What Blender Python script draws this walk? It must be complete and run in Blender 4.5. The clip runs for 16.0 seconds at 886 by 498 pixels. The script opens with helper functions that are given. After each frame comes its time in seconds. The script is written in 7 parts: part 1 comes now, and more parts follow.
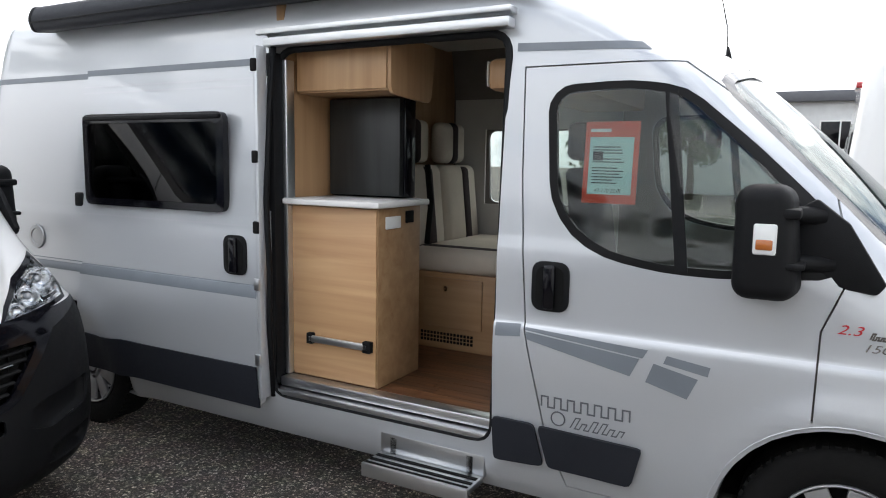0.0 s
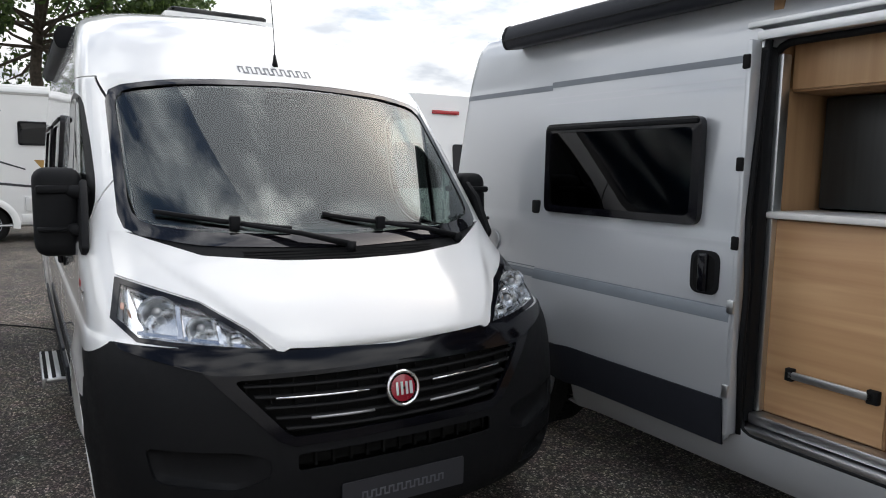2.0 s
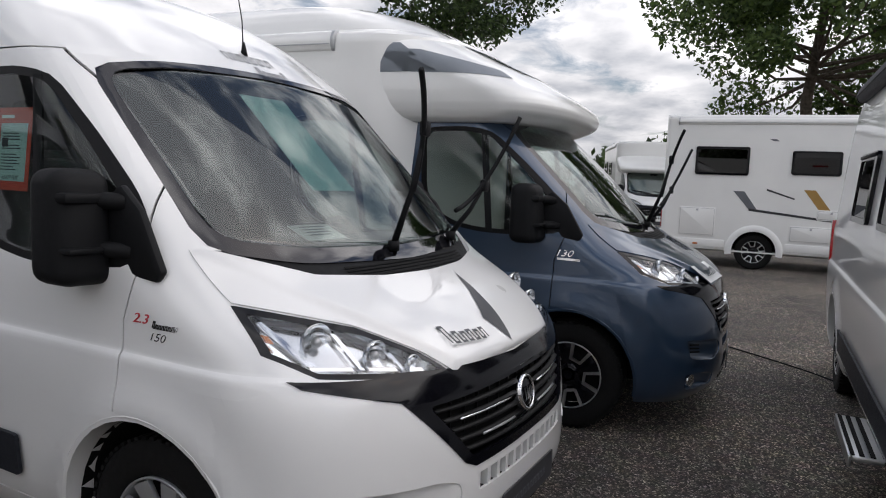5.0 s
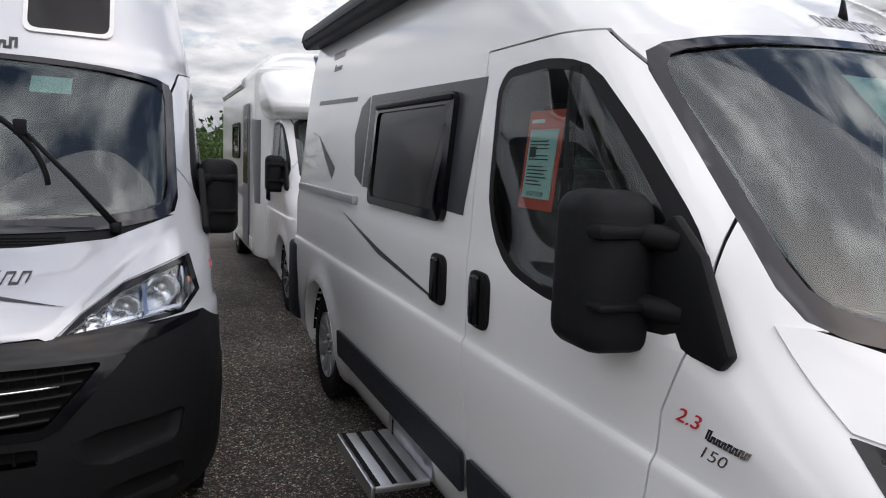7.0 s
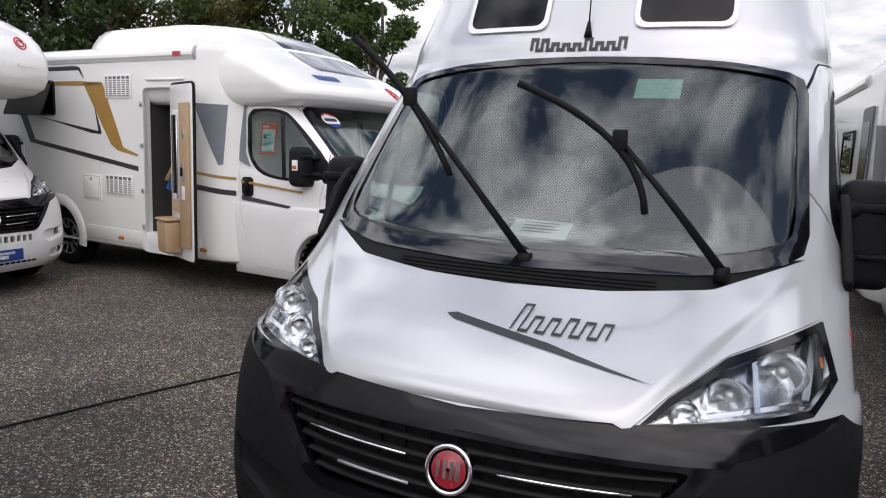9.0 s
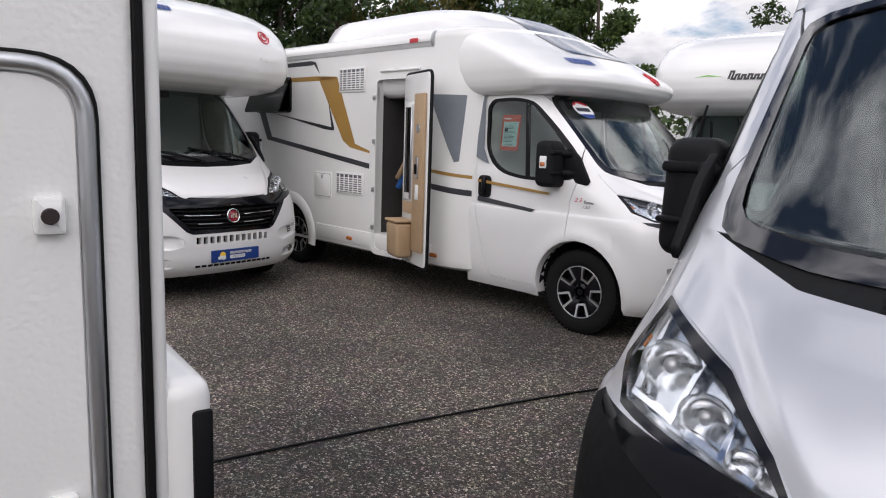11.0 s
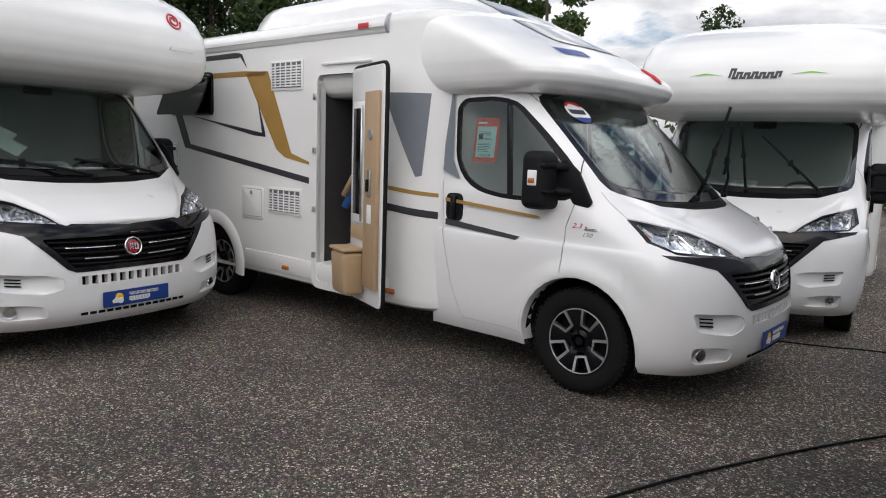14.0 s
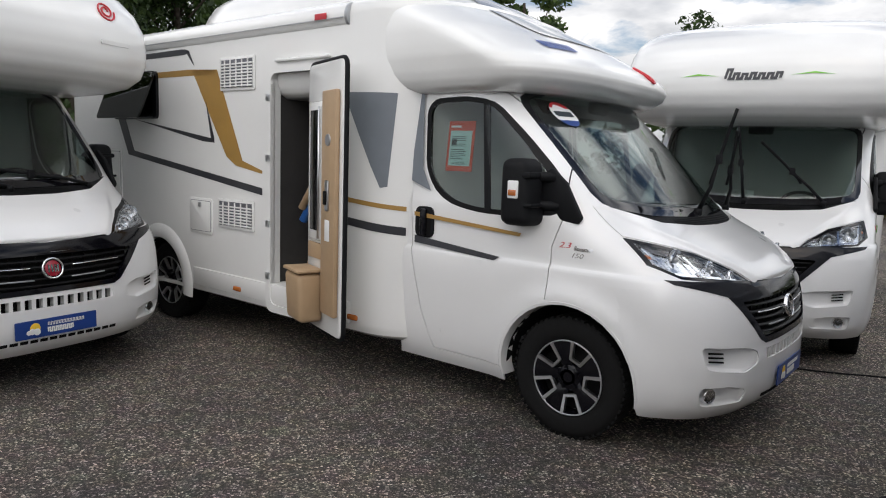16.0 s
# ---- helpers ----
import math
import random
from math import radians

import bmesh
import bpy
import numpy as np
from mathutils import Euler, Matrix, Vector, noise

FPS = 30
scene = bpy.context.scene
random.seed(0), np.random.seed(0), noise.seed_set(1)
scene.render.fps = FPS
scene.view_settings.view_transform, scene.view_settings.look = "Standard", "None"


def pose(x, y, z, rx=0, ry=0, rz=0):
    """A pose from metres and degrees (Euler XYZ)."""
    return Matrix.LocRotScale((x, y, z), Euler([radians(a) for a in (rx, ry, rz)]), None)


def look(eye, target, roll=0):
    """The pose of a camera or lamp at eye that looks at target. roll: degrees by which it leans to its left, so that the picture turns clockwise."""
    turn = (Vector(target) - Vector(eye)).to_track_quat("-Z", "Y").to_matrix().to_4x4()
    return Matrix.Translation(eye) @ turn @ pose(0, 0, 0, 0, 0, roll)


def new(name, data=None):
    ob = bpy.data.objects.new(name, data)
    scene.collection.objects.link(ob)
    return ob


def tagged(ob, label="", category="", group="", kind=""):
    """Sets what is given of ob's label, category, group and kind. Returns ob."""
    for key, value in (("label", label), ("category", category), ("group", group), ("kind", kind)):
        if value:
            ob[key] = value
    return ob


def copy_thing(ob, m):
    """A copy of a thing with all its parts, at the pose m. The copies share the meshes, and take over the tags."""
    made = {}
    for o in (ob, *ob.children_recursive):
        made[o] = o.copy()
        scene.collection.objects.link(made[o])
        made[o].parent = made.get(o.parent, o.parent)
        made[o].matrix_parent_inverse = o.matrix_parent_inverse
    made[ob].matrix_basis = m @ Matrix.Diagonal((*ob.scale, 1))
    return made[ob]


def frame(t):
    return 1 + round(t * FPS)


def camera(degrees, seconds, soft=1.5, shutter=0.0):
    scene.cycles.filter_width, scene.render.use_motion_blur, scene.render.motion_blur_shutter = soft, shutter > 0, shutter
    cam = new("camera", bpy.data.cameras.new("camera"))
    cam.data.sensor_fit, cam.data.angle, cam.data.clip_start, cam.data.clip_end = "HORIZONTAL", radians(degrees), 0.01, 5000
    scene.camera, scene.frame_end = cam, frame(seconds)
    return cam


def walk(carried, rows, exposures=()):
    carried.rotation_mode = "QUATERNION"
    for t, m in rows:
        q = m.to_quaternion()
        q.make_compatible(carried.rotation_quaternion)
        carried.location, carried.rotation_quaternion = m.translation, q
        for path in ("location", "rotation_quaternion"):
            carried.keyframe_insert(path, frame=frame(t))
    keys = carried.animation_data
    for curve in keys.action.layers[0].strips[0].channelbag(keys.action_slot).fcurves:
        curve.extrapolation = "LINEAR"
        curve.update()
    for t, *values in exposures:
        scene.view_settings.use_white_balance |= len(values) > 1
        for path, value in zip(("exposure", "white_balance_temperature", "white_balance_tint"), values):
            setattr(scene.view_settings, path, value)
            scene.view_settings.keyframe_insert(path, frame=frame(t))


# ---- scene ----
cam = camera(64.98, 16.0, soft=1.05)
PATH = [
    (0, 0.000, 0.000, 1.640, -7.141, -0.918, -0.000),
    (0.5, -0.076, 0.049, 1.644, -7.166, -1.020, 7.676),
    (1, -0.208, 0.089, 1.647, -7.207, -0.845, 16.258),
    (1.5, -0.376, 0.079, 1.629, -6.798, -0.944, 23.124),
    (2, -0.505, 0.124, 1.614, -6.677, -1.017, 29.934),
    (2.5, -0.607, 0.245, 1.614, -6.317, -1.097, 39.302),
    (3, -0.701, 0.294, 1.574, -5.602, -0.967, 50.642),
    (3.5, -0.861, 0.296, 1.563, -5.535, -1.208, 61.711),
    (6, -1.775, -0.038, 1.632, -6.775, -2.452, 102.775),
    (6.5, -1.977, -0.148, 1.634, -7.315, -2.320, 113.609),
    (7, -2.189, -0.273, 1.643, -7.520, -2.504, 124.967),
    (7.5, -2.277, -0.451, 1.639, -8.176, -2.229, 136.456),
    (8, -2.353, -0.699, 1.643, -8.278, -2.117, 147.940),
    (8.5, -2.456, -0.930, 1.639, -8.576, -2.137, 159.327),
    (9, -2.564, -1.135, 1.650, -8.467, -2.144, 169.844),
    (9.5, -2.489, -1.332, 1.602, -8.660, -2.028, 177.397),
    (10, -2.338, -1.592, 1.570, -8.595, -2.135, 183.890),
    (12.5, -1.955, -2.815, 1.530, -8.934, -1.932, 186.218),
    (13, -1.927, -2.997, 1.552, -8.672, -2.009, 184.055),
    (13.5, -1.902, -3.186, 1.555, -8.562, -2.008, 182.583),
    (14, -1.855, -3.406, 1.566, -8.090, -1.997, 180.943),
    (14.5, -1.877, -3.597, 1.585, -7.838, -2.077, 179.511),
    (15, -1.922, -3.758, 1.587, -7.709, -2.048, 179.073),
    (15.5, -1.921, -3.921, 1.570, -7.623, -1.946, 179.283),
    (16, -1.904, -4.040, 1.571, -7.463, -1.991, 179.105),
]
walk(cam, [(t, pose(x, y, z, 90 + pitch, roll, yaw)) for t, x, y, z, pitch, roll, yaw in PATH],
     exposures=[(0, 1.1, 6500, 10), (0.5, 1.15, 6500, 10), (1.0, 0.9, 6500, 10), (1.5, 0.55, 6500, 10), (2.0, 0.4, 6500, 10), (2.5, 0.32, 6500, 10), (3.5, 0.1, 6500, 11), (6.0, -0.06, 6500, 14), (7.5, 0.28, 6500, 13),
                (9.0, 0.32, 6500, 15), (10.0, 0.22, 6500, 16), (12.5, 0.2, 6500, 14), (16.0, 0.13, 6500, 11)])

# ---- light: a bright, broken cloud cover, the sun behind it ----
SUN_AZ, SUN_EL = 80.0, 48.0     # degrees: from +x towards +y, above the horizon


def make_world():
    world = bpy.data.worlds.new("sky")
    scene.world = world
    world.use_nodes = True
    nt = world.node_tree
    nt.nodes.clear()
    out = nt.nodes.new("ShaderNodeOutputWorld")
    bg = nt.nodes.new("ShaderNodeBackground")
    sky = nt.nodes.new("ShaderNodeTexSky")
    sky.sky_type = "NISHITA"
    sky.sun_disc = False
    sky.sun_elevation = radians(SUN_EL)
    sky.sun_rotation = radians(90 - SUN_AZ)
    sky.air_density, sky.dust_density = 1.0, 2.0
    co = nt.nodes.new("ShaderNodeTexCoord")
    sep = nt.nodes.new("ShaderNodeSeparateXYZ")
    # clouds lie in a flat layer: direction divided by its height
    add = nt.nodes.new("ShaderNodeMath")
    add.operation = "ADD"
    add.inputs[1].default_value = 0.22
    mx = nt.nodes.new("ShaderNodeMath")
    mx.operation = "MAXIMUM"
    mx.inputs[1].default_value = 0.05
    div = nt.nodes.new("ShaderNodeVectorMath")
    div.operation = "DIVIDE"
    comb = nt.nodes.new("ShaderNodeCombineXYZ")
    noi = nt.nodes.new("ShaderNodeTexNoise")
    noi.inputs["Scale"].default_value = 3.0
    noi.inputs["Detail"].default_value = 9
    noi.inputs["Roughness"].default_value = 0.58
    noi.inputs["Distortion"].default_value = 0.35
    ramp = nt.nodes.new("ShaderNodeValToRGB")
    ramp.color_ramp.elements[0].position, ramp.color_ramp.elements[0].color = 0.45, (0, 0, 0, 1)
    ramp.color_ramp.elements[1].position, ramp.color_ramp.elements[1].color = 0.60, (1, 1, 1, 1)
    shade = nt.nodes.new("ShaderNodeTexNoise")
    shade.inputs["Scale"].default_value = 3.4
    shade.inputs["Detail"].default_value = 6
    cloud = nt.nodes.new("ShaderNodeValToRGB")
    cloud.color_ramp.elements[0].position, cloud.color_ramp.elements[0].color = 0.34, (6.6, 7.0, 7.6, 1)
    cloud.color_ramp.elements[1].position, cloud.color_ramp.elements[1].color = 0.66, (14.5, 14.5, 14.5, 1)
    # the cloud is brighter towards the hidden sun
    sund = nt.nodes.new("ShaderNodeVectorMath")
    sund.operation = "DOT_PRODUCT"
    a, e = radians(SUN_AZ), radians(SUN_EL)
    sund.inputs[1].default_value = (math.cos(a) * math.cos(e), math.sin(a) * math.cos(e), math.sin(e))
    glow = nt.nodes.new("ShaderNodeMapRange")
    glow.inputs["From Min"].default_value, glow.inputs["From Max"].default_value = -0.7, 1.0
    glow.inputs["To Min"].default_value, glow.inputs["To Max"].default_value = 0.85, 1.3
    mul = nt.nodes.new("ShaderNodeVectorMath")
    mul.operation = "SCALE"
    # a clouded sky is dimmer at the horizon than overhead
    high = nt.nodes.new("ShaderNodeMapRange")
    high.inputs["From Min"].default_value, high.inputs["From Max"].default_value = 0.05, 0.75
    high.inputs["To Min"].default_value, high.inputs["To Max"].default_value = 0.62, 1.35
    both = nt.nodes.new("ShaderNodeMath")
    both.operation = "MULTIPLY"
    cover = nt.nodes.new("ShaderNodeMapRange")
    cover.inputs["From Min"].default_value, cover.inputs["From Max"].default_value = 0.1, 0.8
    cover.inputs["To Min"].default_value, cover.inputs["To Max"].default_value = 0.15, 0.0
    thick = nt.nodes.new("ShaderNodeMath")
    thick.operation = "ADD"
    mix = nt.nodes.new("ShaderNodeMixRGB")
    L = nt.links.new
    L(co.outputs["Generated"], sep.inputs[0])
    L(sep.outputs["Z"], mx.inputs[0])
    L(mx.outputs[0], add.inputs[0])
    for k in range(3):
        L(add.outputs[0], comb.inputs[k])
    L(co.outputs["Generated"], div.inputs[0])
    L(comb.outputs[0], div.inputs[1])
    L(div.outputs[0], noi.inputs["Vector"])
    L(div.outputs[0], shade.inputs["Vector"])
    L(sep.outputs["Z"], cover.inputs["Value"])
    L(noi.outputs["Fac"], thick.inputs[0])
    L(cover.outputs[0], thick.inputs[1])
    L(thick.outputs[0], ramp.inputs[0])
    L(shade.outputs["Fac"], cloud.inputs[0])
    L(co.outputs["Generated"], sund.inputs[0])
    L(sund.outputs["Value"], glow.inputs["Value"])
    L(cloud.outputs[0], mul.inputs[0])
    L(sep.outputs["Z"], high.inputs["Value"])
    L(glow.outputs[0], both.inputs[0])
    L(high.outputs[0], both.inputs[1])
    L(both.outputs[0], mul.inputs["Scale"])
    L(ramp.outputs[0], mix.inputs[0])
    L(sky.outputs[0], mix.inputs[1])
    L(mul.outputs[0], mix.inputs[2])
    L(mix.outputs[0], bg.inputs["Color"])
    bg.inputs["Strength"].default_value = 0.10
    L(bg.outputs[0], out.inputs[0])


make_world()
sun = new("sun", bpy.data.lights.new("sun", "SUN"))
sun.data.energy, sun.data.angle, sun.data.color = 0.85, radians(80), (1.0, 0.96, 0.9)
_a, _e = radians(SUN_AZ), radians(SUN_EL)
sun.matrix_world = look((20 * math.cos(_a) * math.cos(_e), 20 * math.sin(_a) * math.cos(_e), 20 * math.sin(_e)), (0, 0, 0))

# ---- materials ----


def nodes_of(name):
    m = bpy.data.materials.new(name)
    m.use_nodes = True
    nt = m.node_tree
    return m, nt, nt.nodes["Principled BSDF"]


def speckle(nt, bsdf, colour, amount, scale, detail=5, object_space=True):
    """Base colour that wanders by amount about colour; returns the noise node."""
    co = nt.nodes.new("ShaderNodeTexCoord")
    n = nt.nodes.new("ShaderNodeTexNoise")
    n.inputs["Scale"].default_value, n.inputs["Detail"].default_value = scale, detail
    r = nt.nodes.new("ShaderNodeValToRGB")
    lo = tuple(c * (1 - amount) for c in colour)
    hi = tuple(min(1, c * (1 + amount)) for c in colour)
    r.color_ramp.elements[0].position, r.color_ramp.elements[0].color = 0.3, (*lo, 1)
    r.color_ramp.elements[1].position, r.color_ramp.elements[1].color = 0.7, (*hi, 1)
    nt.links.new(co.outputs["Object"], n.inputs["Vector"])
    nt.links.new(n.outputs["Fac"], r.inputs[0])
    nt.links.new(r.outputs[0], bsdf.inputs["Base Color"])
    return co, n


def bump(nt, bsdf, height, strength, distance):
    b = nt.nodes.new("ShaderNodeBump")
    b.inputs["Strength"].default_value, b.inputs["Distance"].default_value = strength, distance
    nt.links.new(height, b.inputs["Height"])
    nt.links.new(b.outputs[0], bsdf.inputs["Normal"])


def plain(name, colour, rough=0.5, metal=0.0, coat=0.0, vary=0.06, scale=6.0, relief=0.0, relief_scale=300.0, spec=0.5):
    m, nt, b = nodes_of(name)
    co, n = speckle(nt, b, colour, vary, scale)
    b.inputs["Metallic"].default_value, b.inputs["Coat Weight"].default_value = metal, coat
    b.inputs["Coat Roughness"].default_value = 0.04
    b.inputs["Specular IOR Level"].default_value = 0.17 if relief else spec
    fine = nt.nodes.new("ShaderNodeTexNoise")
    fine.inputs["Scale"].default_value, fine.inputs["Detail"].default_value = scale * 7, 4
    mr = nt.nodes.new("ShaderNodeMapRange")
    mr.inputs["To Min"].default_value, mr.inputs["To Max"].default_value = max(0.02, rough * (0.96 if coat >= 1 else 0.85)), min(1, rough * (1.04 if coat >= 1 else 1.2))
    nt.links.new(co.outputs["Object"], fine.inputs["Vector"])
    nt.links.new(fine.outputs["Fac"], mr.inputs["Value"])
    nt.links.new(mr.outputs[0], b.inputs["Roughness"])
    if relief:
        g = nt.nodes.new("ShaderNodeTexNoise")
        g.inputs["Scale"].default_value = relief_scale
        nt.links.new(co.outputs["Object"], g.inputs["Vector"])
        bump(nt, b, g.outputs["Fac"], relief, 0.002)
    return m


def paint(name, colour, metal=0.0, rough=0.28):
    return plain(name, colour, rough, metal, 1.0, 0.012, 1.2)


def glass(name, tint, gloss=0.05):
    m, nt, b = nodes_of(name)
    nt.nodes.remove(b)
    tr, gl, mix, lw, pw, mr = (nt.nodes.new(k) for k in ("ShaderNodeBsdfTransparent", "ShaderNodeBsdfGlossy", "ShaderNodeMixShader", "ShaderNodeLayerWeight", "ShaderNodeMath", "ShaderNodeMapRange"))
    tr.inputs[0].default_value = (*tint, 1)
    gl.inputs["Roughness"].default_value = 0.015
    pw.operation = "POWER"
    pw.inputs[1].default_value = 5.0
    mr.inputs["To Min"].default_value, mr.inputs["To Max"].default_value = gloss, 1.0
    nt.links.new(lw.outputs["Facing"], pw.inputs[0])
    nt.links.new(pw.outputs[0], mr.inputs["Value"])
    nt.links.new(mr.outputs[0], mix.inputs[0])
    nt.links.new(tr.outputs[0], mix.inputs[1])
    nt.links.new(gl.outputs[0], mix.inputs[2])
    nt.links.new(mix.outputs[0], nt.nodes["Material Output"].inputs[0])
    return m


def wood(name, dark, light, scale=1.0, axis=0):
    m, nt, b = nodes_of(name)
    co = nt.nodes.new("ShaderNodeTexCoord")
    mp = nt.nodes.new("ShaderNodeMapping")
    s = [34.0 * scale] * 3
    s[axis] = 1.6 * scale
    mp.inputs["Scale"].default_value = s
    info = nt.nodes.new("ShaderNodeObjectInfo")
    n = nt.nodes.new("ShaderNodeTexNoise")
    n.noise_dimensions = "4D"
    n.inputs["Scale"].default_value, n.inputs["Detail"].default_value, n.inputs["Distortion"].default_value = 1.0, 6, 0.6
    rnd = nt.nodes.new("ShaderNodeMath")
    rnd.operation = "MULTIPLY"
    rnd.inputs[1].default_value = 50
    r = nt.nodes.new("ShaderNodeValToRGB")
    r.color_ramp.elements[0].position, r.color_ramp.elements[0].color = 0.3, (*dark, 1)
    r.color_ramp.elements[1].position, r.color_ramp.elements[1].color = 0.72, (*light, 1)
    hs = nt.nodes.new("ShaderNodeHueSaturation")
    vr = nt.nodes.new("ShaderNodeMapRange")
    vr.inputs["To Min"].default_value, vr.inputs["To Max"].default_value = 0.8, 1.2
    L = nt.links.new
    L(co.outputs["Object"], mp.inputs[0])
    L(mp.outputs[0], n.inputs["Vector"])
    L(info.outputs["Random"], rnd.inputs[0])
    L(rnd.outputs[0], n.inputs["W"])
    L(n.outputs["Fac"], r.inputs[0])
    L(r.outputs[0], hs.inputs["Color"])
    L(info.outputs["Random"], vr.inputs["Value"])
    L(vr.outputs[0], hs.inputs["Value"])
    L(hs.outputs[0], b.inputs["Base Color"])
    b.inputs["Roughness"].default_value = 0.42
    bump(nt, b, n.outputs["Fac"], 0.15, 0.001)
    return m


def asphalt():
    """Rolled gravel asphalt: stones of about a centimetre in dark binder, with large brownish and worn patches."""
    m, nt, b = nodes_of("gravel_asphalt")
    co = nt.nodes.new("ShaderNodeTexCoord")
    L = nt.links.new

    def vor(scale, feature="F1"):
        v = nt.nodes.new("ShaderNodeTexVoronoi")
        v.feature = feature
        v.inputs["Scale"].default_value = scale
        L(co.outputs["Object"], v.inputs["Vector"])
        return v
    v1, v2 = vor(86.0), vor(86.0, "DISTANCE_TO_EDGE")
    big = nt.nodes.new("ShaderNodeTexNoise")
    big.inputs["Scale"].default_value, big.inputs["Detail"].default_value = 0.55, 7
    L(co.outputs["Object"], big.inputs["Vector"])
    mid = nt.nodes.new("ShaderNodeTexNoise")
    mid.inputs["Scale"].default_value, mid.inputs["Detail"].default_value = 9.0, 5
    L(co.outputs["Object"], mid.inputs["Vector"])
    sep = nt.nodes.new("ShaderNodeSeparateColor")
    L(v1.outputs["Color"], sep.inputs[0])
    stone = nt.nodes.new("ShaderNodeValToRGB")
    cr = stone.color_ramp
    cr.elements[0].position, cr.elements[0].color = 0.0, (0.028, 0.027, 0.026, 1)
    cr.elements[1].position, cr.elements[1].color = 1.0, (0.47, 0.445, 0.41, 1)
    for p, c in ((0.35, (0.055, 0.052, 0.05)), (0.62, (0.105, 0.098, 0.09)), (0.85, (0.21, 0.195, 0.175))):
        cr.elements.new(p).color = (*c, 1)
    L(sep.outputs[0], stone.inputs[0])
    edge = nt.nodes.new("ShaderNodeMapRange")
    edge.inputs["From Min"].default_value, edge.inputs["From Max"].default_value = 0.02, 0.16
    L(v2.outputs["Distance"], edge.inputs["Value"])
    binder = nt.nodes.new("ShaderNodeMixRGB")
    binder.inputs[1].default_value = (0.018, 0.0175, 0.017, 1)
    L(edge.outputs[0], binder.inputs[0])
    L(stone.outputs[0], binder.inputs[2])
    tone = nt.nodes.new("ShaderNodeValToRGB")
    tone.color_ramp.elements[0].position, tone.color_ramp.elements[0].color = 0.36, (1.14, 1.08, 1.03, 1)
    tone.color_ramp.elements[1].position, tone.color_ramp.elements[1].color = 0.66, (2.45, 2.2, 1.92, 1)
    L(big.outputs["Fac"], tone.inputs[0])
    t2 = nt.nodes.new("ShaderNodeMixRGB")
    t2.blend_type = "MULTIPLY"
    t2.inputs[0].default_value = 1.0
    L(binder.outputs[0], t2.inputs[1])
    L(tone.outputs[0], t2.inputs[2])
    t3 = nt.nodes.new("ShaderNodeMixRGB")
    t3.blend_type = "OVERLAY"
    t3.inputs[0].default_value = 0.25
    L(t2.outputs[0], t3.inputs[1])
    L(mid.outputs["Color"], t3.inputs[2])
    hs = nt.nodes.new("ShaderNodeHueSaturation")
    hs.inputs["Saturation"].default_value = 0.95
    L(t3.outputs[0], hs.inputs["Color"])
    L(hs.outputs[0], b.inputs["Base Color"])
    b.inputs["Roughness"].default_value = 0.78
    b.inputs["Specular IOR Level"].default_value = 0.35
    bump(nt, b, edge.outputs[0], 0.8, 0.005)
    return m


def leafy(name, dark, light):
    m, nt, b = nodes_of(name)
    g = nt.nodes.new("ShaderNodeNewGeometry")
    r = nt.nodes.new("ShaderNodeValToRGB")
    r.color_ramp.elements[0].color, r.color_ramp.elements[1].color = (*dark, 1), (*light, 1)
    nt.links.new(g.outputs["Random Per Island"], r.inputs[0])
    nt.links.new(r.outputs[0], b.inputs["Base Color"])
    b.inputs["Roughness"].default_value = 0.6
    tl = nt.nodes.new("ShaderNodeBsdfTranslucent")
    mix = nt.nodes.new("ShaderNodeMixShader")
    mix.inputs[0].default_value = 0.35
    nt.links.new(r.outputs[0], tl.inputs[0])
    nt.links.new(b.outputs[0], mix.inputs[1])
    nt.links.new(tl.outputs[0], mix.inputs[2])
    nt.links.new(mix.outputs[0], nt.nodes["Material Output"].inputs[0])
    return m


WHITE = paint("white_paint", (0.80, 0.80, 0.79))
WHITE_GRP = plain("white_gelcoat", (0.80, 0.80, 0.78), 0.22, 0, 0.6, 0.03, 1.5)
SILVER = paint("silver_metallic", (0.52, 0.54, 0.565), 0.35, 0.34)
SILVER_LIGHT = paint("light_silver_metallic", (0.54, 0.55, 0.58), 0.35, 0.3)
BLUE = paint("dark_blue_metallic", (0.028, 0.055, 0.10), 0.45, 0.3)
GREY_DECAL = plain("grey_foil", (0.12, 0.125, 0.14), 0.4)
DARK_DECAL = plain("anthracite_foil", (0.035, 0.036, 0.042), 0.3)
MID_DECAL = plain("slate_foil", (0.17, 0.19, 0.215), 0.4)
GOLD_DECAL = plain("ochre_foil", (0.36, 0.21, 0.055), 0.4)
BLACK_PLASTIC = plain("black_grained_plastic", (0.0068, 0.0072, 0.0082), 0.58, relief=0.25)
DARK_CLAD = plain("anthracite_plastic", (0.02, 0.022, 0.028), 0.5, relief=0.3)
GLOSS_BLACK = plain("gloss_black", (0.004, 0.004, 0.006), 0.1, 0, 0.0, spec=0.32)
SCREEN_PRINT = plain("screen_print", (0.006, 0.006, 0.008), 0.04, 0, 0.5)
SEAL_BLACK = plain("black_seal", (0.006, 0.006, 0.0065), 0.45, relief=0.1)
RUBBER = plain("tyre_rubber", (0.009, 0.009, 0.009), 0.75, relief=0.5)
CHROME = plain("chrome", (0.85, 0.85, 0.86), 0.08, 1.0)
ALU = plain("brushed_aluminium", (0.62, 0.63, 0.64), 0.35, 1.0)
STEEL_TRIM = plain("grey_hubcap", (0.42, 0.43, 0.44), 0.35, 0.6)
LAMP_CHROME = plain("lamp_chrome", (0.78, 0.79, 0.80), 0.18, 1.0)
DARK = plain("black_void", (0.007, 0.007, 0.007), 0.8, relief=0.05)
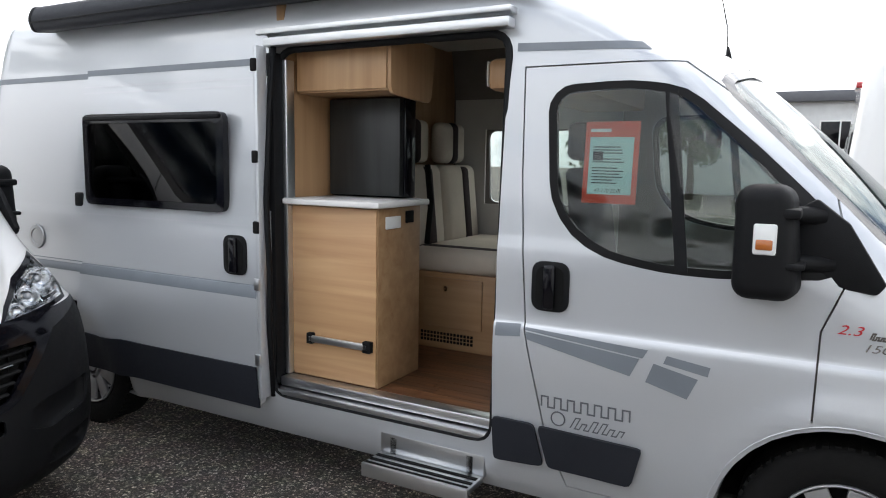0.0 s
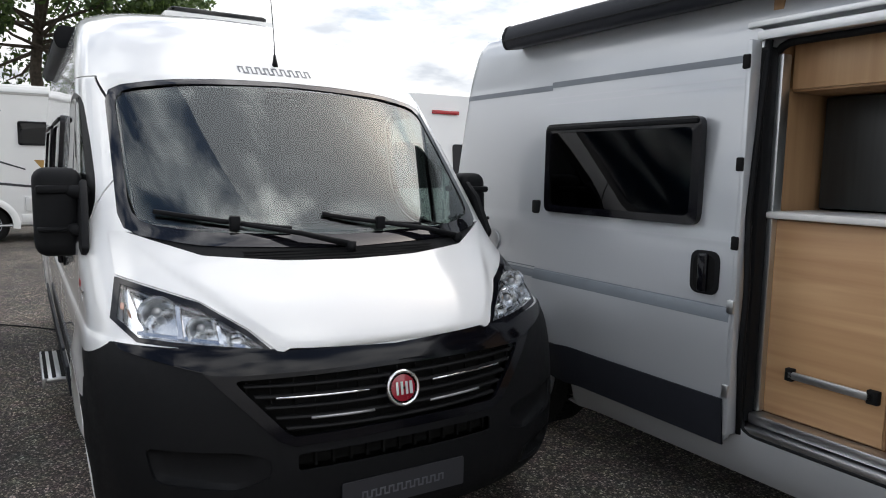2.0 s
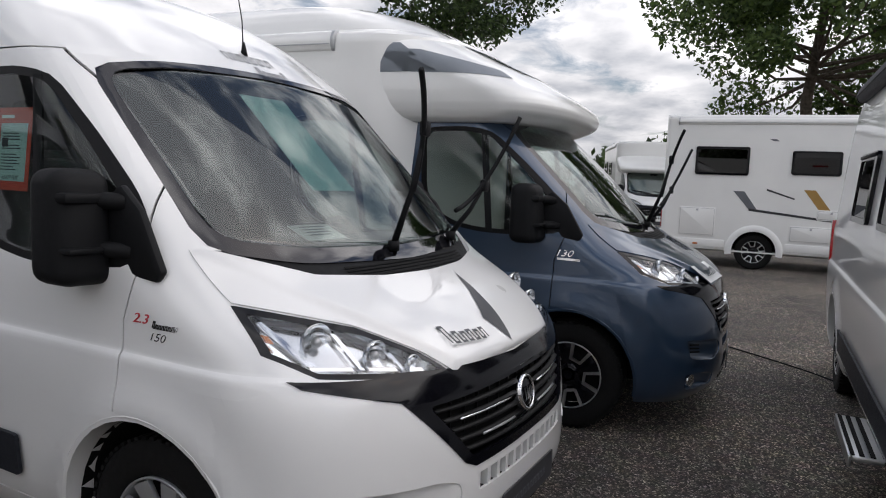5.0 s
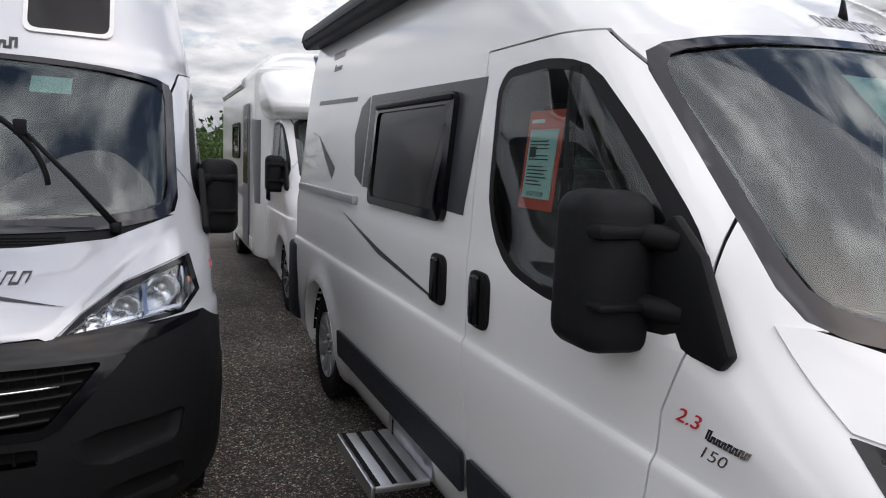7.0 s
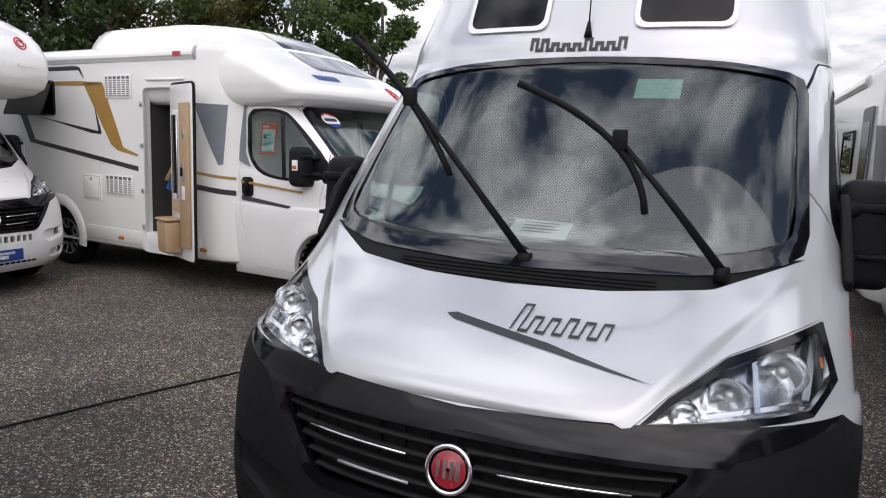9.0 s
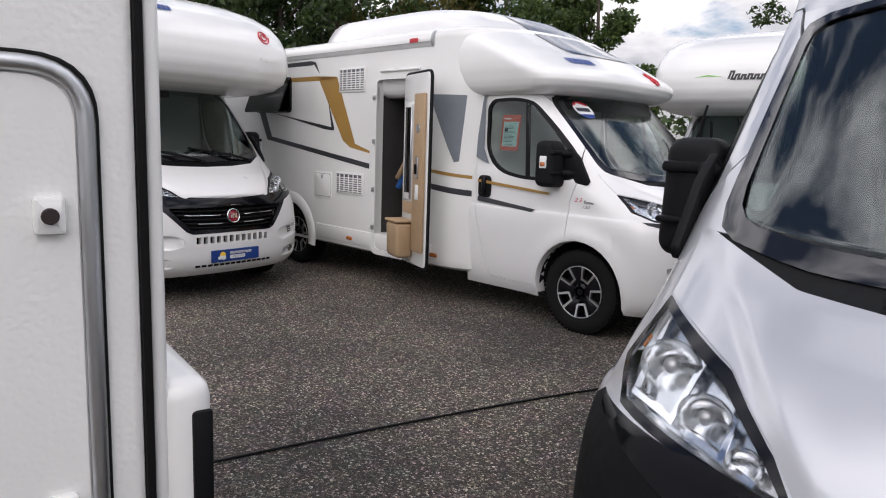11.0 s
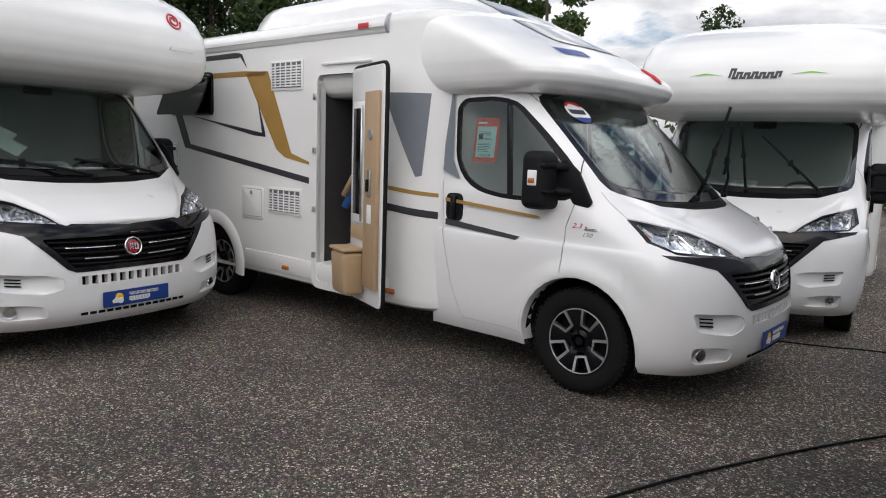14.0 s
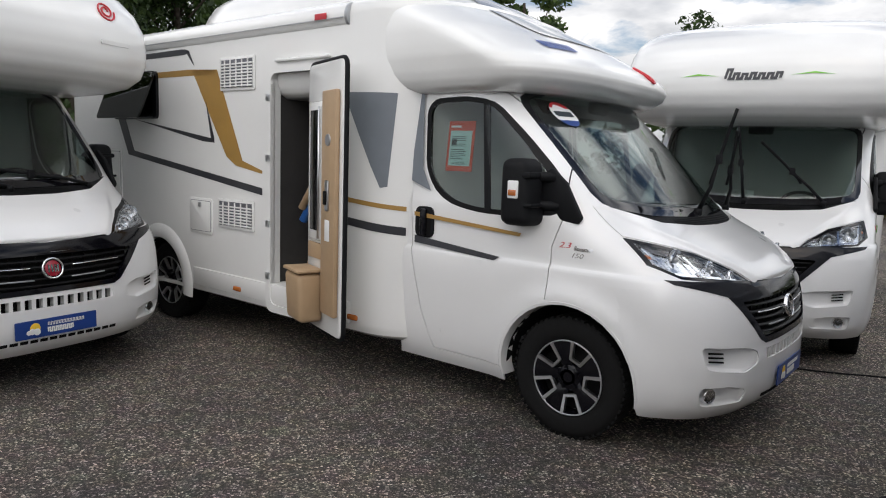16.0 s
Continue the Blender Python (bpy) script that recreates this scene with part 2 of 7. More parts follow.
TRIM_GREY = plain("grey_cab_trim", (0.04, 0.04, 0.044), 0.7)
TRIM_LIGHT = plain("light_lining", (0.52, 0.51, 0.48), 0.7)
TRIM_MID = plain("grey_brown_lining", (0.20, 0.185, 0.165), 0.8)
RED = plain("red_enamel", (0.30, 0.01, 0.025), 0.25, 0, 0.8)
RED_LETTER = plain("red_letter", (0.5, 0.02, 0.03), 0.35)
AMBER = plain("amber_lens", (0.45, 0.13, 0.025), 0.2, 0, 0.8)
TAIL_RED = plain("tail_lamp_red", (0.42, 0.01, 0.015), 0.2, 0, 0.8)
PAPER = plain("white_paper", (0.78, 0.79, 0.78), 0.8)
PAPER_TEAL = plain("pale_teal_paper", (0.44, 0.68, 0.66), 0.7)
SIGN_RED = plain("red_sign_frame", (0.62, 0.075, 0.04), 0.45)
PRINT = plain("dark_print", (0.03, 0.04, 0.05), 0.6)
PLATE_BLUE = plain("blue_plate", (0.012, 0.05, 0.24), 0.35)
YELLOW = plain("yellow_print", (0.85, 0.55, 0.04), 0.5)
GREEN_DECAL = plain("green_foil", (0.2, 0.55, 0.05), 0.4)
BLUE_PLASTIC = plain("blue_plastic", (0.03, 0.16, 0.55), 0.4)
BEIGE_CLOTH = plain("beige_upholstery", (0.56, 0.50, 0.42), 0.9, relief=0.6, relief_scale=700)
BROWN_CLOTH = plain("dark_brown_upholstery", (0.045, 0.034, 0.034), 0.85, relief=0.5, relief_scale=700)
TAN_PLASTIC = plain("tan_plastic", (0.42, 0.29, 0.17), 0.5)
WORKTOP = plain("white_worktop", (0.74, 0.73, 0.71), 0.3)
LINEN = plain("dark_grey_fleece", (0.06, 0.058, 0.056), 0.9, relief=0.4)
OAK = wood("light_oak_laminate", (0.36, 0.2, 0.095), (0.52, 0.33, 0.175), 0.5, 0)
OAK_V = wood("light_oak_laminate_upright", (0.36, 0.2, 0.095), (0.52, 0.33, 0.175), 0.5, 2)
PLANK = wood("brown_vinyl_plank", (0.05, 0.02, 0.009), (0.20, 0.088, 0.038), 1.0, 0)
BLACK_WOOD = wood("black_glossy_veneer", (0.008, 0.009, 0.009), (0.022, 0.024, 0.024), 0.6, 2)
GLASS = glass("clear_glass", (0.76, 0.80, 0.785), 0.04)
SCREEN_PANE = glass("windscreen_glass", (0.62, 0.69, 0.67), 0.10)
GLASS_DARK = glass("smoked_acrylic", (0.055, 0.05, 0.055))
LENS = glass("lamp_lens", (0.95, 0.96, 0.97), 0.04)
SOLAR = plain("solar_glass", (0.02, 0.022, 0.03), 0.1, 0, 1.0)
ASPHALT = asphalt()
GRASS_FAR = plain("far_meadow", (0.09, 0.13, 0.04), 0.9, 0, 0, 0.4, 0.4)
BARK = plain("grey_bark", (0.09, 0.075, 0.06), 0.9, 0, 0, 0.4, 9, 0.9, 40)
LEAF_DARK = leafy("dark_leaf", (0.016, 0.034, 0.010), (0.065, 0.11, 0.026))
LEAF_MID = leafy("green_leaf", (0.026, 0.055, 0.014), (0.11, 0.17, 0.04))
LEAF_AUTUMN = leafy("ochre_leaf", (0.035, 0.045, 0.010), (0.16, 0.14, 0.035))
FACADE = plain("pale_render", (0.62, 0.63, 0.63), 0.85, 0, 0, 0.1, 1.5)

# ---- mesh tools ----


def smooth(bm, flat_angle=0.7):
    for f in bm.faces:
        f.smooth = True
    for e in bm.edges:
        if len(e.link_faces) == 2 and e.calc_face_angle(0) > flat_angle:
            e.smooth = False


EVENED = ("body", "bumper", "living_box", "sliding_door", "grille_surround", "overcab_hood")


def part(name, bm, material, parent, label="", angle=0.7):
    """Links a bmesh as one mesh object under a thing or a part."""
    smooth(bm, angle)
    me = bpy.data.meshes.new(name)
    bm.to_mesh(me)
    bm.free()
    me.materials.append(material)
    ob = new(name, me)
    ob.parent = parent
    if name in EVENED:
        w = ob.modifiers.new("even_shading", "WEIGHTED_NORMAL")
        w.weight, w.keep_sharp = 60, True
    return tagged(ob, label) if label else ob


def again(ob, m, parent=None):
    """Another object on the same mesh."""
    o = new(ob.name.split(".")[0], ob.data)
    o.parent = parent or ob.parent
    o.matrix_basis = m
    if "label" in ob:
        o["label"] = ob["label"]
    return o


def thing(name, m, label, category, group="", kind=""):
    o = new(name)
    o.empty_display_size = 0.2
    o.matrix_world = m
    return tagged(o, label, category, group, kind)


def box(x0, x1, y0, y1, z0, z1, bevel=0.004, seg=2, bm=None):
    b = bmesh.new()
    bmesh.ops.create_cube(b, size=1, matrix=Matrix.LocRotScale(((x0 + x1) / 2, (y0 + y1) / 2, (z0 + z1) / 2), None, (abs(x1 - x0), abs(y1 - y0), abs(z1 - z0))))
    if bevel:
        bmesh.ops.bevel(b, geom=b.edges[:], offset=bevel, segments=seg, profile=0.5, affect="EDGES")
    return join(bm, b)


def join(bm, b):
    if bm is None:
        return b
    me = bpy.data.meshes.new("tmp")
    b.to_mesh(me)
    b.free()
    bm.from_mesh(me)
    bpy.data.meshes.remove(me)
    return bm


def tube(points, r, seg=10, bm=None, taper=None, caps=True):
    """A round rod along points."""
    b = bmesh.new()
    pts = [Vector(p) for p in points]
    rings = []
    side = None
    for i, p in enumerate(pts):
        d = (pts[min(i + 1, len(pts) - 1)] - pts[max(i - 1, 0)]).normalized()
        if side is None:
            side = d.orthogonal().normalized()
        side = (side - d * side.dot(d)).normalized()
        up = d.cross(side)
        rr = r if taper is None else r + (taper - r) * i / (len(pts) - 1)
        rings.append([b.verts.new(p + (side * math.cos(2 * math.pi * k / seg) + up * math.sin(2 * math.pi * k / seg)) * rr) for k in range(seg)])
    for a, c in zip(rings, rings[1:]):
        for k in range(seg):
            b.faces.new((a[k], a[(k + 1) % seg], c[(k + 1) % seg], c[k]))
    if caps:
        b.faces.new(rings[0][::-1])
        b.faces.new(rings[-1])
    return join(bm, b)


def lathe(profile, seg=40, bm=None):
    """Turns (radius, y) pairs about the y axis."""
    b = bmesh.new()
    rings = []
    for r, y in profile:
        rings.append([b.verts.new((r * math.cos(2 * math.pi * k / seg), y, r * math.sin(2 * math.pi * k / seg))) for k in range(seg)])
    for a, c in zip(rings, rings[1:]):
        for k in range(seg):
            b.faces.new((a[k], c[k], c[(k + 1) % seg], a[(k + 1) % seg]))
    if profile[-1][0] < 0.2:
        b.faces.new(rings[-1])
    return join(bm, b)


def plate(poly, thick, place, bm=None, bevel=0.0):
    """A flat polygon (u, v) of some thickness; place maps (u, v, w) to a point."""
    b = bmesh.new()
    top = [b.verts.new(place(u, v, thick)) for u, v in poly]
    low = [b.verts.new(place(u, v, 0)) for u, v in poly]
    n = len(poly)
    b.faces.new(top)
    b.faces.new(low[::-1])
    for i in range(n):
        b.faces.new((top[i], low[i], low[(i + 1) % n], top[(i + 1) % n]))
    bmesh.ops.recalc_face_normals(b, faces=b.faces[:])
    if bevel:
        bmesh.ops.bevel(b, geom=[e for e in b.edges if e.calc_face_angle(0) > 0.6], offset=bevel, segments=2, profile=0.5, affect="EDGES")
    return join(bm, b)


def rounded(pts, r, n=4):
    """A polygon with its corners rounded by about r."""
    out = []
    m = len(pts)
    for i in range(m):
        p, a, c = Vector(pts[i]), Vector(pts[i - 1]), Vector(pts[(i + 1) % m])
        da, dc = (a - p), (c - p)
        k = min(r, da.length * 0.45, dc.length * 0.45)
        s, e = p + da.normalized() * k, p + dc.normalized() * k
        for j in range(n + 1):
            t = j / n
            out.append(tuple((1 - t) ** 2 * s + 2 * t * (1 - t) * p + t * t * e))
    return out


def rect(x0, x1, z0, z1, r=0.0, n=4):
    p = [(x0, z0), (x1, z0), (x1, z1), (x0, z1)]
    return rounded(p, r, n) if r else p


def ccw(poly):
    a = sum(p[0] * q[1] - q[0] * p[1] for p, q in zip(poly, poly[1:] + poly[:1]))
    return poly if a > 0 else poly[::-1]


def cut(bm, poly, axis, keep):
    """Cuts a convex polygon into the surface, seen along x (y, z) or along y (x, z). Returns the faces inside it."""
    poly = ccw(list(poly))
    k = 0 if axis == "y" else 1
    u0, u1 = min(p[0] for p in poly), max(p[0] for p in poly)
    v0, v1 = min(p[1] for p in poly), max(p[1] for p in poly)
    inside = []
    for f in bm.faces:
        cb = f.calc_center_bounds()
        if not (u0 - 0.5 < cb[k] < u1 + 0.5 and v0 - 0.5 < cb.z < v1 + 0.5):
            if len(f.verts) < 30:
                continue
        us = [v.co[k] for v in f.verts]
        vs = [v.co.z for v in f.verts]
        if max(us) >= u0 and min(us) <= u1 and max(vs) >= v0 and min(vs) <= v1 and keep(f.calc_center_median()):
            inside.append(f)
    for p, q in zip(poly, poly[1:] + poly[:1]):
        if not inside:
            return []
        du, dv = q[0] - p[0], q[1] - p[1]
        if abs(du) + abs(dv) < 1e-6:
            continue
        n2 = (dv, -du)
        no = Vector((n2[0], 0, n2[1])) if axis == "y" else Vector((0, n2[0], n2[1]))
        co = Vector((p[0], 0, p[1])) if axis == "y" else Vector((0, p[0], p[1]))
        geom = list({*inside, *(e for f in inside for e in f.edges), *(v for f in inside for v in f.verts)})
        r = bmesh.ops.bisect_plane(bm, geom=geom, dist=1e-5, plane_co=co, plane_no=no)
        inside = [f for f in r["geom"] if isinstance(f, bmesh.types.BMFace) and f.is_valid and (f.calc_center_median() - co).dot(no) < 0]
    return inside


def lift(bm, faces, remove=True):
    """The given faces as a bmesh of their own."""
    b = bmesh.new()
    made = {}
    for f in faces:
        vs = []
        for v in f.verts:
            if v not in made:
                made[v] = b.verts.new(v.co)
            vs.append(made[v])
        try:
            b.faces.new(vs)
        except ValueError:
            pass
    if remove:
        bmesh.ops.delete(bm, geom=faces, context="FACES")
    b.normal_update()
    return b


def push(bm, d):
    bm.normal_update()
    for v, n in [(v, v.normal.copy()) for v in bm.verts]:
        v.co += n * d
    return bm


def thicken(bm, t):
    bmesh.ops.solidify(bm, geom=bm.faces[:], thickness=t)
    return bm


def skin_patch(bm, poly, axis, keep, off=0.002, t=0.0):
    """A copy of the surface inside a convex polygon, laid off mm proud of it."""
    b = push(lift(bm, cut(bm, poly, axis, keep), False), off)
    return thicken(b, -t) if t else b


def right(c):
    return c.y < 0


def left(c):
    return c.y > 0


def sided(s):
    return left if s > 0 else right


def words(text, size, depth, place, slant=0.0, bm=None):
    """Readable characters as thin plates; place maps (u, v, w)."""
    cu = bpy.data.curves.new("words", "FONT")
    cu.body, cu.size, cu.shear, cu.resolution_u = text, size, slant, 3
    ob = bpy.data.objects.new("words", cu)
    me = bpy.data.meshes.new_from_object(ob)
    b = bmesh.new()
    b.from_mesh(me)
    bpy.data.objects.remove(ob)
    bpy.data.curves.remove(cu)
    bpy.data.meshes.remove(me)
    bmesh.ops.solidify(b, geom=b.faces[:], thickness=depth)
    for v in b.verts:
        v.co = place(v.co.x, v.co.y, v.co.z)
    bmesh.ops.recalc_face_normals(b, faces=b.faces[:])
    return join(bm, b)


def wordmark(n, w, h, place, stroke=0.14, slant=0.0, seed=1, script=False, bm=None):
    """A maker's mark as one plain running meander of n turns, w wide and h high in all."""
    rnd = random.Random(seed)
    b = bmesh.new()
    step = w / n
    s = h * stroke

    low, line = s / 2, []
    for i in range(n):
        hh = (h if (not script or i == 0) else h * rnd.choice((0.6, 0.6, 0.66, 0.95))) - low
        u, wd = i * step, step * 0.5
        line += [(u, low), (u, hh), (u + wd, hh), (u + wd, low)]
    rings = []
    for i, p in enumerate(line):
        ways = [Vector((c[0] - a[0], c[1] - a[1])).normalized() for a, c in zip(line[max(0, i - 1):i + 1], line[max(1, i):i + 2])]
        side = sum((Vector((-w.y, w.x)) for w in ways), Vector((0, 0))) * low
        ends = [(p[0] + k * side.x, p[1] + k * side.y) for k in (1, -1)]
        rings.append([b.verts.new(place(x + slant * y, y, t)) for x, y in ends for t in (0, 0.0012)])
    for p, q in zip(rings, rings[1:]):
        for k, j in ((0, 1), (1, 3), (3, 2), (2, 0)):
            b.faces.new((p[k], q[k], q[j], p[j]))
    b.faces.new([rings[0][k] for k in (0, 1, 3, 2)])
    b.faces.new([rings[-1][k] for k in (0, 2, 3, 1)])
    bmesh.ops.recalc_face_normals(b, faces=b.faces[:])
    return join(bm, b)


# ---- the delivery van that every vehicle here is built on: x ahead, y to its left, origin on the ground under the front axle ----
ZK = [0.24, 0.30, 0.40, 0.55, 0.70, 0.80, 0.90, 0.96, 1.00, 1.05, 1.10, 1.17, 1.24, 1.30, 1.342, 1.5, 1.7, 1.85, 1.965, 2.03]
XF = [0.84, 0.91, 0.935, 0.935, 0.918, 0.90, 0.872, 0.845, 0.80, 0.74, 0.655, 0.53, 0.405, 0.325, 0.29, 0.126, -0.083, -0.24, -0.36, -0.428]
DK = [0.50, 0.52, 0.54, 0.55, 0.56, 0.57, 0.585, 0.60, 0.60, 0.60, 0.60, 0.60, 0.56, 0.53, 0.52, 0.48, 0.44, 0.42, 0.40, 0.40]
WK = [0.93, 0.965, 0.99, 1.005, 1.012, 1.018, 1.02, 1.016, 1.01, 1.008, 1.008, 1.008, 1.01, 1.008, 0.998, 0.987, 0.97, 0.957, 0.948, 0.94]
ROOF_STD = ([2.08, 2.147, 2.22, 2.30, 2.38, 2.45, 2.50, 2.535, 2.55], [-0.50, -0.59, -0.70, -0.84, -1.0, -1.18, -1.38, -1.66, -2.0],
            [0.42, 0.45, 0.48, 0.52, 0.56, 0.6, 0.62, 0.6, 0.5], [0.935, 0.928, 0.918, 0.903, 0.885, 0.86, 0.82, 0.73, 0.47])
ROOF_HIGH = ([2.08, 2.14, 2.25, 2.40, 2.55, 2.68, 2.76, 2.81, 2.84], [-0.425, -0.445, -0.50, -0.58, -0.70, -0.87, -1.06, -1.3, -1.6],
             [0.40, 0.42, 0.44, 0.46, 0.5, 0.55, 0.6, 0.6, 0.5], [0.935, 0.925, 0.905, 0.885, 0.86, 0.82, 0.76, 0.66, 0.42])


def easing(xs, ys, x):
    return float(np.interp(x, xs, ys))


def ring_shell(levels, nf=20, step=0.08, cap_top=True, cap_low=True, rc=0.12):
    """A closed hull from level outlines: (z, front x, depth of the bowed nose, half width, rear x)."""
    bm = bmesh.new()
    p = 2.5
    ns = max(4, int((levels[0][1] - levels[0][2] - levels[0][4]) / step))
    rings = []
    for z, xf, d, w, xr in levels:
        pts = []
        for i in range(nf + 1):
            a = i / nf * math.pi / 2
            pts.append((xf - d + d * math.cos(a) ** (2 / p) if i < nf else xf - d, w * math.sin(a) ** (2 / p)))
        xs, xe = xf - d, xr + rc
        for i in range(1, ns + 1):
            pts.append((xs + (xe - xs) * i / ns, w))
        for i in range(1, 5):
            a = i / 4 * math.pi / 2
            pts.append((xe - rc * math.sin(a), w - min(rc, w * 0.5) * (1 - math.cos(a))))
        ye = pts[-1][1]
        for i in range(1, 5):
            pts.append((xr, ye * (1 - i / 4)))
        full = pts + [(x, -y) for x, y in pts[-2:0:-1]]
        rings.append([bm.verts.new((x, y, z)) for x, y in full])
    m = len(rings[0])
    for a, c in zip(rings, rings[1:]):
        for k in range(m):
            bm.faces.new((a[k], a[(k + 1) % m], c[(k + 1) % m], c[k]))
    if cap_top:
        bm.faces.new(rings[-1])
    if cap_low:
        bm.faces.new(rings[0][::-1])
    bm.normal_update()
    return bm


def van_levels(roof, rear, top=9.9):
    zk, xf, dk, wk = (a + b for a, b in zip((ZK, XF, DK, WK), roof))
    zs = sorted({*[round(0.24 + 0.036 * i, 4) for i in range(100) if 0.24 + 0.036 * i < zk[-1]], *[z for z in zk if z > 2.2], 0.96, 0.975, 0.985, 0.995, 1.005, 1.3, 1.342})
    out = []
    for z in zs:
        if z > top:
            break
        # soften the knots of the outline
        f = [np.mean([easing(zk, t, z + o) for o in (-0.03, -0.015, 0, 0.015, 0.03)]) if 0.3 < z < zk[-1] - 0.06 else easing(zk, t, z) for t in (xf, dk, wk)]
        k = min(1.0, max(0.0, (z - 0.975) / 0.03))
        f[2] += 0.012 * (1 - k * k * (3 - 2 * k))      # the flank steps out under its crease
        out.append((z, f[0], f[1], f[2], rear + 0.10 * max(0, z - 1.2)))
    return out


def flare(bm, wheels):
    """Swells the sheet round the wheel arches."""
    for v in bm.verts:
        for wx in wheels:
            r = math.hypot(v.co.x - wx, v.co.z - 0.36)
            if abs(v.co.y) > 0.6 and 0.36 < r < 0.62 and v.co.z < 1.05:
                k = max(0.0, 1 - abs(r - 0.45) / 0.12)
                v.co.y += math.copysign(0.022 * k * k * (3 - 2 * k), v.co.y)


CAB_WINDOW = [(-1.12, 1.88), (-1.06, 1.945), (-0.80, 1.955), (-0.60, 1.925), (-0.36, 1.72), (-0.14, 1.51), (-0.06, 1.40), (-0.08, 1.275), (-0.45, 1.245), (-0.65, 1.25), (-0.86, 1.285), (-1.0, 1.36), (-1.09, 1.5)]
CAB_GLASS = [(-1.085, 1.87), (-1.045, 1.915), (-0.80, 1.925), (-0.61, 1.895), (-0.38, 1.69), (-0.18, 1.49), (-0.12, 1.39), (-0.13, 1.30), (-0.45, 1.275), (-0.65, 1.28), (-0.84, 1.313), (-0.975, 1.385), (-1.058, 1.51)]
SCREEN = [(-0.87, 1.335), (-0.6, 1.285), (0, 1.265), (0.6, 1.285), (0.87, 1.335), (0.845, 1.965), (0.6, 2.012), (0.3, 2.034), (0, 2.04), (-0.3, 2.034), (-0.6, 2.012), (-0.845, 1.965)]
SCREEN_GLASS = [(-0.825, 1.375), (-0.57, 1.335), (0, 1.315), (0.57, 1.335), (0.825, 1.375), (0.81, 1.947), (0.55, 1.994), (0, 2.018), (-0.55, 1.994), (-0.81, 1.947)]
CAB_WINDOW, CAB_GLASS = rounded(CAB_WINDOW, 0.07, 2), rounded(CAB_GLASS, 0.06, 2)
SCREEN, SCREEN_GLASS = rounded(SCREEN, 0.07, 2), rounded(SCREEN_GLASS, 0.08, 3)
LAMP = [(0.908, 1.178), (0.66, 1.105), (0.53, 1.022), (0.455, 0.95), (0.88, 0.99), (0.945, 1.05)]


def mirror_y(poly, s):
    return [(y * s, z) for y, z in poly]


def wheel(parent, x, s, style):
    """A road wheel with tyre, rim and spokes at side s, its outer face outwards."""
    w = new("wheel")
    w.empty_display_size = 0.1
    w.parent = parent
    w.matrix_basis = pose(x, 0.975 * s, 0.352, 0, random.Random(int(x * 97 + s * 31) & 255).uniform(0, 60), 0) @ Matrix.Diagonal((1, s, 1, 1))
    key = "wheel_" + style
    if key not in MESHES:
        tyre = lathe([(0.215, -0.20), (0.30, -0.225), (0.34, -0.215), (0.352, -0.19), (0.352, -0.035), (0.342, -0.012), (0.31, 0.0), (0.26, -0.002), (0.222, -0.012), (0.215, -0.03), (0.215, -0.2)], 56)
        for k in range(56):     # tread lugs at the shoulder
            a = 2 * math.pi * (k + 0.5) / 56
            b = bmesh.new()
            bmesh.ops.create_cube(b, size=1, matrix=pose(0.349 * math.cos(a), -0.03, 0.349 * math.sin(a), 0, -math.degrees(a), 0) @ Matrix.Diagonal((0.012, 0.045, 0.02, 1)))
            join(tyre, b)
        rim = lathe([(0.218, -0.19), (0.205, -0.1), (0.20, -0.05), (0.212, -0.012), (0.219, -0.006), (0.219, -0.02)], 48)
        back = lathe([(0.2, -0.09), (0.12, -0.075), (0.07, -0.07)], 32)
        hub = lathe([(0.085, -0.06), (0.08, -0.03), (0.06, -0.022), (0.03, -0.02)], 24)
        for k in range(5):
            a = 2 * math.pi * k / 5
            hub = lathe_bolt(hub, 0.062 * math.cos(a), 0.062 * math.sin(a))
        def place(u, v, t):
            return Vector((v, -0.046 + t + 0.02 * (v - 0.07) / 0.14, u))
        metal = STEEL_TRIM if style == "cap" else GLOSS_BLACK
        lip = lathe([(0.2195, -0.012), (0.2195, -0.003), (0.214, -0.002), (0.211, -0.006)], 48)
        pieces = [("tyre", tyre, RUBBER, "black rubber tyre", (0,)), ("rim", rim, metal, "", (0,)), ("rim_lip", lip, STEEL_TRIM, "", (0,)), ("brake_disc", back, DARK, "", (0,)), ("hub", hub, metal, "", (0,))]
        if style == "cap":
            pieces.append(("spoke", plate([(-0.03, 0.05), (0.03, 0.05), (0.04, 0.205), (-0.04, 0.205)], 0.02, place, None, 0.004), metal, "", [40 * k for k in range(9)]))
        else:
            pieces.append(("spoke", plate([(-0.036, 0.05), (0.036, 0.05), (0.034, 0.11), (0.062, 0.208), (-0.062, 0.208), (-0.034, 0.11)], 0.02, place, None, 0.003), metal, "", [72 * k for k in range(5)]))
            hoop_ = [(0.074, 0.206), (0.040, 0.098), (-0.040, 0.098), (-0.074, 0.206), (-0.053, 0.209), (-0.027, 0.113), (0.027, 0.113), (0.053, 0.209)]
            pieces.append(("polished_edge", plate(hoop_, 0.025, place), ALU if style == "alloy" else STEEL_TRIM, "polished edge of a wheel opening", [72 * k + 36 for k in range(5)]))
        MESHES[key] = []
        for nm, b, mt, lab, turns in pieces:
            o = part(nm, b, mt, w, lab)
            for k, a in enumerate(turns):
                m4 = pose(0, 0, 0, 0, a, 0)
                if k:
                    o = again(o, m4, w)
                o.matrix_basis = m4
                MESHES[key].append(o)
    else:
        for o in MESHES[key]:
            again(o, o.matrix_basis.copy(), w)
    return w


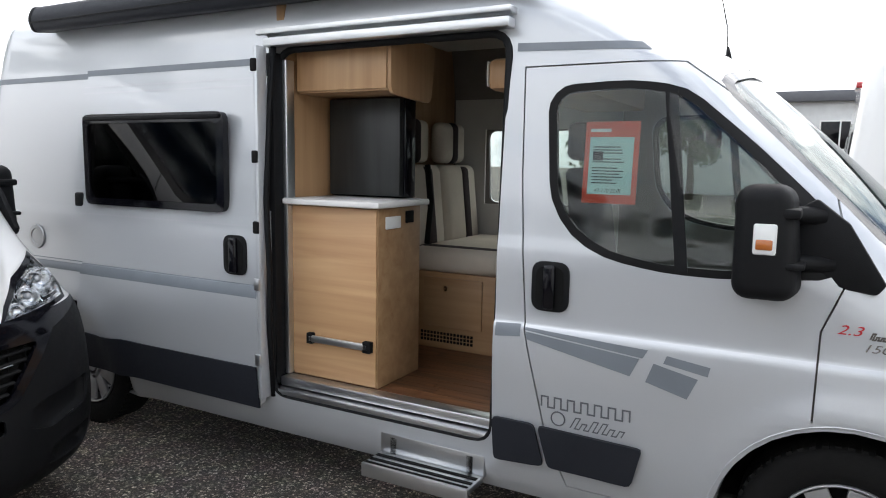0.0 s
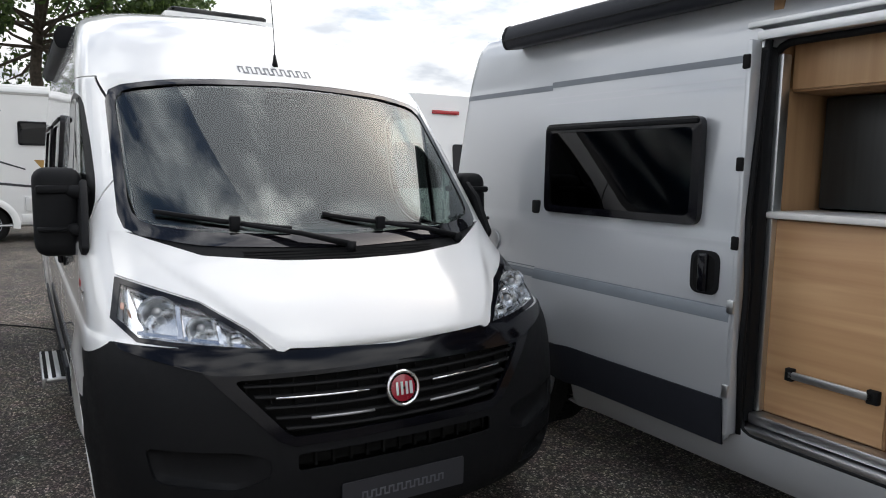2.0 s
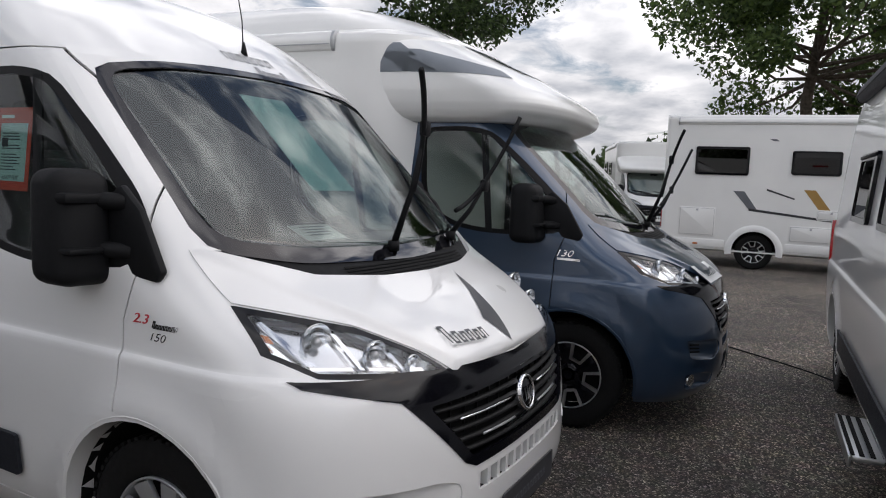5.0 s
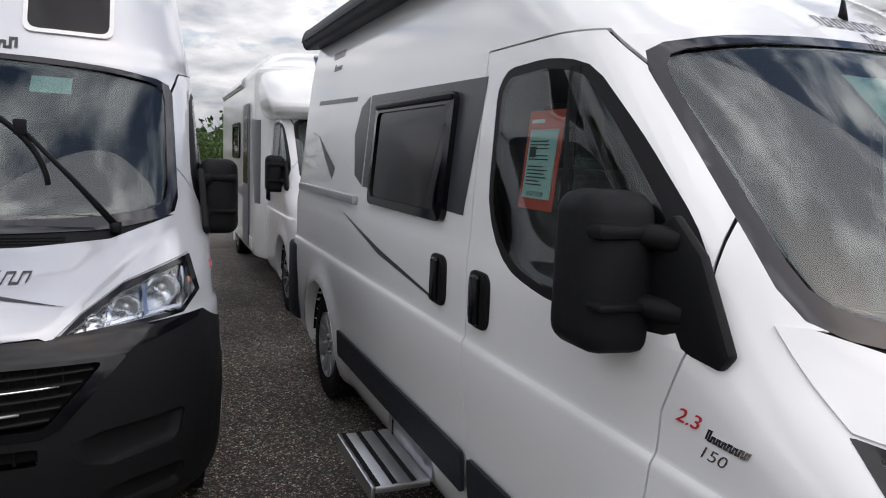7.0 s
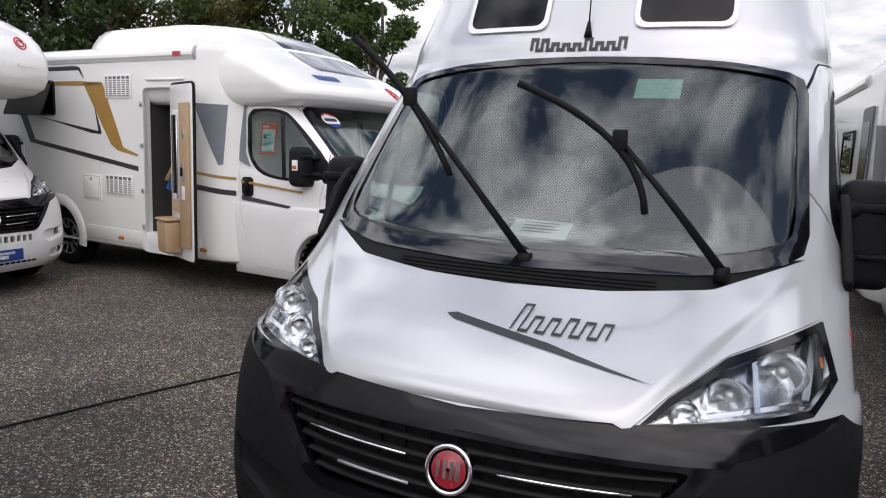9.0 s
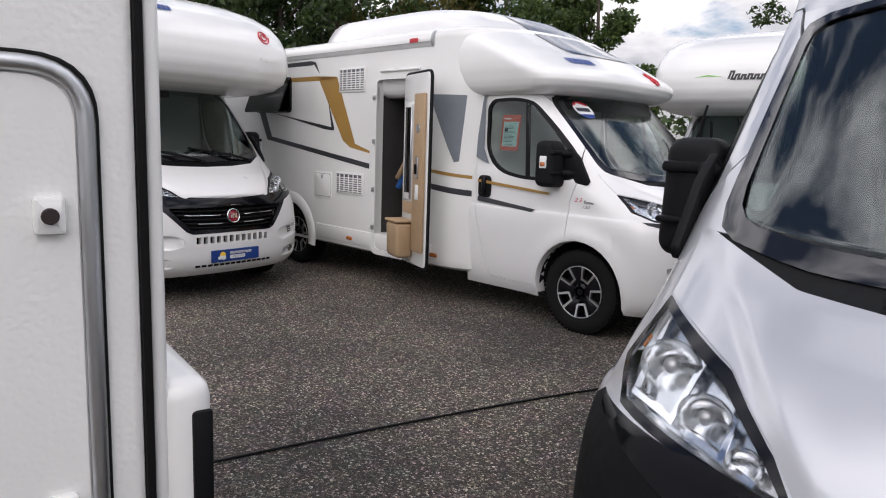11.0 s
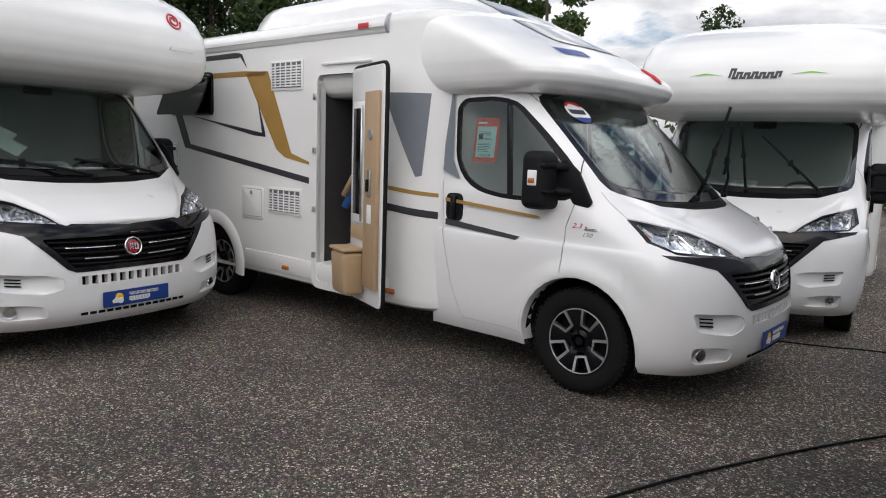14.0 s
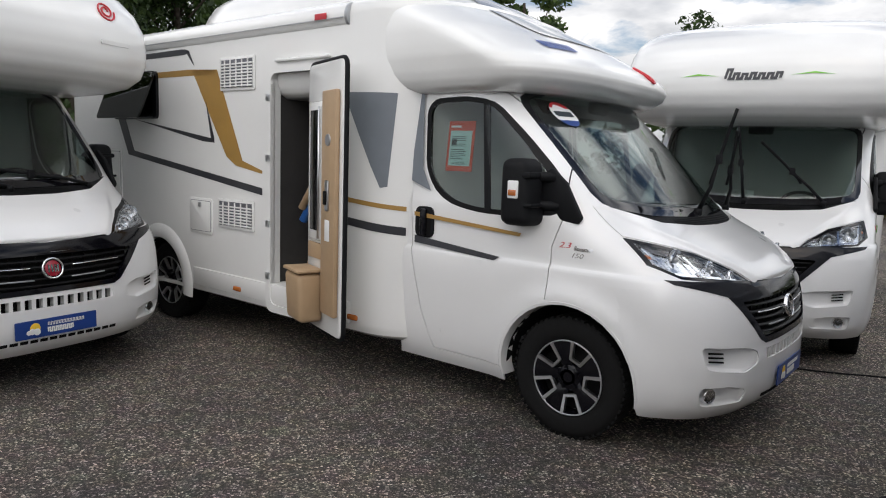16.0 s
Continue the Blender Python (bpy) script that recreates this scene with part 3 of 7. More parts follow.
def lathe_bolt(bm, x, z):
    b = bmesh.new()
    bmesh.ops.create_cone(b, cap_ends=True, segments=6, radius1=0.011, radius2=0.009, depth=0.018, matrix=pose(x, -0.018, z, -90, 0, 0))
    return join(bm, b)


MESHES = {}


def mirror(parent, s, lens_on=False):
    """The two-part door mirror on its arm, with the triangular foot on the door."""
    m = new("door_mirror")
    m.empty_display_size = 0.1
    m.parent = parent
    m.matrix_basis = Matrix.Diagonal((1, s, 1, 1))
    if "mirror" in MESHES:
        for o in MESHES["mirror"][:None if lens_on else -2]:
            again(o, Matrix.Identity(4), m)
        return
    house = box(-0.375, -0.21, 0.97, 1.16, 1.205, 1.585, 0.055, 5)
    for v in house.verts:      # fuller at the top, tapering below and outwards
        k = (v.co.z - 1.2) / 0.38
        v.co.x += 0.035 * (1 - k) * (1 if v.co.x > -0.3 else 0) - 0.03 * (v.co.y - 0.97) / 0.2
        if abs(v.co.z - 1.33) < 0.012:
            v.co.z = 1.33
    belt = box(-0.37, -0.20, 0.95, 1.15, 1.475, 1.51, 0.012, 2)
    belt2 = box(-0.335, -0.18, 0.95, 1.15, 1.315, 1.335, 0.008, 2)
    arm = tube([(-0.14, 0.97, 1.48), (-0.22, 1.01, 1.485), (-0.29, 1.06, 1.49)], 0.03, 10)
    arm2 = tube([(-0.10, 0.98, 1.32), (-0.2, 1.01, 1.325), (-0.28, 1.06, 1.325)], 0.028, 10)
    foot = plate([(-0.30, 1.265), (0.03, 1.235), (0.055, 1.27), (-0.06, 1.46), (-0.16, 1.54), (-0.22, 1.50)], 0.03, lambda u, v, t: Vector((u, 0.975 + t - 0.06 * (v - 1.25), v)), None, 0.01)
    glass_ = box(-0.387, -0.375, 0.99, 1.14, 1.36, 1.545, 0.003, 1)
    lens = box(-0.335, -0.265, 1.153, 1.167, 1.36, 1.46, 0.008, 2)
    amber = box(-0.327, -0.275, 1.158, 1.171, 1.375, 1.41, 0.006, 2)
    MESHES["mirror"] = [part("housing", house, BLACK_PLASTIC, m), part("rib", belt, BLACK_PLASTIC, m), part("lower_rib", belt2, BLACK_PLASTIC, m), part("arm", arm, BLACK_PLASTIC, m),
                        part("lower_arm", arm2, BLACK_PLASTIC, m), part("foot", foot, BLACK_PLASTIC, m), part("mirror_glass", glass_, CHROME, m), part("indicator_lens", lens, PAPER, m, "clear indicator lens"),
                        part("indicator_bulb", amber, AMBER, m, "amber indicator")]


def handle(parent, x, z, y, s, h=0.20, w=0.155):
    """Black recessed grip of a door."""
    g = new("door_handle")
    g.empty_display_size = 0.05
    g.parent = parent
    key = "handle"
    g.matrix_basis = Matrix.Translation((x, y * s, z)) @ Matrix.Diagonal((1, s, 1, 1))
    if key in MESHES:
        for o in MESHES[key]:
            again(o, Matrix.Identity(4), g)
        return
    def put(u, v, t):
        return Vector((u, t, v))
    dish = plate(rounded(rect(-w / 2, w / 2, -h / 2, h / 2), 0.05, 5), 0.014, put, None, 0.004)
    pit = plate(rounded(rect(-w / 2 + 0.02, w / 2 - 0.02, -h / 2 + 0.02, h / 2 - 0.02), 0.04, 5), 0.016, put)
    grip = box(-0.025, 0.025, 0.008, 0.038, -h / 2 + 0.012, h / 2 - 0.012, 0.012, 3)
    MESHES[key] = [part("dish", dish, BLACK_PLASTIC, g), part("pit", pit, DARK, g), part("grip", grip, GLOSS_BLACK, g)]


def front_face(y, z, roof=ROOF_STD):
    """x of the nose or windscreen at (y, z)."""
    zk, xf, dk, wk = (a + b for a, b in zip((ZK, XF, DK, WK), roof))
    f, d, w = (easing(zk, t, z) for t in (xf, dk, wk))
    k = min(1.0, abs(y) / w) ** 2.5
    return f - d * (1 - (1 - k) ** 0.4)


def eased_front(y, z, roof=ROOF_STD):
    """The nose with its knots softened, as the body has it."""
    return float(np.mean([front_face(y, z + o, roof) for o in (-0.03, -0.015, 0, 0.015, 0.03)]))


def even_sheet(low, high, wide, place, nu, nv):
    """An even grid of faces between two curves z(|y|), given as knots, out to +-wide; place maps (y, z) to a point."""
    bm = bmesh.new()
    rows = []
    for j in range(nv + 1):
        row = []
        for i in range(nu + 1):
            y = wide * (2 * i / nu - 1)
            z0, z1 = (float(np.interp(abs(y), *zip(*k))) for k in (low, high))
            row.append(bm.verts.new(place(y, z0 + (z1 - z0) * j / nv)))
        rows.append(row)
    for p, q in zip(rows, rows[1:]):
        for k in range(nu):
            bm.faces.new((p[k], p[k + 1], q[k + 1], q[k]))
    bm.normal_update()
    return bm


SCREEN_LOW = [(0, 1.305), (0.3, 1.311), (0.57, 1.325), (0.72, 1.341), (0.80, 1.362), (0.825, 1.40), (0.838, 1.60)]
SCREEN_HIGH = [(0, 2.027), (0.3, 2.018), (0.55, 2.004), (0.70, 1.984), (0.79, 1.962), (0.822, 1.92), (0.838, 1.64)]
SCREEN_WIDE = 0.838
BONNET_LOW = [(0, 0.936), (0.25, 0.940), (0.445, 0.950), (0.53, 1.026), (0.66, 1.109), (0.78, 1.146), (0.905, 1.182)]
BONNET_HIGH = [(0, 1.213), (0.3, 1.220), (0.6, 1.243), (0.86, 1.330), (0.905, 1.333)]


def bonnet_place(roof):
    """The bonnet's skin: a raised middle between two creases that run from the lamps' inner ends to the screen's corners."""
    def place(y, z):
        k = (z - 0.95) / 0.3
        d = 0.425 + 0.36 * max(0, k) - abs(y)
        q = min(1.0, max(0.0, d / 0.045 + 0.5))
        q = q * q * (3 - 2 * q)
        rim = min(1, max(0.25, (1.25 - z) / 0.12))
        fall = max(0.0, 1 - (z - 0.936) / 0.02) if abs(y) < 0.5 else 0.0
        return Vector((eased_front(y, z, roof) + 0.006 - 0.014 * fall * fall, y, z + 0.004 + 0.020 * q * rim - 0.006 * fall))
    return place


def bonnet_foil(root, name, polys, mat, label):
    for poly in polys:
        part(name, skin_patch(even_sheet(BONNET_LOW, BONNET_HIGH, 0.905, bonnet_place(ROOF_STD), 84, 26), poly, "x", lambda c: True, 0.003), mat, root, label)


def side_face(x, z, roof=ROOF_STD):
    zk, xf, dk, wk = (a + b for a, b in zip((ZK, XF, DK, WK), roof))
    f, d, w = (easing(zk, t, z) for t in (xf, dk, wk))
    if x < f - d:
        return w
    k = min(1.0, (x - f + d) / d) ** 2.5
    return w * (1 - k) ** 0.4


def on_side(s, off=0.003, roof=ROOF_STD):
    """Places (u to the reader's right, v up) marks on side s: returns a maker for an origin (x, z)."""
    def at(x0, z0):
        def place(u, v, t):
            x = x0 - s * u
            return Vector((x, s * (side_face(x, z0 + v, roof) + off + t), z0 + v))
        return place
    return at


def on_front(y0, z0, off=0.004, roof=ROOF_STD, tilt=0.0):
    def place(u, v, t):
        y, z = y0 + u, z0 + v + tilt * u
        return Vector((front_face(y, z, roof) + off + t, y, z))
    return place


WIPERS = {  # base, elbow, blade tip, blade heel
    "high": (((0.30, 0.62, 1.304), (0.42, 0.307, 1.687), (0.50, 0.008, 1.844), (0.40, 0.393, 1.468)), ((0.33, 0.009, 1.294), (0.45, -0.378, 1.805), (0.50, -0.567, 1.992), (0.42, -0.235, 1.551))),
    "mid": (((0.33, -0.081, 1.325), (0.47, -0.10, 1.79), (0.56, -0.30, 1.985), (0.42, -0.09, 1.54)), ((0.30, 0.478, 1.335), (0.42, 0.58, 1.57), (0.55, 0.676, 1.905), (0.36, 0.40, 1.45))),
    "low": (((0.31, 0.60, 1.31), (0.40, 0.35, 1.56), (0.50, 0.10, 1.80), (0.36, 0.42, 1.46)), ((0.34, -0.02, 1.30), (0.45, -0.05, 1.62), (0.54, -0.08, 1.92), (0.40, -0.03, 1.47))),
    False: (((0.26, 0.62, 1.285), (0.25, 0.20, 1.36), (0.24, -0.06, 1.40), (0.22, 0.42, 1.345)), ((0.33, 0.02, 1.275), (0.26, -0.45, 1.37), (0.13, -0.74, 1.415), (0.28, -0.22, 1.345))),
}


def wipers(root, up=False, roof=ROOF_STD):
    for base, elbow, tip, heel in WIPERS[up]:
        w = new("wiper")
        w.empty_display_size = 0.1
        w.parent = root
        base, elbow, tip, heel = (Vector(p) for p in (base, elbow, tip, heel))
        if not up:      # resting on the glass
            for p in (elbow, tip, heel):
                p.x = front_face(p.y, p.z, roof) + (0.03 if p is elbow else 0.016)
            base.x = front_face(base.y, base.z, roof) + 0.02
        part("wiper_arm", tube([base, base.lerp(elbow, 0.45) + Vector((0.02, 0, 0.01)), elbow], 0.015, 8, None, 0.008), BLACK_PLASTIC, w)
        bl = []
        for q in range(13):
            t = q / 12
            bl.append((1 - t) ** 2 * heel + 2 * t * (1 - t) * (elbow + (elbow - (heel + tip) / 2) * 0.6) + t * t * tip)
        part("wiper_blade", tube(bl, 0.011, 6), BLACK_PLASTIC, w)
        part("blade_joint", box(elbow.x - 0.016, elbow.x + 0.016, elbow.y - 0.022, elbow.y + 0.022, elbow.z - 0.03, elbow.z + 0.03, 0.008), BLACK_PLASTIC, w)
        part("pivot", tube([base - Vector((0, 0, 0.03)), base + Vector((0.0, 0, 0.012))], 0.024, 10), BLACK_PLASTIC, w)


def seat(root, y, cloth=BEIGE_CLOTH):
    s = new("cab_seat")
    s.empty_display_size = 0.1
    s.parent = root
    b = box(-1.25, -0.72, y - 0.25, y + 0.25, 0.86, 1.02, 0.05, 4)
    part("cushion", b, cloth, s)
    b = box(-1.36, -1.22, y - 0.25, y + 0.25, 0.98, 1.62, 0.05, 4)
    for v in b.verts:
        v.co.x -= 0.14 * (v.co.z - 0.98)
    part("backrest", b, cloth, s)
    b = box(-1.47, -1.36, y - 0.14, y + 0.14, 1.66, 1.88, 0.045, 4)
    part("headrest", b, cloth, s)
    part("seat_base", box(-1.2, -0.8, y - 0.2, y + 0.2, 0.5, 0.86, 0.01), TRIM_GREY, s)


def sale_sign(root, s, x0=-0.98, w=0.21, h=0.315, z0=1.49, price="", lines=("",)):
    """Red holder with a pale printed sheet hung inside the cab window."""
    g = new("sale_sign")
    g.empty_display_size = 0.05
    g.parent = root
    def put(y):
        def f(u, v, t):
            return Vector((x0 - s * u if s < 0 else x0 - u, s * (0.925 - 0.03 * (v + z0 - 1.49) / 0.3 + y + t), z0 + v))
        return f
    part("red_holder", plate(rect(0, w, 0, h), 0.003, put(0)), SIGN_RED, g, "red plastic holder")
    part("sheet", plate(rect(0.02, w - 0.02, 0.035, h - 0.06), 0.002, put(0.0035)), PAPER_TEAL, g, "pale printed sheet")
    b = bmesh.new()
    rnd = random.Random(5)
    for i in range(13):
        v = h - 0.10 - i * 0.0115
        u1 = 0.04 + rnd.uniform(0.07, 0.12)
        if i in (3, 6):
            continue
        plate(rect(0.035, min(u1, w - 0.03), v, v + 0.004), 0.0008, put(0.0062), b)
    plate(rect(0.035, 0.075, h - 0.15, h - 0.115), 0.0008, put(0.0062), b)
    part("print", b, PRINT, g)
    if price:
        part("price", words(price, 0.022, 0.0008, lambda u, v, t: put(0.0062)(u + 0.045, v + 0.042, t), 0.3), PRINT, g)
    part("sign_head", plate(rect(0.02, 0.10, h - 0.04, h - 0.028), 0.001, put(0.004)), PAPER, g)


BUMPER_SCOOP = [(0.885, 0.655), (0.60, 0.632), (0.50, 0.60), (0.50, 0.535), (0.62, 0.50), (0.86, 0.535)]
FOG_POCKET = [(0.885, 0.44), (0.72, 0.437), (0.60, 0.41), (0.60, 0.335), (0.86, 0.335)]


def scoop(poly, s, deep):
    """A pocket in the bumper, deepest at its outer end, running out towards the middle."""
    bm = bmesh.new()
    cy, cz = (sum(p[k] for p in poly) / len(poly) for k in (0, 1))
    lo, hi = min(p[0] for p in poly), max(p[0] for p in poly)
    rings = []
    for shrink, sink in ((1.03, -0.004), (1.0, 0.0), (0.86, 0.75), (0.74, 1.0)):
        ring = []
        for y, z in poly:
            v, w = cy + (y - cy) * shrink, cz + (z - cz) * shrink
            k = max(0.0, min(1.0, (v - lo) / (0.6 * (hi - lo))))
            ring.append(bm.verts.new((front_face(v, w) - (sink * deep * k if sink > 0 else 0.006), s * v, w)))
        rings.append(ring)
    n = len(poly)
    for p, q in zip(rings, rings[1:]):
        for i in range(n):
            bm.faces.new((p[i], p[(i + 1) % n], q[(i + 1) % n], q[i]))
    bm.faces.new(rings[-1])
    bmesh.ops.recalc_face_normals(bm, faces=bm.faces[:])
    if sum(f.normal.x for f in bm.faces) < 0:
        bmesh.ops.reverse_faces(bm, faces=bm.faces[:])
    return bm


def cab(root, colour, roof=ROOF_STD, rear=-4.96, wheels=(0.0, -4.035), bumper="black", top=9.9, cutoff=None, opening=None, side_windows=(), wipe=False, wheel_style="cap", plate_col=None,
        sign=None, badge=RED, interior=TRIM_GREY, aerial=True, cladding=True, cloth=TRIM_GREY, badge_text=True):
    """The van itself. cutoff: x behind which there is no sheet metal. Returns its skin, for marks laid on it."""
    shell = ring_shell(van_levels(roof, rear, top))
    flare(shell, wheels)
    if cutoff is not None:
        bmesh.ops.delete(shell, geom=[f for f in shell.faces if f.calc_center_median().x < cutoff], context="FACES")
    skin = shell.copy()
    everywhere = lambda c: True
    nose = lambda c: c.x > 0.28
    # holes: arches, glass, doorway
    for wx in wheels:
        if cutoff is not None and wx < cutoff:
            continue
        arch = [(wx + 0.425 * math.cos(a * math.pi / 16), 0.36 + 0.425 * math.sin(a * math.pi / 16)) for a in range(17)] + [(wx - 0.425, 0.1), (wx + 0.425, 0.1)]
        for s in (1, -1):
            bmesh.ops.delete(shell, geom=cut(shell, arch, "y", sided(s)), context="FACES")
            lip = bmesh.new()
            n = 24
            rows = []
            for i in range(n + 1):
                a = math.pi * (i / n * 1.12 - 0.06)
                row = []
                for r, dy in ((0.455, 0.004), (0.44, 0.016), (0.425, 0.012), (0.418, -0.02), (0.415, -0.09)):
                    x, z = wx + r * math.cos(a), 0.36 + r * math.sin(a)
                    row.append(lip.verts.new((x, s * (min(side_face(x, max(z, 0.26), roof), 1.02) + 0.018 + dy), z)))
                rows.append(row)
            for p, q in zip(rows, rows[1:]):
                for k in range(4):
                    lip.faces.new((p[k], p[k + 1], q[k + 1], q[k]))
            bmesh.ops.recalc_face_normals(lip, faces=lip.faces[:])
            part("arch_lip", lip, colour if bumper == "paint" or wx < -1 else colour, root)
            well = bmesh.new()
            rows = []
            for i in range(17):
                a = math.pi * i / 16
                rows.append([well.verts.new((wx + 0.416 * math.cos(a), s * y, 0.36 + 0.416 * math.sin(a) if z is None else z)) for y, z in ((0.97, None), (0.6, None))] + [well.verts.new((wx + 0.05 * math.cos(a), s * 0.6, 0.36))])
            for p, q in zip(rows, rows[1:]):
                for k in range(2):
                    well.faces.new((p[k], p[k + 1], q[k + 1], q[k]))
            part("wheel_well", well, DARK, root)
    screen = lift(shell, cut(shell, SCREEN, "x", lambda c: c.x > -0.75))
    for s in (1, -1):
        frame_ = lift(shell, cut(shell, CAB_WINDOW, "y", sided(s)))
        pane = lift(frame_, cut(frame_, CAB_GLASS, "y", everywhere))
        win = part("door_window", thicken(pane, 0.004), GLASS, root)
        win.visible_shadow = False
        part("window_seal", thicken(push(frame_, -0.002), 0.02), SEAL_BLACK, root)
        y = lambda x, z: side_face(x, z, roof) - 0.004
        bar = bmesh.new()
        for (xa, za), (xb, zb) in (((-0.655, 1.915), (-0.575, 1.26)),):
            plate([(xa - 0.022, za), (xa + 0.022, za), (xb + 0.022, zb), (xb - 0.022, zb)], 0.008, lambda u, v, t: Vector((u, s * (y(u, v) + t - 0.003), v)), bar)
        part("window_bar", bar, BLACK_PLASTIC, root)
    if opening:
        bmesh.ops.delete(shell, geom=cut(shell, opening, "y", right), context="FACES")
    for s, outer, inner in side_windows:
        bmesh.ops.delete(shell, geom=cut(shell, inner, "y", sided(s)), context="FACES")
    # dark lining behind the joints
    liner = push(shell.copy(), -0.035)
    bmesh.ops.delete(liner, geom=[f for f in liner.faces if f.calc_center_median().x > 0.30 and f.calc_center_median().z < 1.20], context="FACES")
    part("lining", liner, interior, root)
    # glass of the windscreen and its printed border
    bmesh.ops.delete(screen, geom=cut(screen, SCREEN_GLASS, "x", everywhere), context="FACES")
    ws = part("windscreen", thicken(even_sheet(SCREEN_LOW, SCREEN_HIGH, SCREEN_WIDE, lambda y, z: Vector((eased_front(0, z, roof) - (eased_front(0, z, roof) - eased_front(SCREEN_WIDE, z, roof)) * (abs(y) / SCREEN_WIDE) ** 2.6 - 0.006 + 0.024 * max(0, 1 - ((z - 1.665) / 0.36) ** 2) * (1 - (y / 0.86) ** 4), y, z)), 40, 22), 0.005), SCREEN_PANE, root, angle=2.0)
    ws.visible_shadow = False
    part("screen_border", thicken(push(screen, -0.001), 0.006), SCREEN_PRINT, root)
    cowl = lift(shell, cut(shell, [(-0.86, 1.335), (-0.6, 1.245), (-0.3, 1.222), (0, 1.215), (0.3, 1.222), (0.6, 1.245), (0.86, 1.335)], "x", lambda c: c.x > 0))
    part("cowl_panel", thicken(push(cowl, -0.006), 0.02), BLACK_PLASTIC, root)
    slots = bmesh.new()
    for i in range(4):
        z0 = 1.228 + 0.010 * i
        for j in range(16):
            u = -0.44 + 0.055 * j
            plate([(u, z0), (u + 0.055, z0), (u + 0.055, z0 + 0.0045), (u, z0 + 0.0045)], 0.003, on_front(0, 0, -0.002, roof), slots)
    part("cowl_grille", slots, DARK, root)
    # lamps
    for s in (1, -1):
        lens = lift(shell, cut(shell, mirror_y(LAMP, s), "x", nose))
        lamp = new("headlamp")
        lamp.empty_display_size = 0.05
        lamp.parent = root
        back = lens.copy()
        for v in back.verts:
            v.co.x -= 0.06
            v.co.y *= 0.985
        rim = bmesh.new()
        me_edges = [e for e in lens.edges if len(e.link_faces) == 1]
        for e in me_edges:
            a, b = e.verts
            q = [rim.verts.new(a.co), rim.verts.new(b.co), rim.verts.new(Vector((b.co.x - 0.06, b.co.y * 0.985, b.co.z))), rim.verts.new(Vector((a.co.x - 0.06, a.co.y * 0.985, a.co.z)))]
            rim.faces.new(q)
        bmesh.ops.remove_doubles(rim, verts=rim.verts[:], dist=1e-5)
        edge_ = lens.copy()
        inner = [(0.895, 1.155), (0.665, 1.085), (0.545, 1.012), (0.49, 0.968), (0.87, 1.003), (0.925, 1.055)]
        bmesh.ops.delete(edge_, geom=cut(edge_, mirror_y(inner, s), "x", everywhere), context="FACES")
        part("lamp_border", push(edge_, 0.0015), GLOSS_BLACK, lamp)
        part("lamp_body", back, LAMP_CHROME, lamp)
        part("lamp_rim", rim, LAMP_CHROME, lamp)
        for y0, z0, r in ((0.80, 1.075, 0.062), (0.675, 1.03, 0.05), (0.575, 0.995, 0.032)):
            b = bmesh.new()
            bmesh.ops.create_uvsphere(b, u_segments=20, v_segments=10, radius=r)
            bmesh.ops.delete(b, geom=[v for v in b.verts if v.co.x > 0.01], context="VERTS")
            bmesh.ops.scale(b, vec=(0.8, 1.1, 1), verts=b.verts[:])
            bmesh.ops.translate(b, vec=(front_face(y0, z0) - 0.012, s * y0, z0), verts=b.verts[:])
            part("reflector", b, LAMP_CHROME, lamp, "chrome reflector bowl")
        for y0, z0, r in ((0.80, 1.075, 0.018), (0.675, 1.03, 0.016)):
            b = bmesh.new()
            bmesh.ops.create_uvsphere(b, u_segments=12, v_segments=8, radius=r)
            bmesh.ops.translate(b, vec=(front_face(y0, z0) - 0.02, s * y0, z0), verts=b.verts[:])
            part("bulb", b, STEEL_TRIM, lamp)
        strips = bmesh.new()
        for (ya, za, yb, zb, wd) in ((0.885, 1.145, 0.86, 1.02, 0.02), (0.73, 1.10, 0.745, 1.0, 0.014), (0.62, 1.06, 0.62, 0.985, 0.012), (0.87, 1.012, 0.55, 0.975, 0.010)):
            d = Vector((yb - ya, zb - za)).normalized() * wd / 2
            plate([(ya + d.y, za - d.x), (ya - d.y, za + d.x), (yb - d.y, zb + d.x), (yb + d.y, zb - d.x)], 0.012, lambda u, v, t: Vector((front_face(u, v) - 0.03 + t, s * u, v)), strips)
        part("light_strip", strips, CHROME, lamp)
        am = bmesh.new()
        plate([(0.904, 1.10), (0.909, 1.08), (0.899, 1.078), (0.895, 1.097)], 0.01, lambda u, v, t: Vector((front_face(u, v) - 0.02 + t, s * u, v)), am)
        part("indicator", am, AMBER, lamp, "amber indicator")
        ln = part("lens", thicken(lens, 0.003), LENS, lamp)
        ln.visible_shadow = False
    # bumper, black band and grille
    bump_mat = {"black": BLACK_PLASTIC, "paint": colour}[bumper]
    faces = []
    for s in (1, -1):
        faces += cut(shell, [(0, 0.1), (1.2 * s, 0.1), (1.2 * s, 0.78), (0.955 * s, 0.985), (0, 0.945)], "x", lambda c: c.x > 0.30 and c.y * s > -1e-4)
    bmp = lift(shell, [f for f in dict.fromkeys(faces) if f.is_valid])
    bmesh.ops.remove_doubles(bmp, verts=bmp.verts[:], dist=1e-5)
    band = []
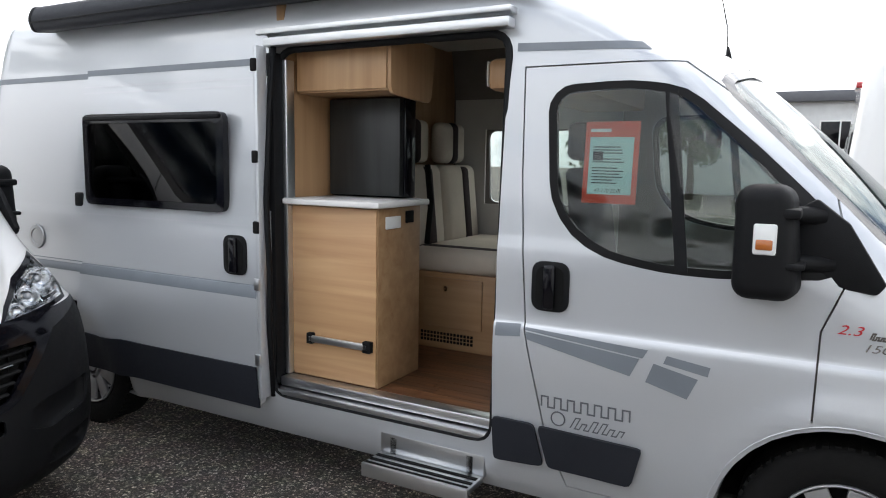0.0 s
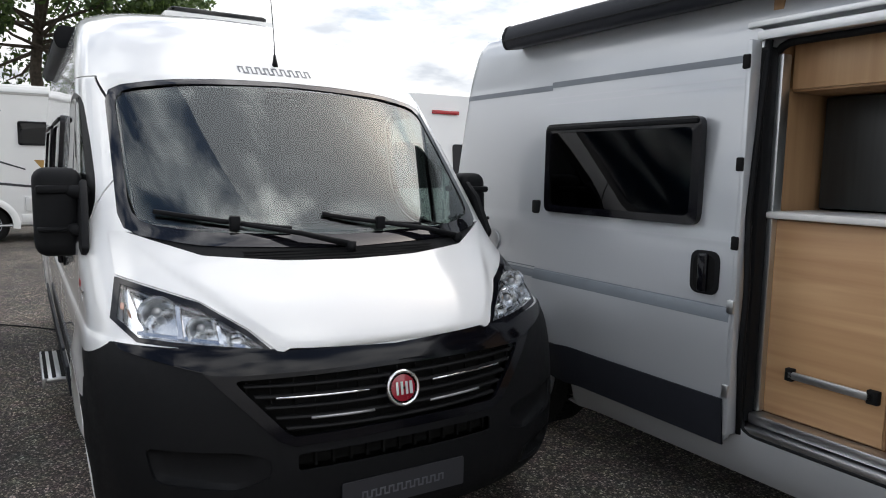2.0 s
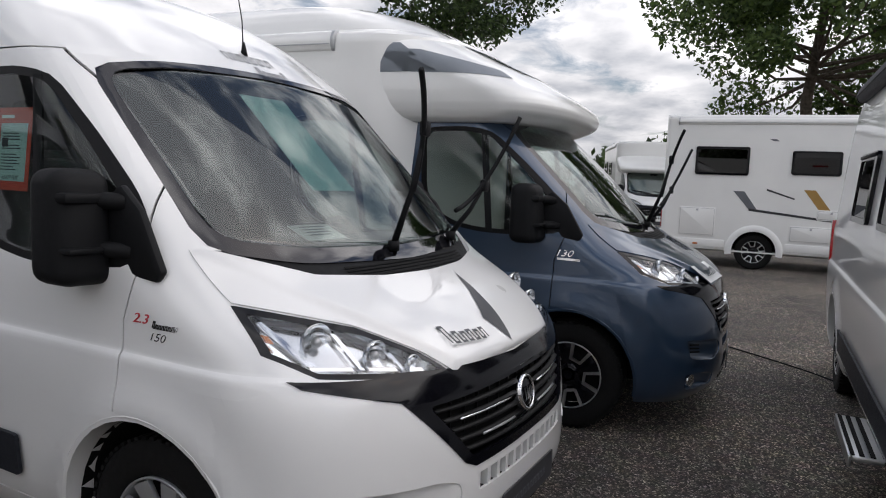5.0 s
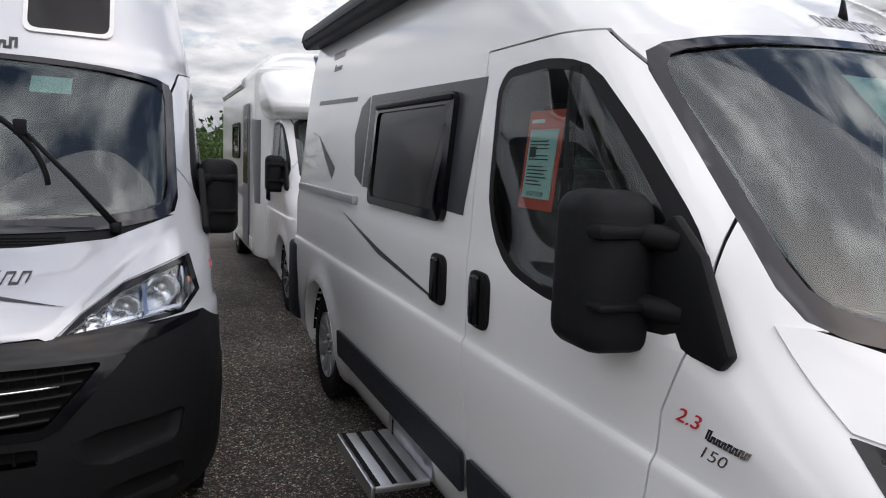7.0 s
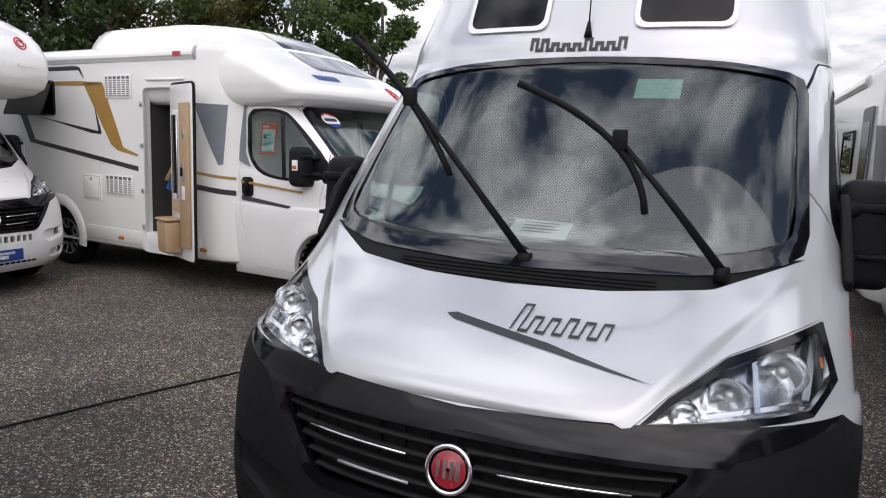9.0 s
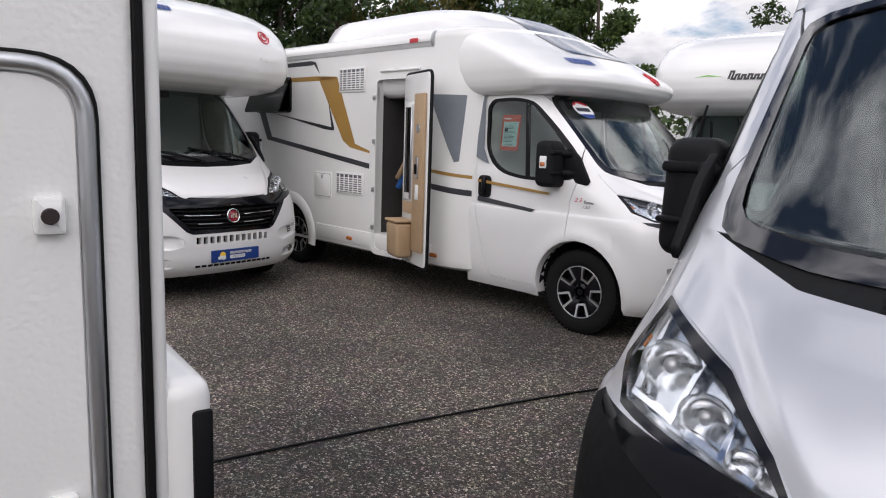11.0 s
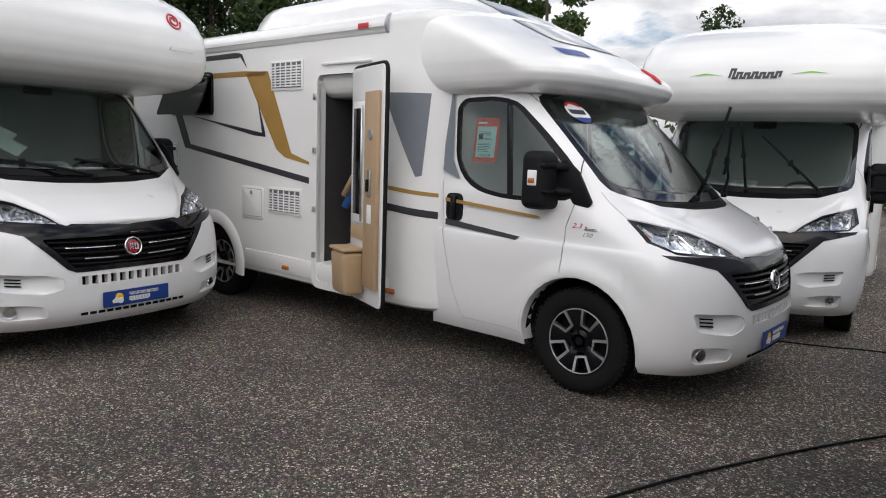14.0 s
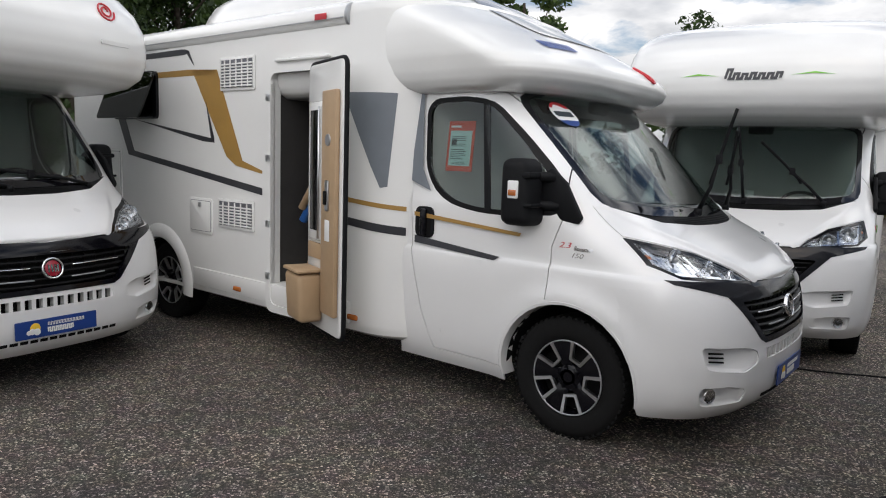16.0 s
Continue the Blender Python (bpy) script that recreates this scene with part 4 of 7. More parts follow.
    for s in (1, -1):
        band += cut(bmp, [(0, 0.885), (0.64 * s, 0.885), (0.93 * s, 0.965), (0.945 * s, 0.985), (0, 0.945)], "x", lambda c: c.y * s > -1e-4)
        band += cut(bmp, [(0, 0.635), (0.42 * s, 0.635), (0.475 * s, 0.66), (0.70 * s, 0.90), (0, 0.8845)], "x", lambda c: c.y * s > -1e-4 and c.z < 0.9)
    surround = lift(bmp, [f for f in dict.fromkeys(band) if f.is_valid])
    hole = [(-0.43, 0.668), (0.43, 0.668), (0.61, 0.872), (-0.61, 0.872)]
    mouth = lift(surround, cut(surround, rounded(hole, 0.03), "x", everywhere))
    for v in mouth.verts:
        v.co.x -= 0.05
    lowhole = rounded(rect(-0.41, 0.41, 0.545, 0.605), 0.015)
    low = lift(bmp, cut(bmp, lowhole, "x", lambda c: c.x > 0.5))
    for v in low.verts:
        v.co.x -= 0.06
    part("lower_grille", low, DARK, root)
    for s in (1, -1):
        for nm, poly, deep in (("bumper_scoop", BUMPER_SCOOP, 0.045), ("fog_pocket", FOG_POCKET, 0.05)):
            poly = rounded(poly, 0.03, 3)
            bmesh.ops.delete(bmp, geom=cut(bmp, mirror_y(poly, s), "x", lambda c: c.x > 0.2), context="FACES")
            part(nm, scoop(poly, s, deep), bump_mat, root)
        for i in range(3 if bumper == "paint" else 0):
            z0 = 0.558 + 0.022 * i
            vent = plate([(0.735, z0), (0.815, z0 + 0.008), (0.815, z0 + 0.017), (0.735, z0 + 0.009)], 0.006, lambda u, v, t: Vector((front_face(u, v) - 0.036 + t, s * u, v)))
            part("bumper_vent", vent, DARK, root)
        if bumper == "paint":
            fog = lathe([(0.044, -0.02), (0.044, 0.012), (0.038, 0.02), (0.03, 0.016), (0.01, 0.018)], 24)
            bmesh.ops.rotate(fog, cent=(0, 0, 0), matrix=Euler((0, 0, radians(-90 + 25 * s))).to_matrix(), verts=fog.verts[:])
            bmesh.ops.translate(fog, vec=(front_face(0.79, 0.385) - 0.045, 0.79 * s, 0.385), verts=fog.verts[:])
            part("fog_lamp", fog, LAMP_CHROME, root, "round fog lamp")
    part("bumper", thicken(bmp, 0.012), bump_mat, root, "black plastic bumper" if bumper == "black" else "")
    part("grille_surround", thicken(push(surround, 0.004), 0.02), GLOSS_BLACK, root, "gloss black grille surround")
    part("grille_backing", mouth, DARK, root)
    for i, z0 in enumerate((0.695, 0.733, 0.771, 0.809, 0.847)):
        half = 0.42 + (z0 - 0.668) * 0.86
        pts = [(front_face(y, z0) - 0.022 + 0.006 * (1 - abs(y) / half), y, z0 - 0.012 * (1 - (y / half) ** 2)) for y in np.linspace(-half, half, 17)]
        g = bmesh.new()
        rows = [[g.verts.new((x + dx, y, z + dz)) for dx, dz in ((0, 0.008), (0.018, 0.003), (0.018, -0.004), (0, -0.009))] for x, y, z in pts]
        for p, q in zip(rows, rows[1:]):
            for k in range(3):
                g.faces.new((p[k], p[k + 1], q[k + 1], q[k]))
        part("grille_bar", g, SEAL_BLACK, root)
        if i in (1, 3):
            for sg in (1, -1):
                c = tube([(x + 0.02, y, z - 0.001) for x, y, z in pts if 0.1 < y * sg < half - 0.06], 0.005, 6)
                part("chrome_strip", c, CHROME if i == 3 else STEEL_TRIM, root, "thin chrome strip")
    rib = None
    for j in range(15):
        y = -0.56 + 0.08 * j
        low_z, high_z = 0.68 if abs(y) < 0.44 else 0.76, 0.858
        m4 = Matrix.Translation((front_face(y, 0.77) - 0.052, y, low_z)) @ Matrix.Diagonal((1, 1, high_z - low_z, 1))
        if rib is None:
            rib = part("grille_rib", box(0, 0.010, -0.003, 0.003, 0, 1, 0), SEAL_BLACK, root)
            rib.matrix_basis = m4
        else:
            again(rib, m4)
    tw = 0.012 if bumper == "paint" else 0.005
    tooth = None
    for j in range(13):
        y = -0.40 + 0.0667 * j
        m4 = Matrix.Translation((front_face(y, 0.575) - (0.004 if bumper == "paint" else 0.04), y, 0.575))
        if tooth is None:
            tooth = part("intake_tooth", box(-0.046, 0, -tw, tw, -0.035, 0.035, 0), bump_mat if bumper == "paint" else DARK, root)
            tooth.matrix_basis = m4
        else:
            again(tooth, m4)
    if bumper == "paint":
        sl = bmesh.new()
        for j in range(14):
            y = -0.40 + 0.06 * j
            plate(rect(y, y + 0.045, 0.325, 0.345), 0.004, on_front(0, 0, 0.0), sl)
        part("lower_mesh", sl, DARK, root)
    bd = new("badge")
    bd.empty_display_size = 0.05
    bd.parent = root
    bd.matrix_basis = pose(0.905, 0, 0.785, 0, 0, -90) @ pose(0, 0, 0, 12, 0, 0)
    if ("badge", badge.name) in MESHES:
        for o in MESHES[("badge", badge.name)]:
            again(o, Matrix.Identity(4), bd)
    else:
        ring = lathe([(0.070, -0.02), (0.070, 0.008), (0.066, 0.014), (0.058, 0.012), (0.056, 0.006)], 40)
        disc = lathe([(0.0575, 0.004), (0.04, 0.009), (0.005, 0.011)], 32)
        letters = bmesh.new()
        for j in range(4):
            plate(rect(-0.036 + 0.02 * j, -0.026 + 0.02 * j + (0.003 if j == 0 else 0), -0.024, 0.024), 0.002, lambda u, v, t: Vector((u, 0.0125 + t, v)), letters)
        MESHES[("badge", badge.name)] = [part("ring", ring, CHROME, bd, "chrome ring"), part("enamel_disc", disc, badge, bd), part("emblem", letters, CHROME, bd, "four upright chrome bars")]
    if plate_col:
        pb = bmesh.new()
        plate(rounded(rect(-0.26, 0.26, 0.362, 0.475), 0.008), 0.006, lambda u, v, t: Vector((0.937 + t, u, v)), pb)
        pl = part("number_plate", pb, plate_col, root)
        if plate_col is PLATE_BLUE:
            part("plate_print", wordmark(12, 0.24, 0.022, lambda u, v, t: Vector((0.9445 + t, u - 0.06, v + 0.43)), 0.2, 0, 3), PAPER, pl)
            part("plate_name", wordmark(7, 0.17, 0.034, lambda u, v, t: Vector((0.9445 + t, u - 0.06, v + 0.385)), 0.26, 0, 4), PAPER, pl)
            sunb = lathe([(0.032, 0), (0.03, 0.002), (0.005, 0.002)], 20)
            bmesh.ops.rotate(sunb, cent=(0, 0, 0), matrix=Euler((0, 0, radians(-90))).to_matrix(), verts=sunb.verts[:])
            bmesh.ops.translate(sunb, vec=(0.9435, -0.14, 0.425), verts=sunb.verts[:])
            part("plate_sun", sunb, YELLOW, pl, "yellow sun mark")
            cl = bmesh.new()
            for y, z, r in ((-0.16, 0.405, 0.02), (-0.13, 0.40, 0.022), (-0.18, 0.40, 0.015)):
                b = lathe([(r, 0), (r * 0.9, 0.003), (0.003, 0.003)], 16)
                bmesh.ops.rotate(b, cent=(0, 0, 0), matrix=Euler((0, 0, radians(-90))).to_matrix(), verts=b.verts[:])
                bmesh.ops.translate(b, vec=(0.945, y, z), verts=b.verts[:])
                join(cl, b)
            part("plate_cloud", cl, PAPER, pl, "white cloud mark")
        else:
            part("plate_print", wordmark(10, 0.36, 0.03, lambda u, v, t: Vector((0.9445 + t, u - 0.18, v + 0.40)), 0.2, 0, 6), GREY_DECAL, pl)
    # bonnet: what is left between the lamps
    hood = even_sheet(BONNET_LOW, BONNET_HIGH, 0.905, bonnet_place(roof), 84, 26)
    part("bonnet", thicken(hood, 0.012), colour, root, angle=1.2)
    # joints of the doors
    for s in (1, -1):
        lines = [[(-1.225, 2.02), (-1.21, 1.6), (-1.165, 0.98), (-1.07, 0.58), (-0.975, 0.34), (-0.44, 0.335)], [(-1.225, 2.02), (-0.62, 2.02), (-0.40, 1.86), (-0.105, 1.56), (-0.045, 1.30), (-0.12, 1.1), (-0.125, 0.80)]]
        for ln_ in lines:
            for p, q in zip(ln_, ln_[1:]):
                d = Vector((q[0] - p[0], q[1] - p[1])).normalized() * 0.0032
                e = d * 0.3
                quad = [(p[0] - d.y - e.x, p[1] + d.x - e.y), (p[0] + d.y - e.x, p[1] - d.x - e.y), (q[0] + d.y + e.x, q[1] - d.x + e.y), (q[0] - d.y + e.x, q[1] + d.x + e.y)]
                bmesh.ops.delete(shell, geom=cut(shell, quad, "y", lambda c: c.y * s > 0.5), context="FACES")
        handle(root, -1.065, 1.158, side_face(-1.065, 1.158, roof) - 0.002, s)
        mirror(root, s, bool(sign) and not (colour is WHITE and cutoff is None))
    bmesh.ops.dissolve_degenerate(shell, dist=4e-4, edges=shell.edges[:])
    part("body", thicken(shell, 0.014), colour, root)
    if cladding:
        for s in (1, -1):
            for x0, x1 in ((-1.035, -0.68), (wheels[1] + 0.55, -1.09)):
                b = skin_patch(skin, rounded([(x0, 0.44), (x1, 0.44), (x1, 0.60), (x0, 0.60)], 0.02, 2), "y", sided(s), 0.012, 0.014)
                if len(b.verts):
                    part("side_cladding", b, DARK_CLAD, root, "dark plastic side cladding")
    for s in (1, -1):
        at = on_side(s, 0.002, roof)
        if badge_text:
            x0 = -0.075 if s < 0 else 0.17
            part("engine_mark", words("2.3", 0.046, 0.004, lambda u, v, t: at(x0, 1.10)(u * 1.3, v, t), 0.35), RED_LETTER, root, "red engine lettering")
            part("engine_mark", wordmark(8, 0.115, 0.026, lambda u, v, t: at(x0, 1.09)(u + 0.095, v, t), 0.2, 0.35, 2, True), CHROME, root)
            part("power_mark", words("150", 0.038, 0.004, lambda u, v, t: at(x0, 1.05)(u * 1.35 + 0.075, v, t), 0.35), CHROME, root, "chrome power lettering")
    # cab inside
    dash = box(-0.25, 0.28, -0.86, 0.86, 0.95, 1.24, 0.06, 3)
    for v in dash.verts:
        v.co.x -= 0.22 * (abs(v.co.y) / 0.9) ** 2
        v.co.z += 0.03 * (0 if v.co.x < 0 else -1)
    part("dashboard", dash, TRIM_GREY, root)
    part("dash_hood", box(-0.2, 0.05, 0.2, 0.62, 1.2, 1.31, 0.04, 3), TRIM_GREY, root)
    part("dash_shelf", box(-0.30, 0.12, -0.30, 0.16, 1.20, 1.31, 0.03, 2), TRIM_GREY, root)
    wh = new("steering_wheel")
    wh.parent = root
    wh.matrix_basis = pose(-0.42, 0.40, 1.20, 0, 32, 0)
    ringp = [(0, 0.2 * math.cos(2 * math.pi * i / 32), 0.2 * math.sin(2 * math.pi * i / 32)) for i in range(33)]
    part("wheel_rim", tube(ringp, 0.016, 8, caps=False), BLACK_PLASTIC, wh)
    part("wheel_hub", box(-0.03, 0.03, -0.08, 0.08, -0.07, 0.06, 0.02, 2), BLACK_PLASTIC, wh)
    part("wheel_spoke", box(-0.012, 0.012, -0.19, 0.19, -0.025, 0.02, 0.008, 2), BLACK_PLASTIC, wh)
    for y in (0.45, -0.45):
        seat(root, y, cloth)
    if not opening:
        part("cab_floor", box(-1.9, 0.1, -0.85, 0.85, 0.46, 0.5, 0), TRIM_GREY, root)
        part("rear_curtain", box(-1.62, -1.60, -0.9, 0.9, 0.5, 2.05, 0.004), TRIM_GREY, root)
    part("mirror_mount", box(-0.43, -0.37, -0.11, 0.11, 1.90, 1.985, 0.02, 2), DARK, root)
    wipers(root, wipe, roof)
    if aerial:
        za = 2.147 if roof is ROOF_STD else 2.134
        xa = front_face(0, za, roof)
        an = tube([(xa, 0, za), (xa - 0.01, 0, za + 0.15), (xa - 0.12, 0, za + 0.62)], 0.0035, 6, None, 0.002)
        part("aerial", an, BLACK_PLASTIC, root)
        part("aerial_foot", tube([(xa + 0.005, 0, za - 0.015), (xa + 0.004, 0, za + 0.015), (xa, 0, za + 0.05)], 0.018, 12, None, 0.006), BLACK_PLASTIC, root)
    for wx in wheels:
        for s in (1, -1):
            wheel(root, wx, s, wheel_style)
    part("underbody", box(min(wheels) - 0.3, 0.6, -0.6, 0.6, 0.28, 0.42, 0.02), DARK, root)
    if sign:
        sale_sign(root, -1, price=sign)
    return skin

# ---- the place ----
ground_bm = bmesh.new()
bmesh.ops.create_grid(ground_bm, x_segments=60, y_segments=60, size=300)
ground = part("ground", ground_bm, ASPHALT, None)
tagged(ground, "dark gravel asphalt yard with pale stones", "ground", kind="structure")

OPENING = rounded(rect(-2.525, -1.30, 0.455, 2.165), 0.10, 5)
VAN_D = pose(1.851, 3.085, 0, 0, 0, -28.6)
VAN_W = pose(-2.692, 2.703, 0, 0, 0, -28.8)
VAN_X = pose(-4.498, -0.070, 0, 0, 0, 57.6)
VAN_S = pose(-3.429, -3.624, 0, 0, 0, 56.2)
HOME_H = pose(-3.338, -8.607, 0, 0, 0, 139.7)
HOME_I = pose(1.253, -8.971, 0, 0, 0, 146.5)
HOME_C = pose(-6.620, 1.772, 0, 0, 0, 62.5)
HOME_J = pose(-4.846, -10.415, 0, 0, 0, 59.3)
HOME_F = pose(-7.916, -5.075, 0, 0, 0, 57.0)
HOME_K = pose(3.122, -0.592, 0, 0, 0, 41.0)


def camper_window(root, s, x0, x1, z0, z1, y, roof=ROOF_STD, lean=True):
    """A framed, top-hung acrylic window standing proud of the side."""
    g = new("camper_window")
    g.empty_display_size = 0.1
    g.parent = root
    def put(u, v, t):
        yy = side_face(u, v, roof) if lean else y
        return Vector((u, s * (yy + t), v))
    outer = ccw(rounded(rect(x0, x1, z0, z1), 0.05))
    inner = ccw(rounded(rect(x0 + 0.045, x1 - 0.045, z0 + 0.04, z1 - 0.05), 0.04))
    b = bmesh.new()
    rows = [[b.verts.new(put(u, v, t)) for u, v in poly] for poly, t in ((outer, -0.01), (outer, 0.026), (inner, 0.03), (inner, 0.012))]
    n = len(outer)
    for p, q in zip(rows, rows[1:]):
        for k in range(n):
            b.faces.new((p[k], p[(k + 1) % n], q[(k + 1) % n], q[k]))
    bmesh.ops.recalc_face_normals(b, faces=b.faces[:])
    part("window_frame", b, GLOSS_BLACK, g, "black window frame")
    part("pane", plate(inner, 0.008, lambda u, v, t: put(u, v, t + 0.012)), GLASS_DARK, g, "smoked acrylic pane")
    part("blind", plate(inner, 0.004, lambda u, v, t: put(u, v, t - 0.05)), DARK, g)
    part("hinge_rail", box(x0 + 0.02, x1 - 0.02, s * (put(x0, z1, 0.02).y * s), s * (put(x0, z1, 0.04).y * s), z1 - 0.035, z1 - 0.012, 0.006), BLACK_PLASTIC, g)


def awning(root, s, x0, x1, y, z, colour, r=0.07):
    g = new("awning_case")
    g.empty_display_size = 0.1
    g.parent = root
    prof = rounded([(-0.10, -0.05), (0.06, -0.075), (0.085, 0.0), (0.05, 0.075), (-0.10, 0.065)], 0.03)
    def put(t0):
        return lambda u, v, t: Vector((t0 + t, s * (y + u), z + v))
    part("case", plate(prof, x1 - x0, put(x0), None, 0.0), colour, g)
    for t0 in (x0 - 0.025, x1):
        part("end_cap", plate([(u * 1.04, v * 1.04) for u, v in prof], 0.025, put(t0), None, 0.004), STEEL_TRIM if colour is not DARK_CLAD else BLACK_PLASTIC, g)
    part("front_rail", box(x0, x1, s * (y + 0.084), s * (y + 0.092), z - 0.03, z - 0.022, 0.002), BLACK_PLASTIC if colour is DARK_CLAD else STEEL_TRIM, g)


def step_board(root, x0, x1, y0, y1, z, s=-1):
    g = new("entry_step")
    g.empty_display_size = 0.1
    g.parent = root
    part("tread", box(x0, x1, s * y0, s * y1, z - 0.03, z, 0.008), ALU, g, "ribbed aluminium tread")
    b = bmesh.new()
    for y in (y0 + 0.25 * (y1 - y0), y0 + 0.6 * (y1 - y0), y0 + 0.9 * (y1 - y0)):
        box(x0 + 0.01, x1 - 0.01, s * y, s * (y + 0.022), z + 0.001, z + 0.004, 0, bm=b)
    part("grip_strip", b, DARK, g, "black grip strips")
    part("nosing", box(x0, x1, s * y1, s * (y1 + 0.018), z - 0.06, z + 0.004, 0.006), ALU, g)
    part("bracket", box(x0 + 0.05, x0 + 0.09, s * 0.6, s * y0, z - 0.03, z + 0.08, 0.004), DARK, g)
    part("bracket", box(x1 - 0.09, x1 - 0.05, s * 0.6, s * y0, z - 0.03, z + 0.08, 0.004), DARK, g)
    part("riser", box(x0, x1, s * (y0 - 0.03), s * y0, z - 0.01, z + 0.09, 0.004), ALU, g)


def front_paper(root, y, x=-0.02, z=1.275, w=0.24, d=0.15):
    b = bmesh.new()
    plate(rect(-w / 2, w / 2, -d / 2, d / 2), 0.003, lambda u, v, t: Vector((x - 0.8 * v + 0.1 * u, y + u, z + 0.35 * v + t)), b)
    o = part("dash_sheet", b, PAPER, root, "white printed sheet lying on the dashboard")
    b = bmesh.new()
    for i in range(4):
        plate(rect(-w * 0.3, w * (0.3 - 0.06 * (i % 2)), d * (0.3 - 0.18 * i), d * (0.36 - 0.18 * i)), 0.001, lambda u, v, t: Vector((x - 0.8 * v + 0.1 * u, y + u, z + 0.35 * v + t + 0.004)), b)
    part("print_lines", b, GREY_DECAL, o)


def roof_hatch(root, x0, x1, w, z):
    g = new("roof_hatch")
    g.empty_display_size = 0.1
    g.parent = root
    part("hatch_frame", box(x0, x1, -w, w, z - 0.02, z + 0.045, 0.02, 2), WHITE_GRP, g)
    part("hatch_dome", box(x0 + 0.04, x1 - 0.04, -w + 0.04, w - 0.04, z + 0.04, z + 0.085, 0.03, 3), GLASS_DARK, g)


FAR_PANE = rounded(rect(-2.25, -1.42, 1.36, 1.86), 0.06)


# -- silver camper van with its sliding door open --
def silver_camper():
    root = thing("camper_van", VAN_D, "silver metallic camper van with its sliding side door open", "camper van", "parked campers")
    skin = cab(root, SILVER, rear=-5.05, wheels=(0.0, -4.035), bumper="black", opening=OPENING, cladding=False, sign="43.170 EUR", interior=TRIM_MID, wheel_style="cap", side_windows=[(1, None, FAR_PANE)])
    far = part("far_window", plate(FAR_PANE, 0.006, lambda u, v, t: Vector((u, side_face(u, v) - 0.004 - t, v))), GLASS, root, "clear window in the far side")
    far.visible_shadow = False
    # the door, slid back and standing out from the side
    door = push(lift(skin, cut(skin, rounded([(-3.935, 0.415), (-2.545, 0.405), (-2.535, 2.225), (-3.89, 2.205)], 0.05), "y", right), False), 0.055)
    d = part("sliding_door", thicken(door, 0.035), SILVER, root)
    low = skin_patch(skin, [(-3.93, 0.42), (-2.55, 0.41), (-2.555, 0.615), (-3.925, 0.615)], "y", right, 0.062, 0.01)
    part("door_cladding", low, DARK_CLAD, d, "dark plastic cladding")
    for (z0, z1, m, x0, x1) in ((2.085, 2.118, MID_DECAL, -3.90, -2.54), (0.955, 1.0, MID_DECAL, -3.92, -2.55), (1.012, 1.018, MID_DECAL, -3.92, -2.55)):
        part("stripe", skin_patch(skin, [(x0, z0), (x1, z0), (x1, z1), (x0, z1)], "y", right, 0.0565), m, d, "slate grey stripe")
        part("stripe", skin_patch(skin, [(-5.0, z0), (-3.95, z0), (-3.95, z1), (-5.0, z1)], "y", right, 0.002), m, root, "slate grey stripe")
    # highlights along the door's creases, put in as strips of lighter silver
    for z in (1.30, 2.02, 1.985):
        part("crease", skin_patch(skin, [(-3.92, z), (-2.55, z), (-2.55, z + 0.008), (-3.92, z + 0.008)], "y", right, 0.057), SILVER_LIGHT, d)
    camper_window(root, -1, -3.835, -2.75, 1.37, 1.87, 1.055, lean=False)
    handle(root, -2.70, 1.162, 1.058, -1)
    # stripes on the cab door
    for poly in ([(-1.265, 2.117), (-0.781, 2.098), (-0.74, 2.066), (-1.265, 2.084)], [(-1.29, 0.989), (-1.18, 0.994), (-1.18, 0.945), (-1.29, 0.935)], [(-1.16, 0.985), (-0.672, 0.961), (-0.69, 0.928), (-1.16, 0.974)],
                 [(-1.155, 0.968), (-0.702, 0.924), (-0.734, 0.853), (-1.15, 0.937)], [(-0.604, 0.95), (-0.452, 0.929), (-0.459, 0.894), (-0.615, 0.92)], [(-0.649, 0.915), (-0.491, 0.88), (-0.526, 0.80), (-0.676, 0.841)]):
        part("stripe", skin_patch(skin, poly, "y", right, 0.0022), MID_DECAL, root, "slate grey stripe")
    for poly in ([(-1.29, 0.595), (-1.107, 0.594), (-1.065, 0.422), (-1.285, 0.408)], [(-1.09, 0.592), (-0.673, 0.58), (-0.712, 0.419), (-1.045, 0.422)]):
        part("side_cladding", skin_patch(skin, rounded(poly, 0.02, 2), "y", right, 0.012, 0.014), DARK_CLAD, root, "dark plastic cladding")
    at = on_side(-1, 0.014)
    part("maker_mark", wordmark(7, 0.38, 0.05, at(-1.08, 0.668), 0.13, 0.0, 9), GREY_DECAL, root, "grey strokes of the maker's mark")
    part("maker_mark", wordmark(6, 0.22, 0.05, at(-0.96, 0.60), 0.1, 0.5, 10, True), GREY_DECAL, root)
    part("maker_ring", tube([at(-1.01, 0.63)(0.028 * math.cos(i * math.pi / 10), 0.028 * math.sin(i * math.pi / 10), 0) for i in range(21)], 0.003, 6), GREY_DECAL, root)
    # rear quarter
    flap = lathe([(0.075, 0.0), (0.072, 0.008), (0.05, 0.010), (0.048, 0.004), (0.01, 0.006)], 28)
    bmesh.ops.scale(flap, vec=(1, -1, 1), verts=flap.verts[:])
    bmesh.ops.reverse_faces(flap, faces=flap.faces[:])
    bmesh.ops.translate(flap, vec=(-4.43, -1.012, 1.14), verts=flap.verts[:])
    part("water_filler", flap, STEEL_TRIM, root)
    part("door_track", box(-3.98, -3.90, -1.055, -1.0, 1.35, 1.43, 0.01), BLACK_PLASTIC, root)
    part("upper_rail", box(-2.56, -1.28, -1.0, -0.93, 2.175, 2.215, 0.006), ALU, root, "aluminium door rail")
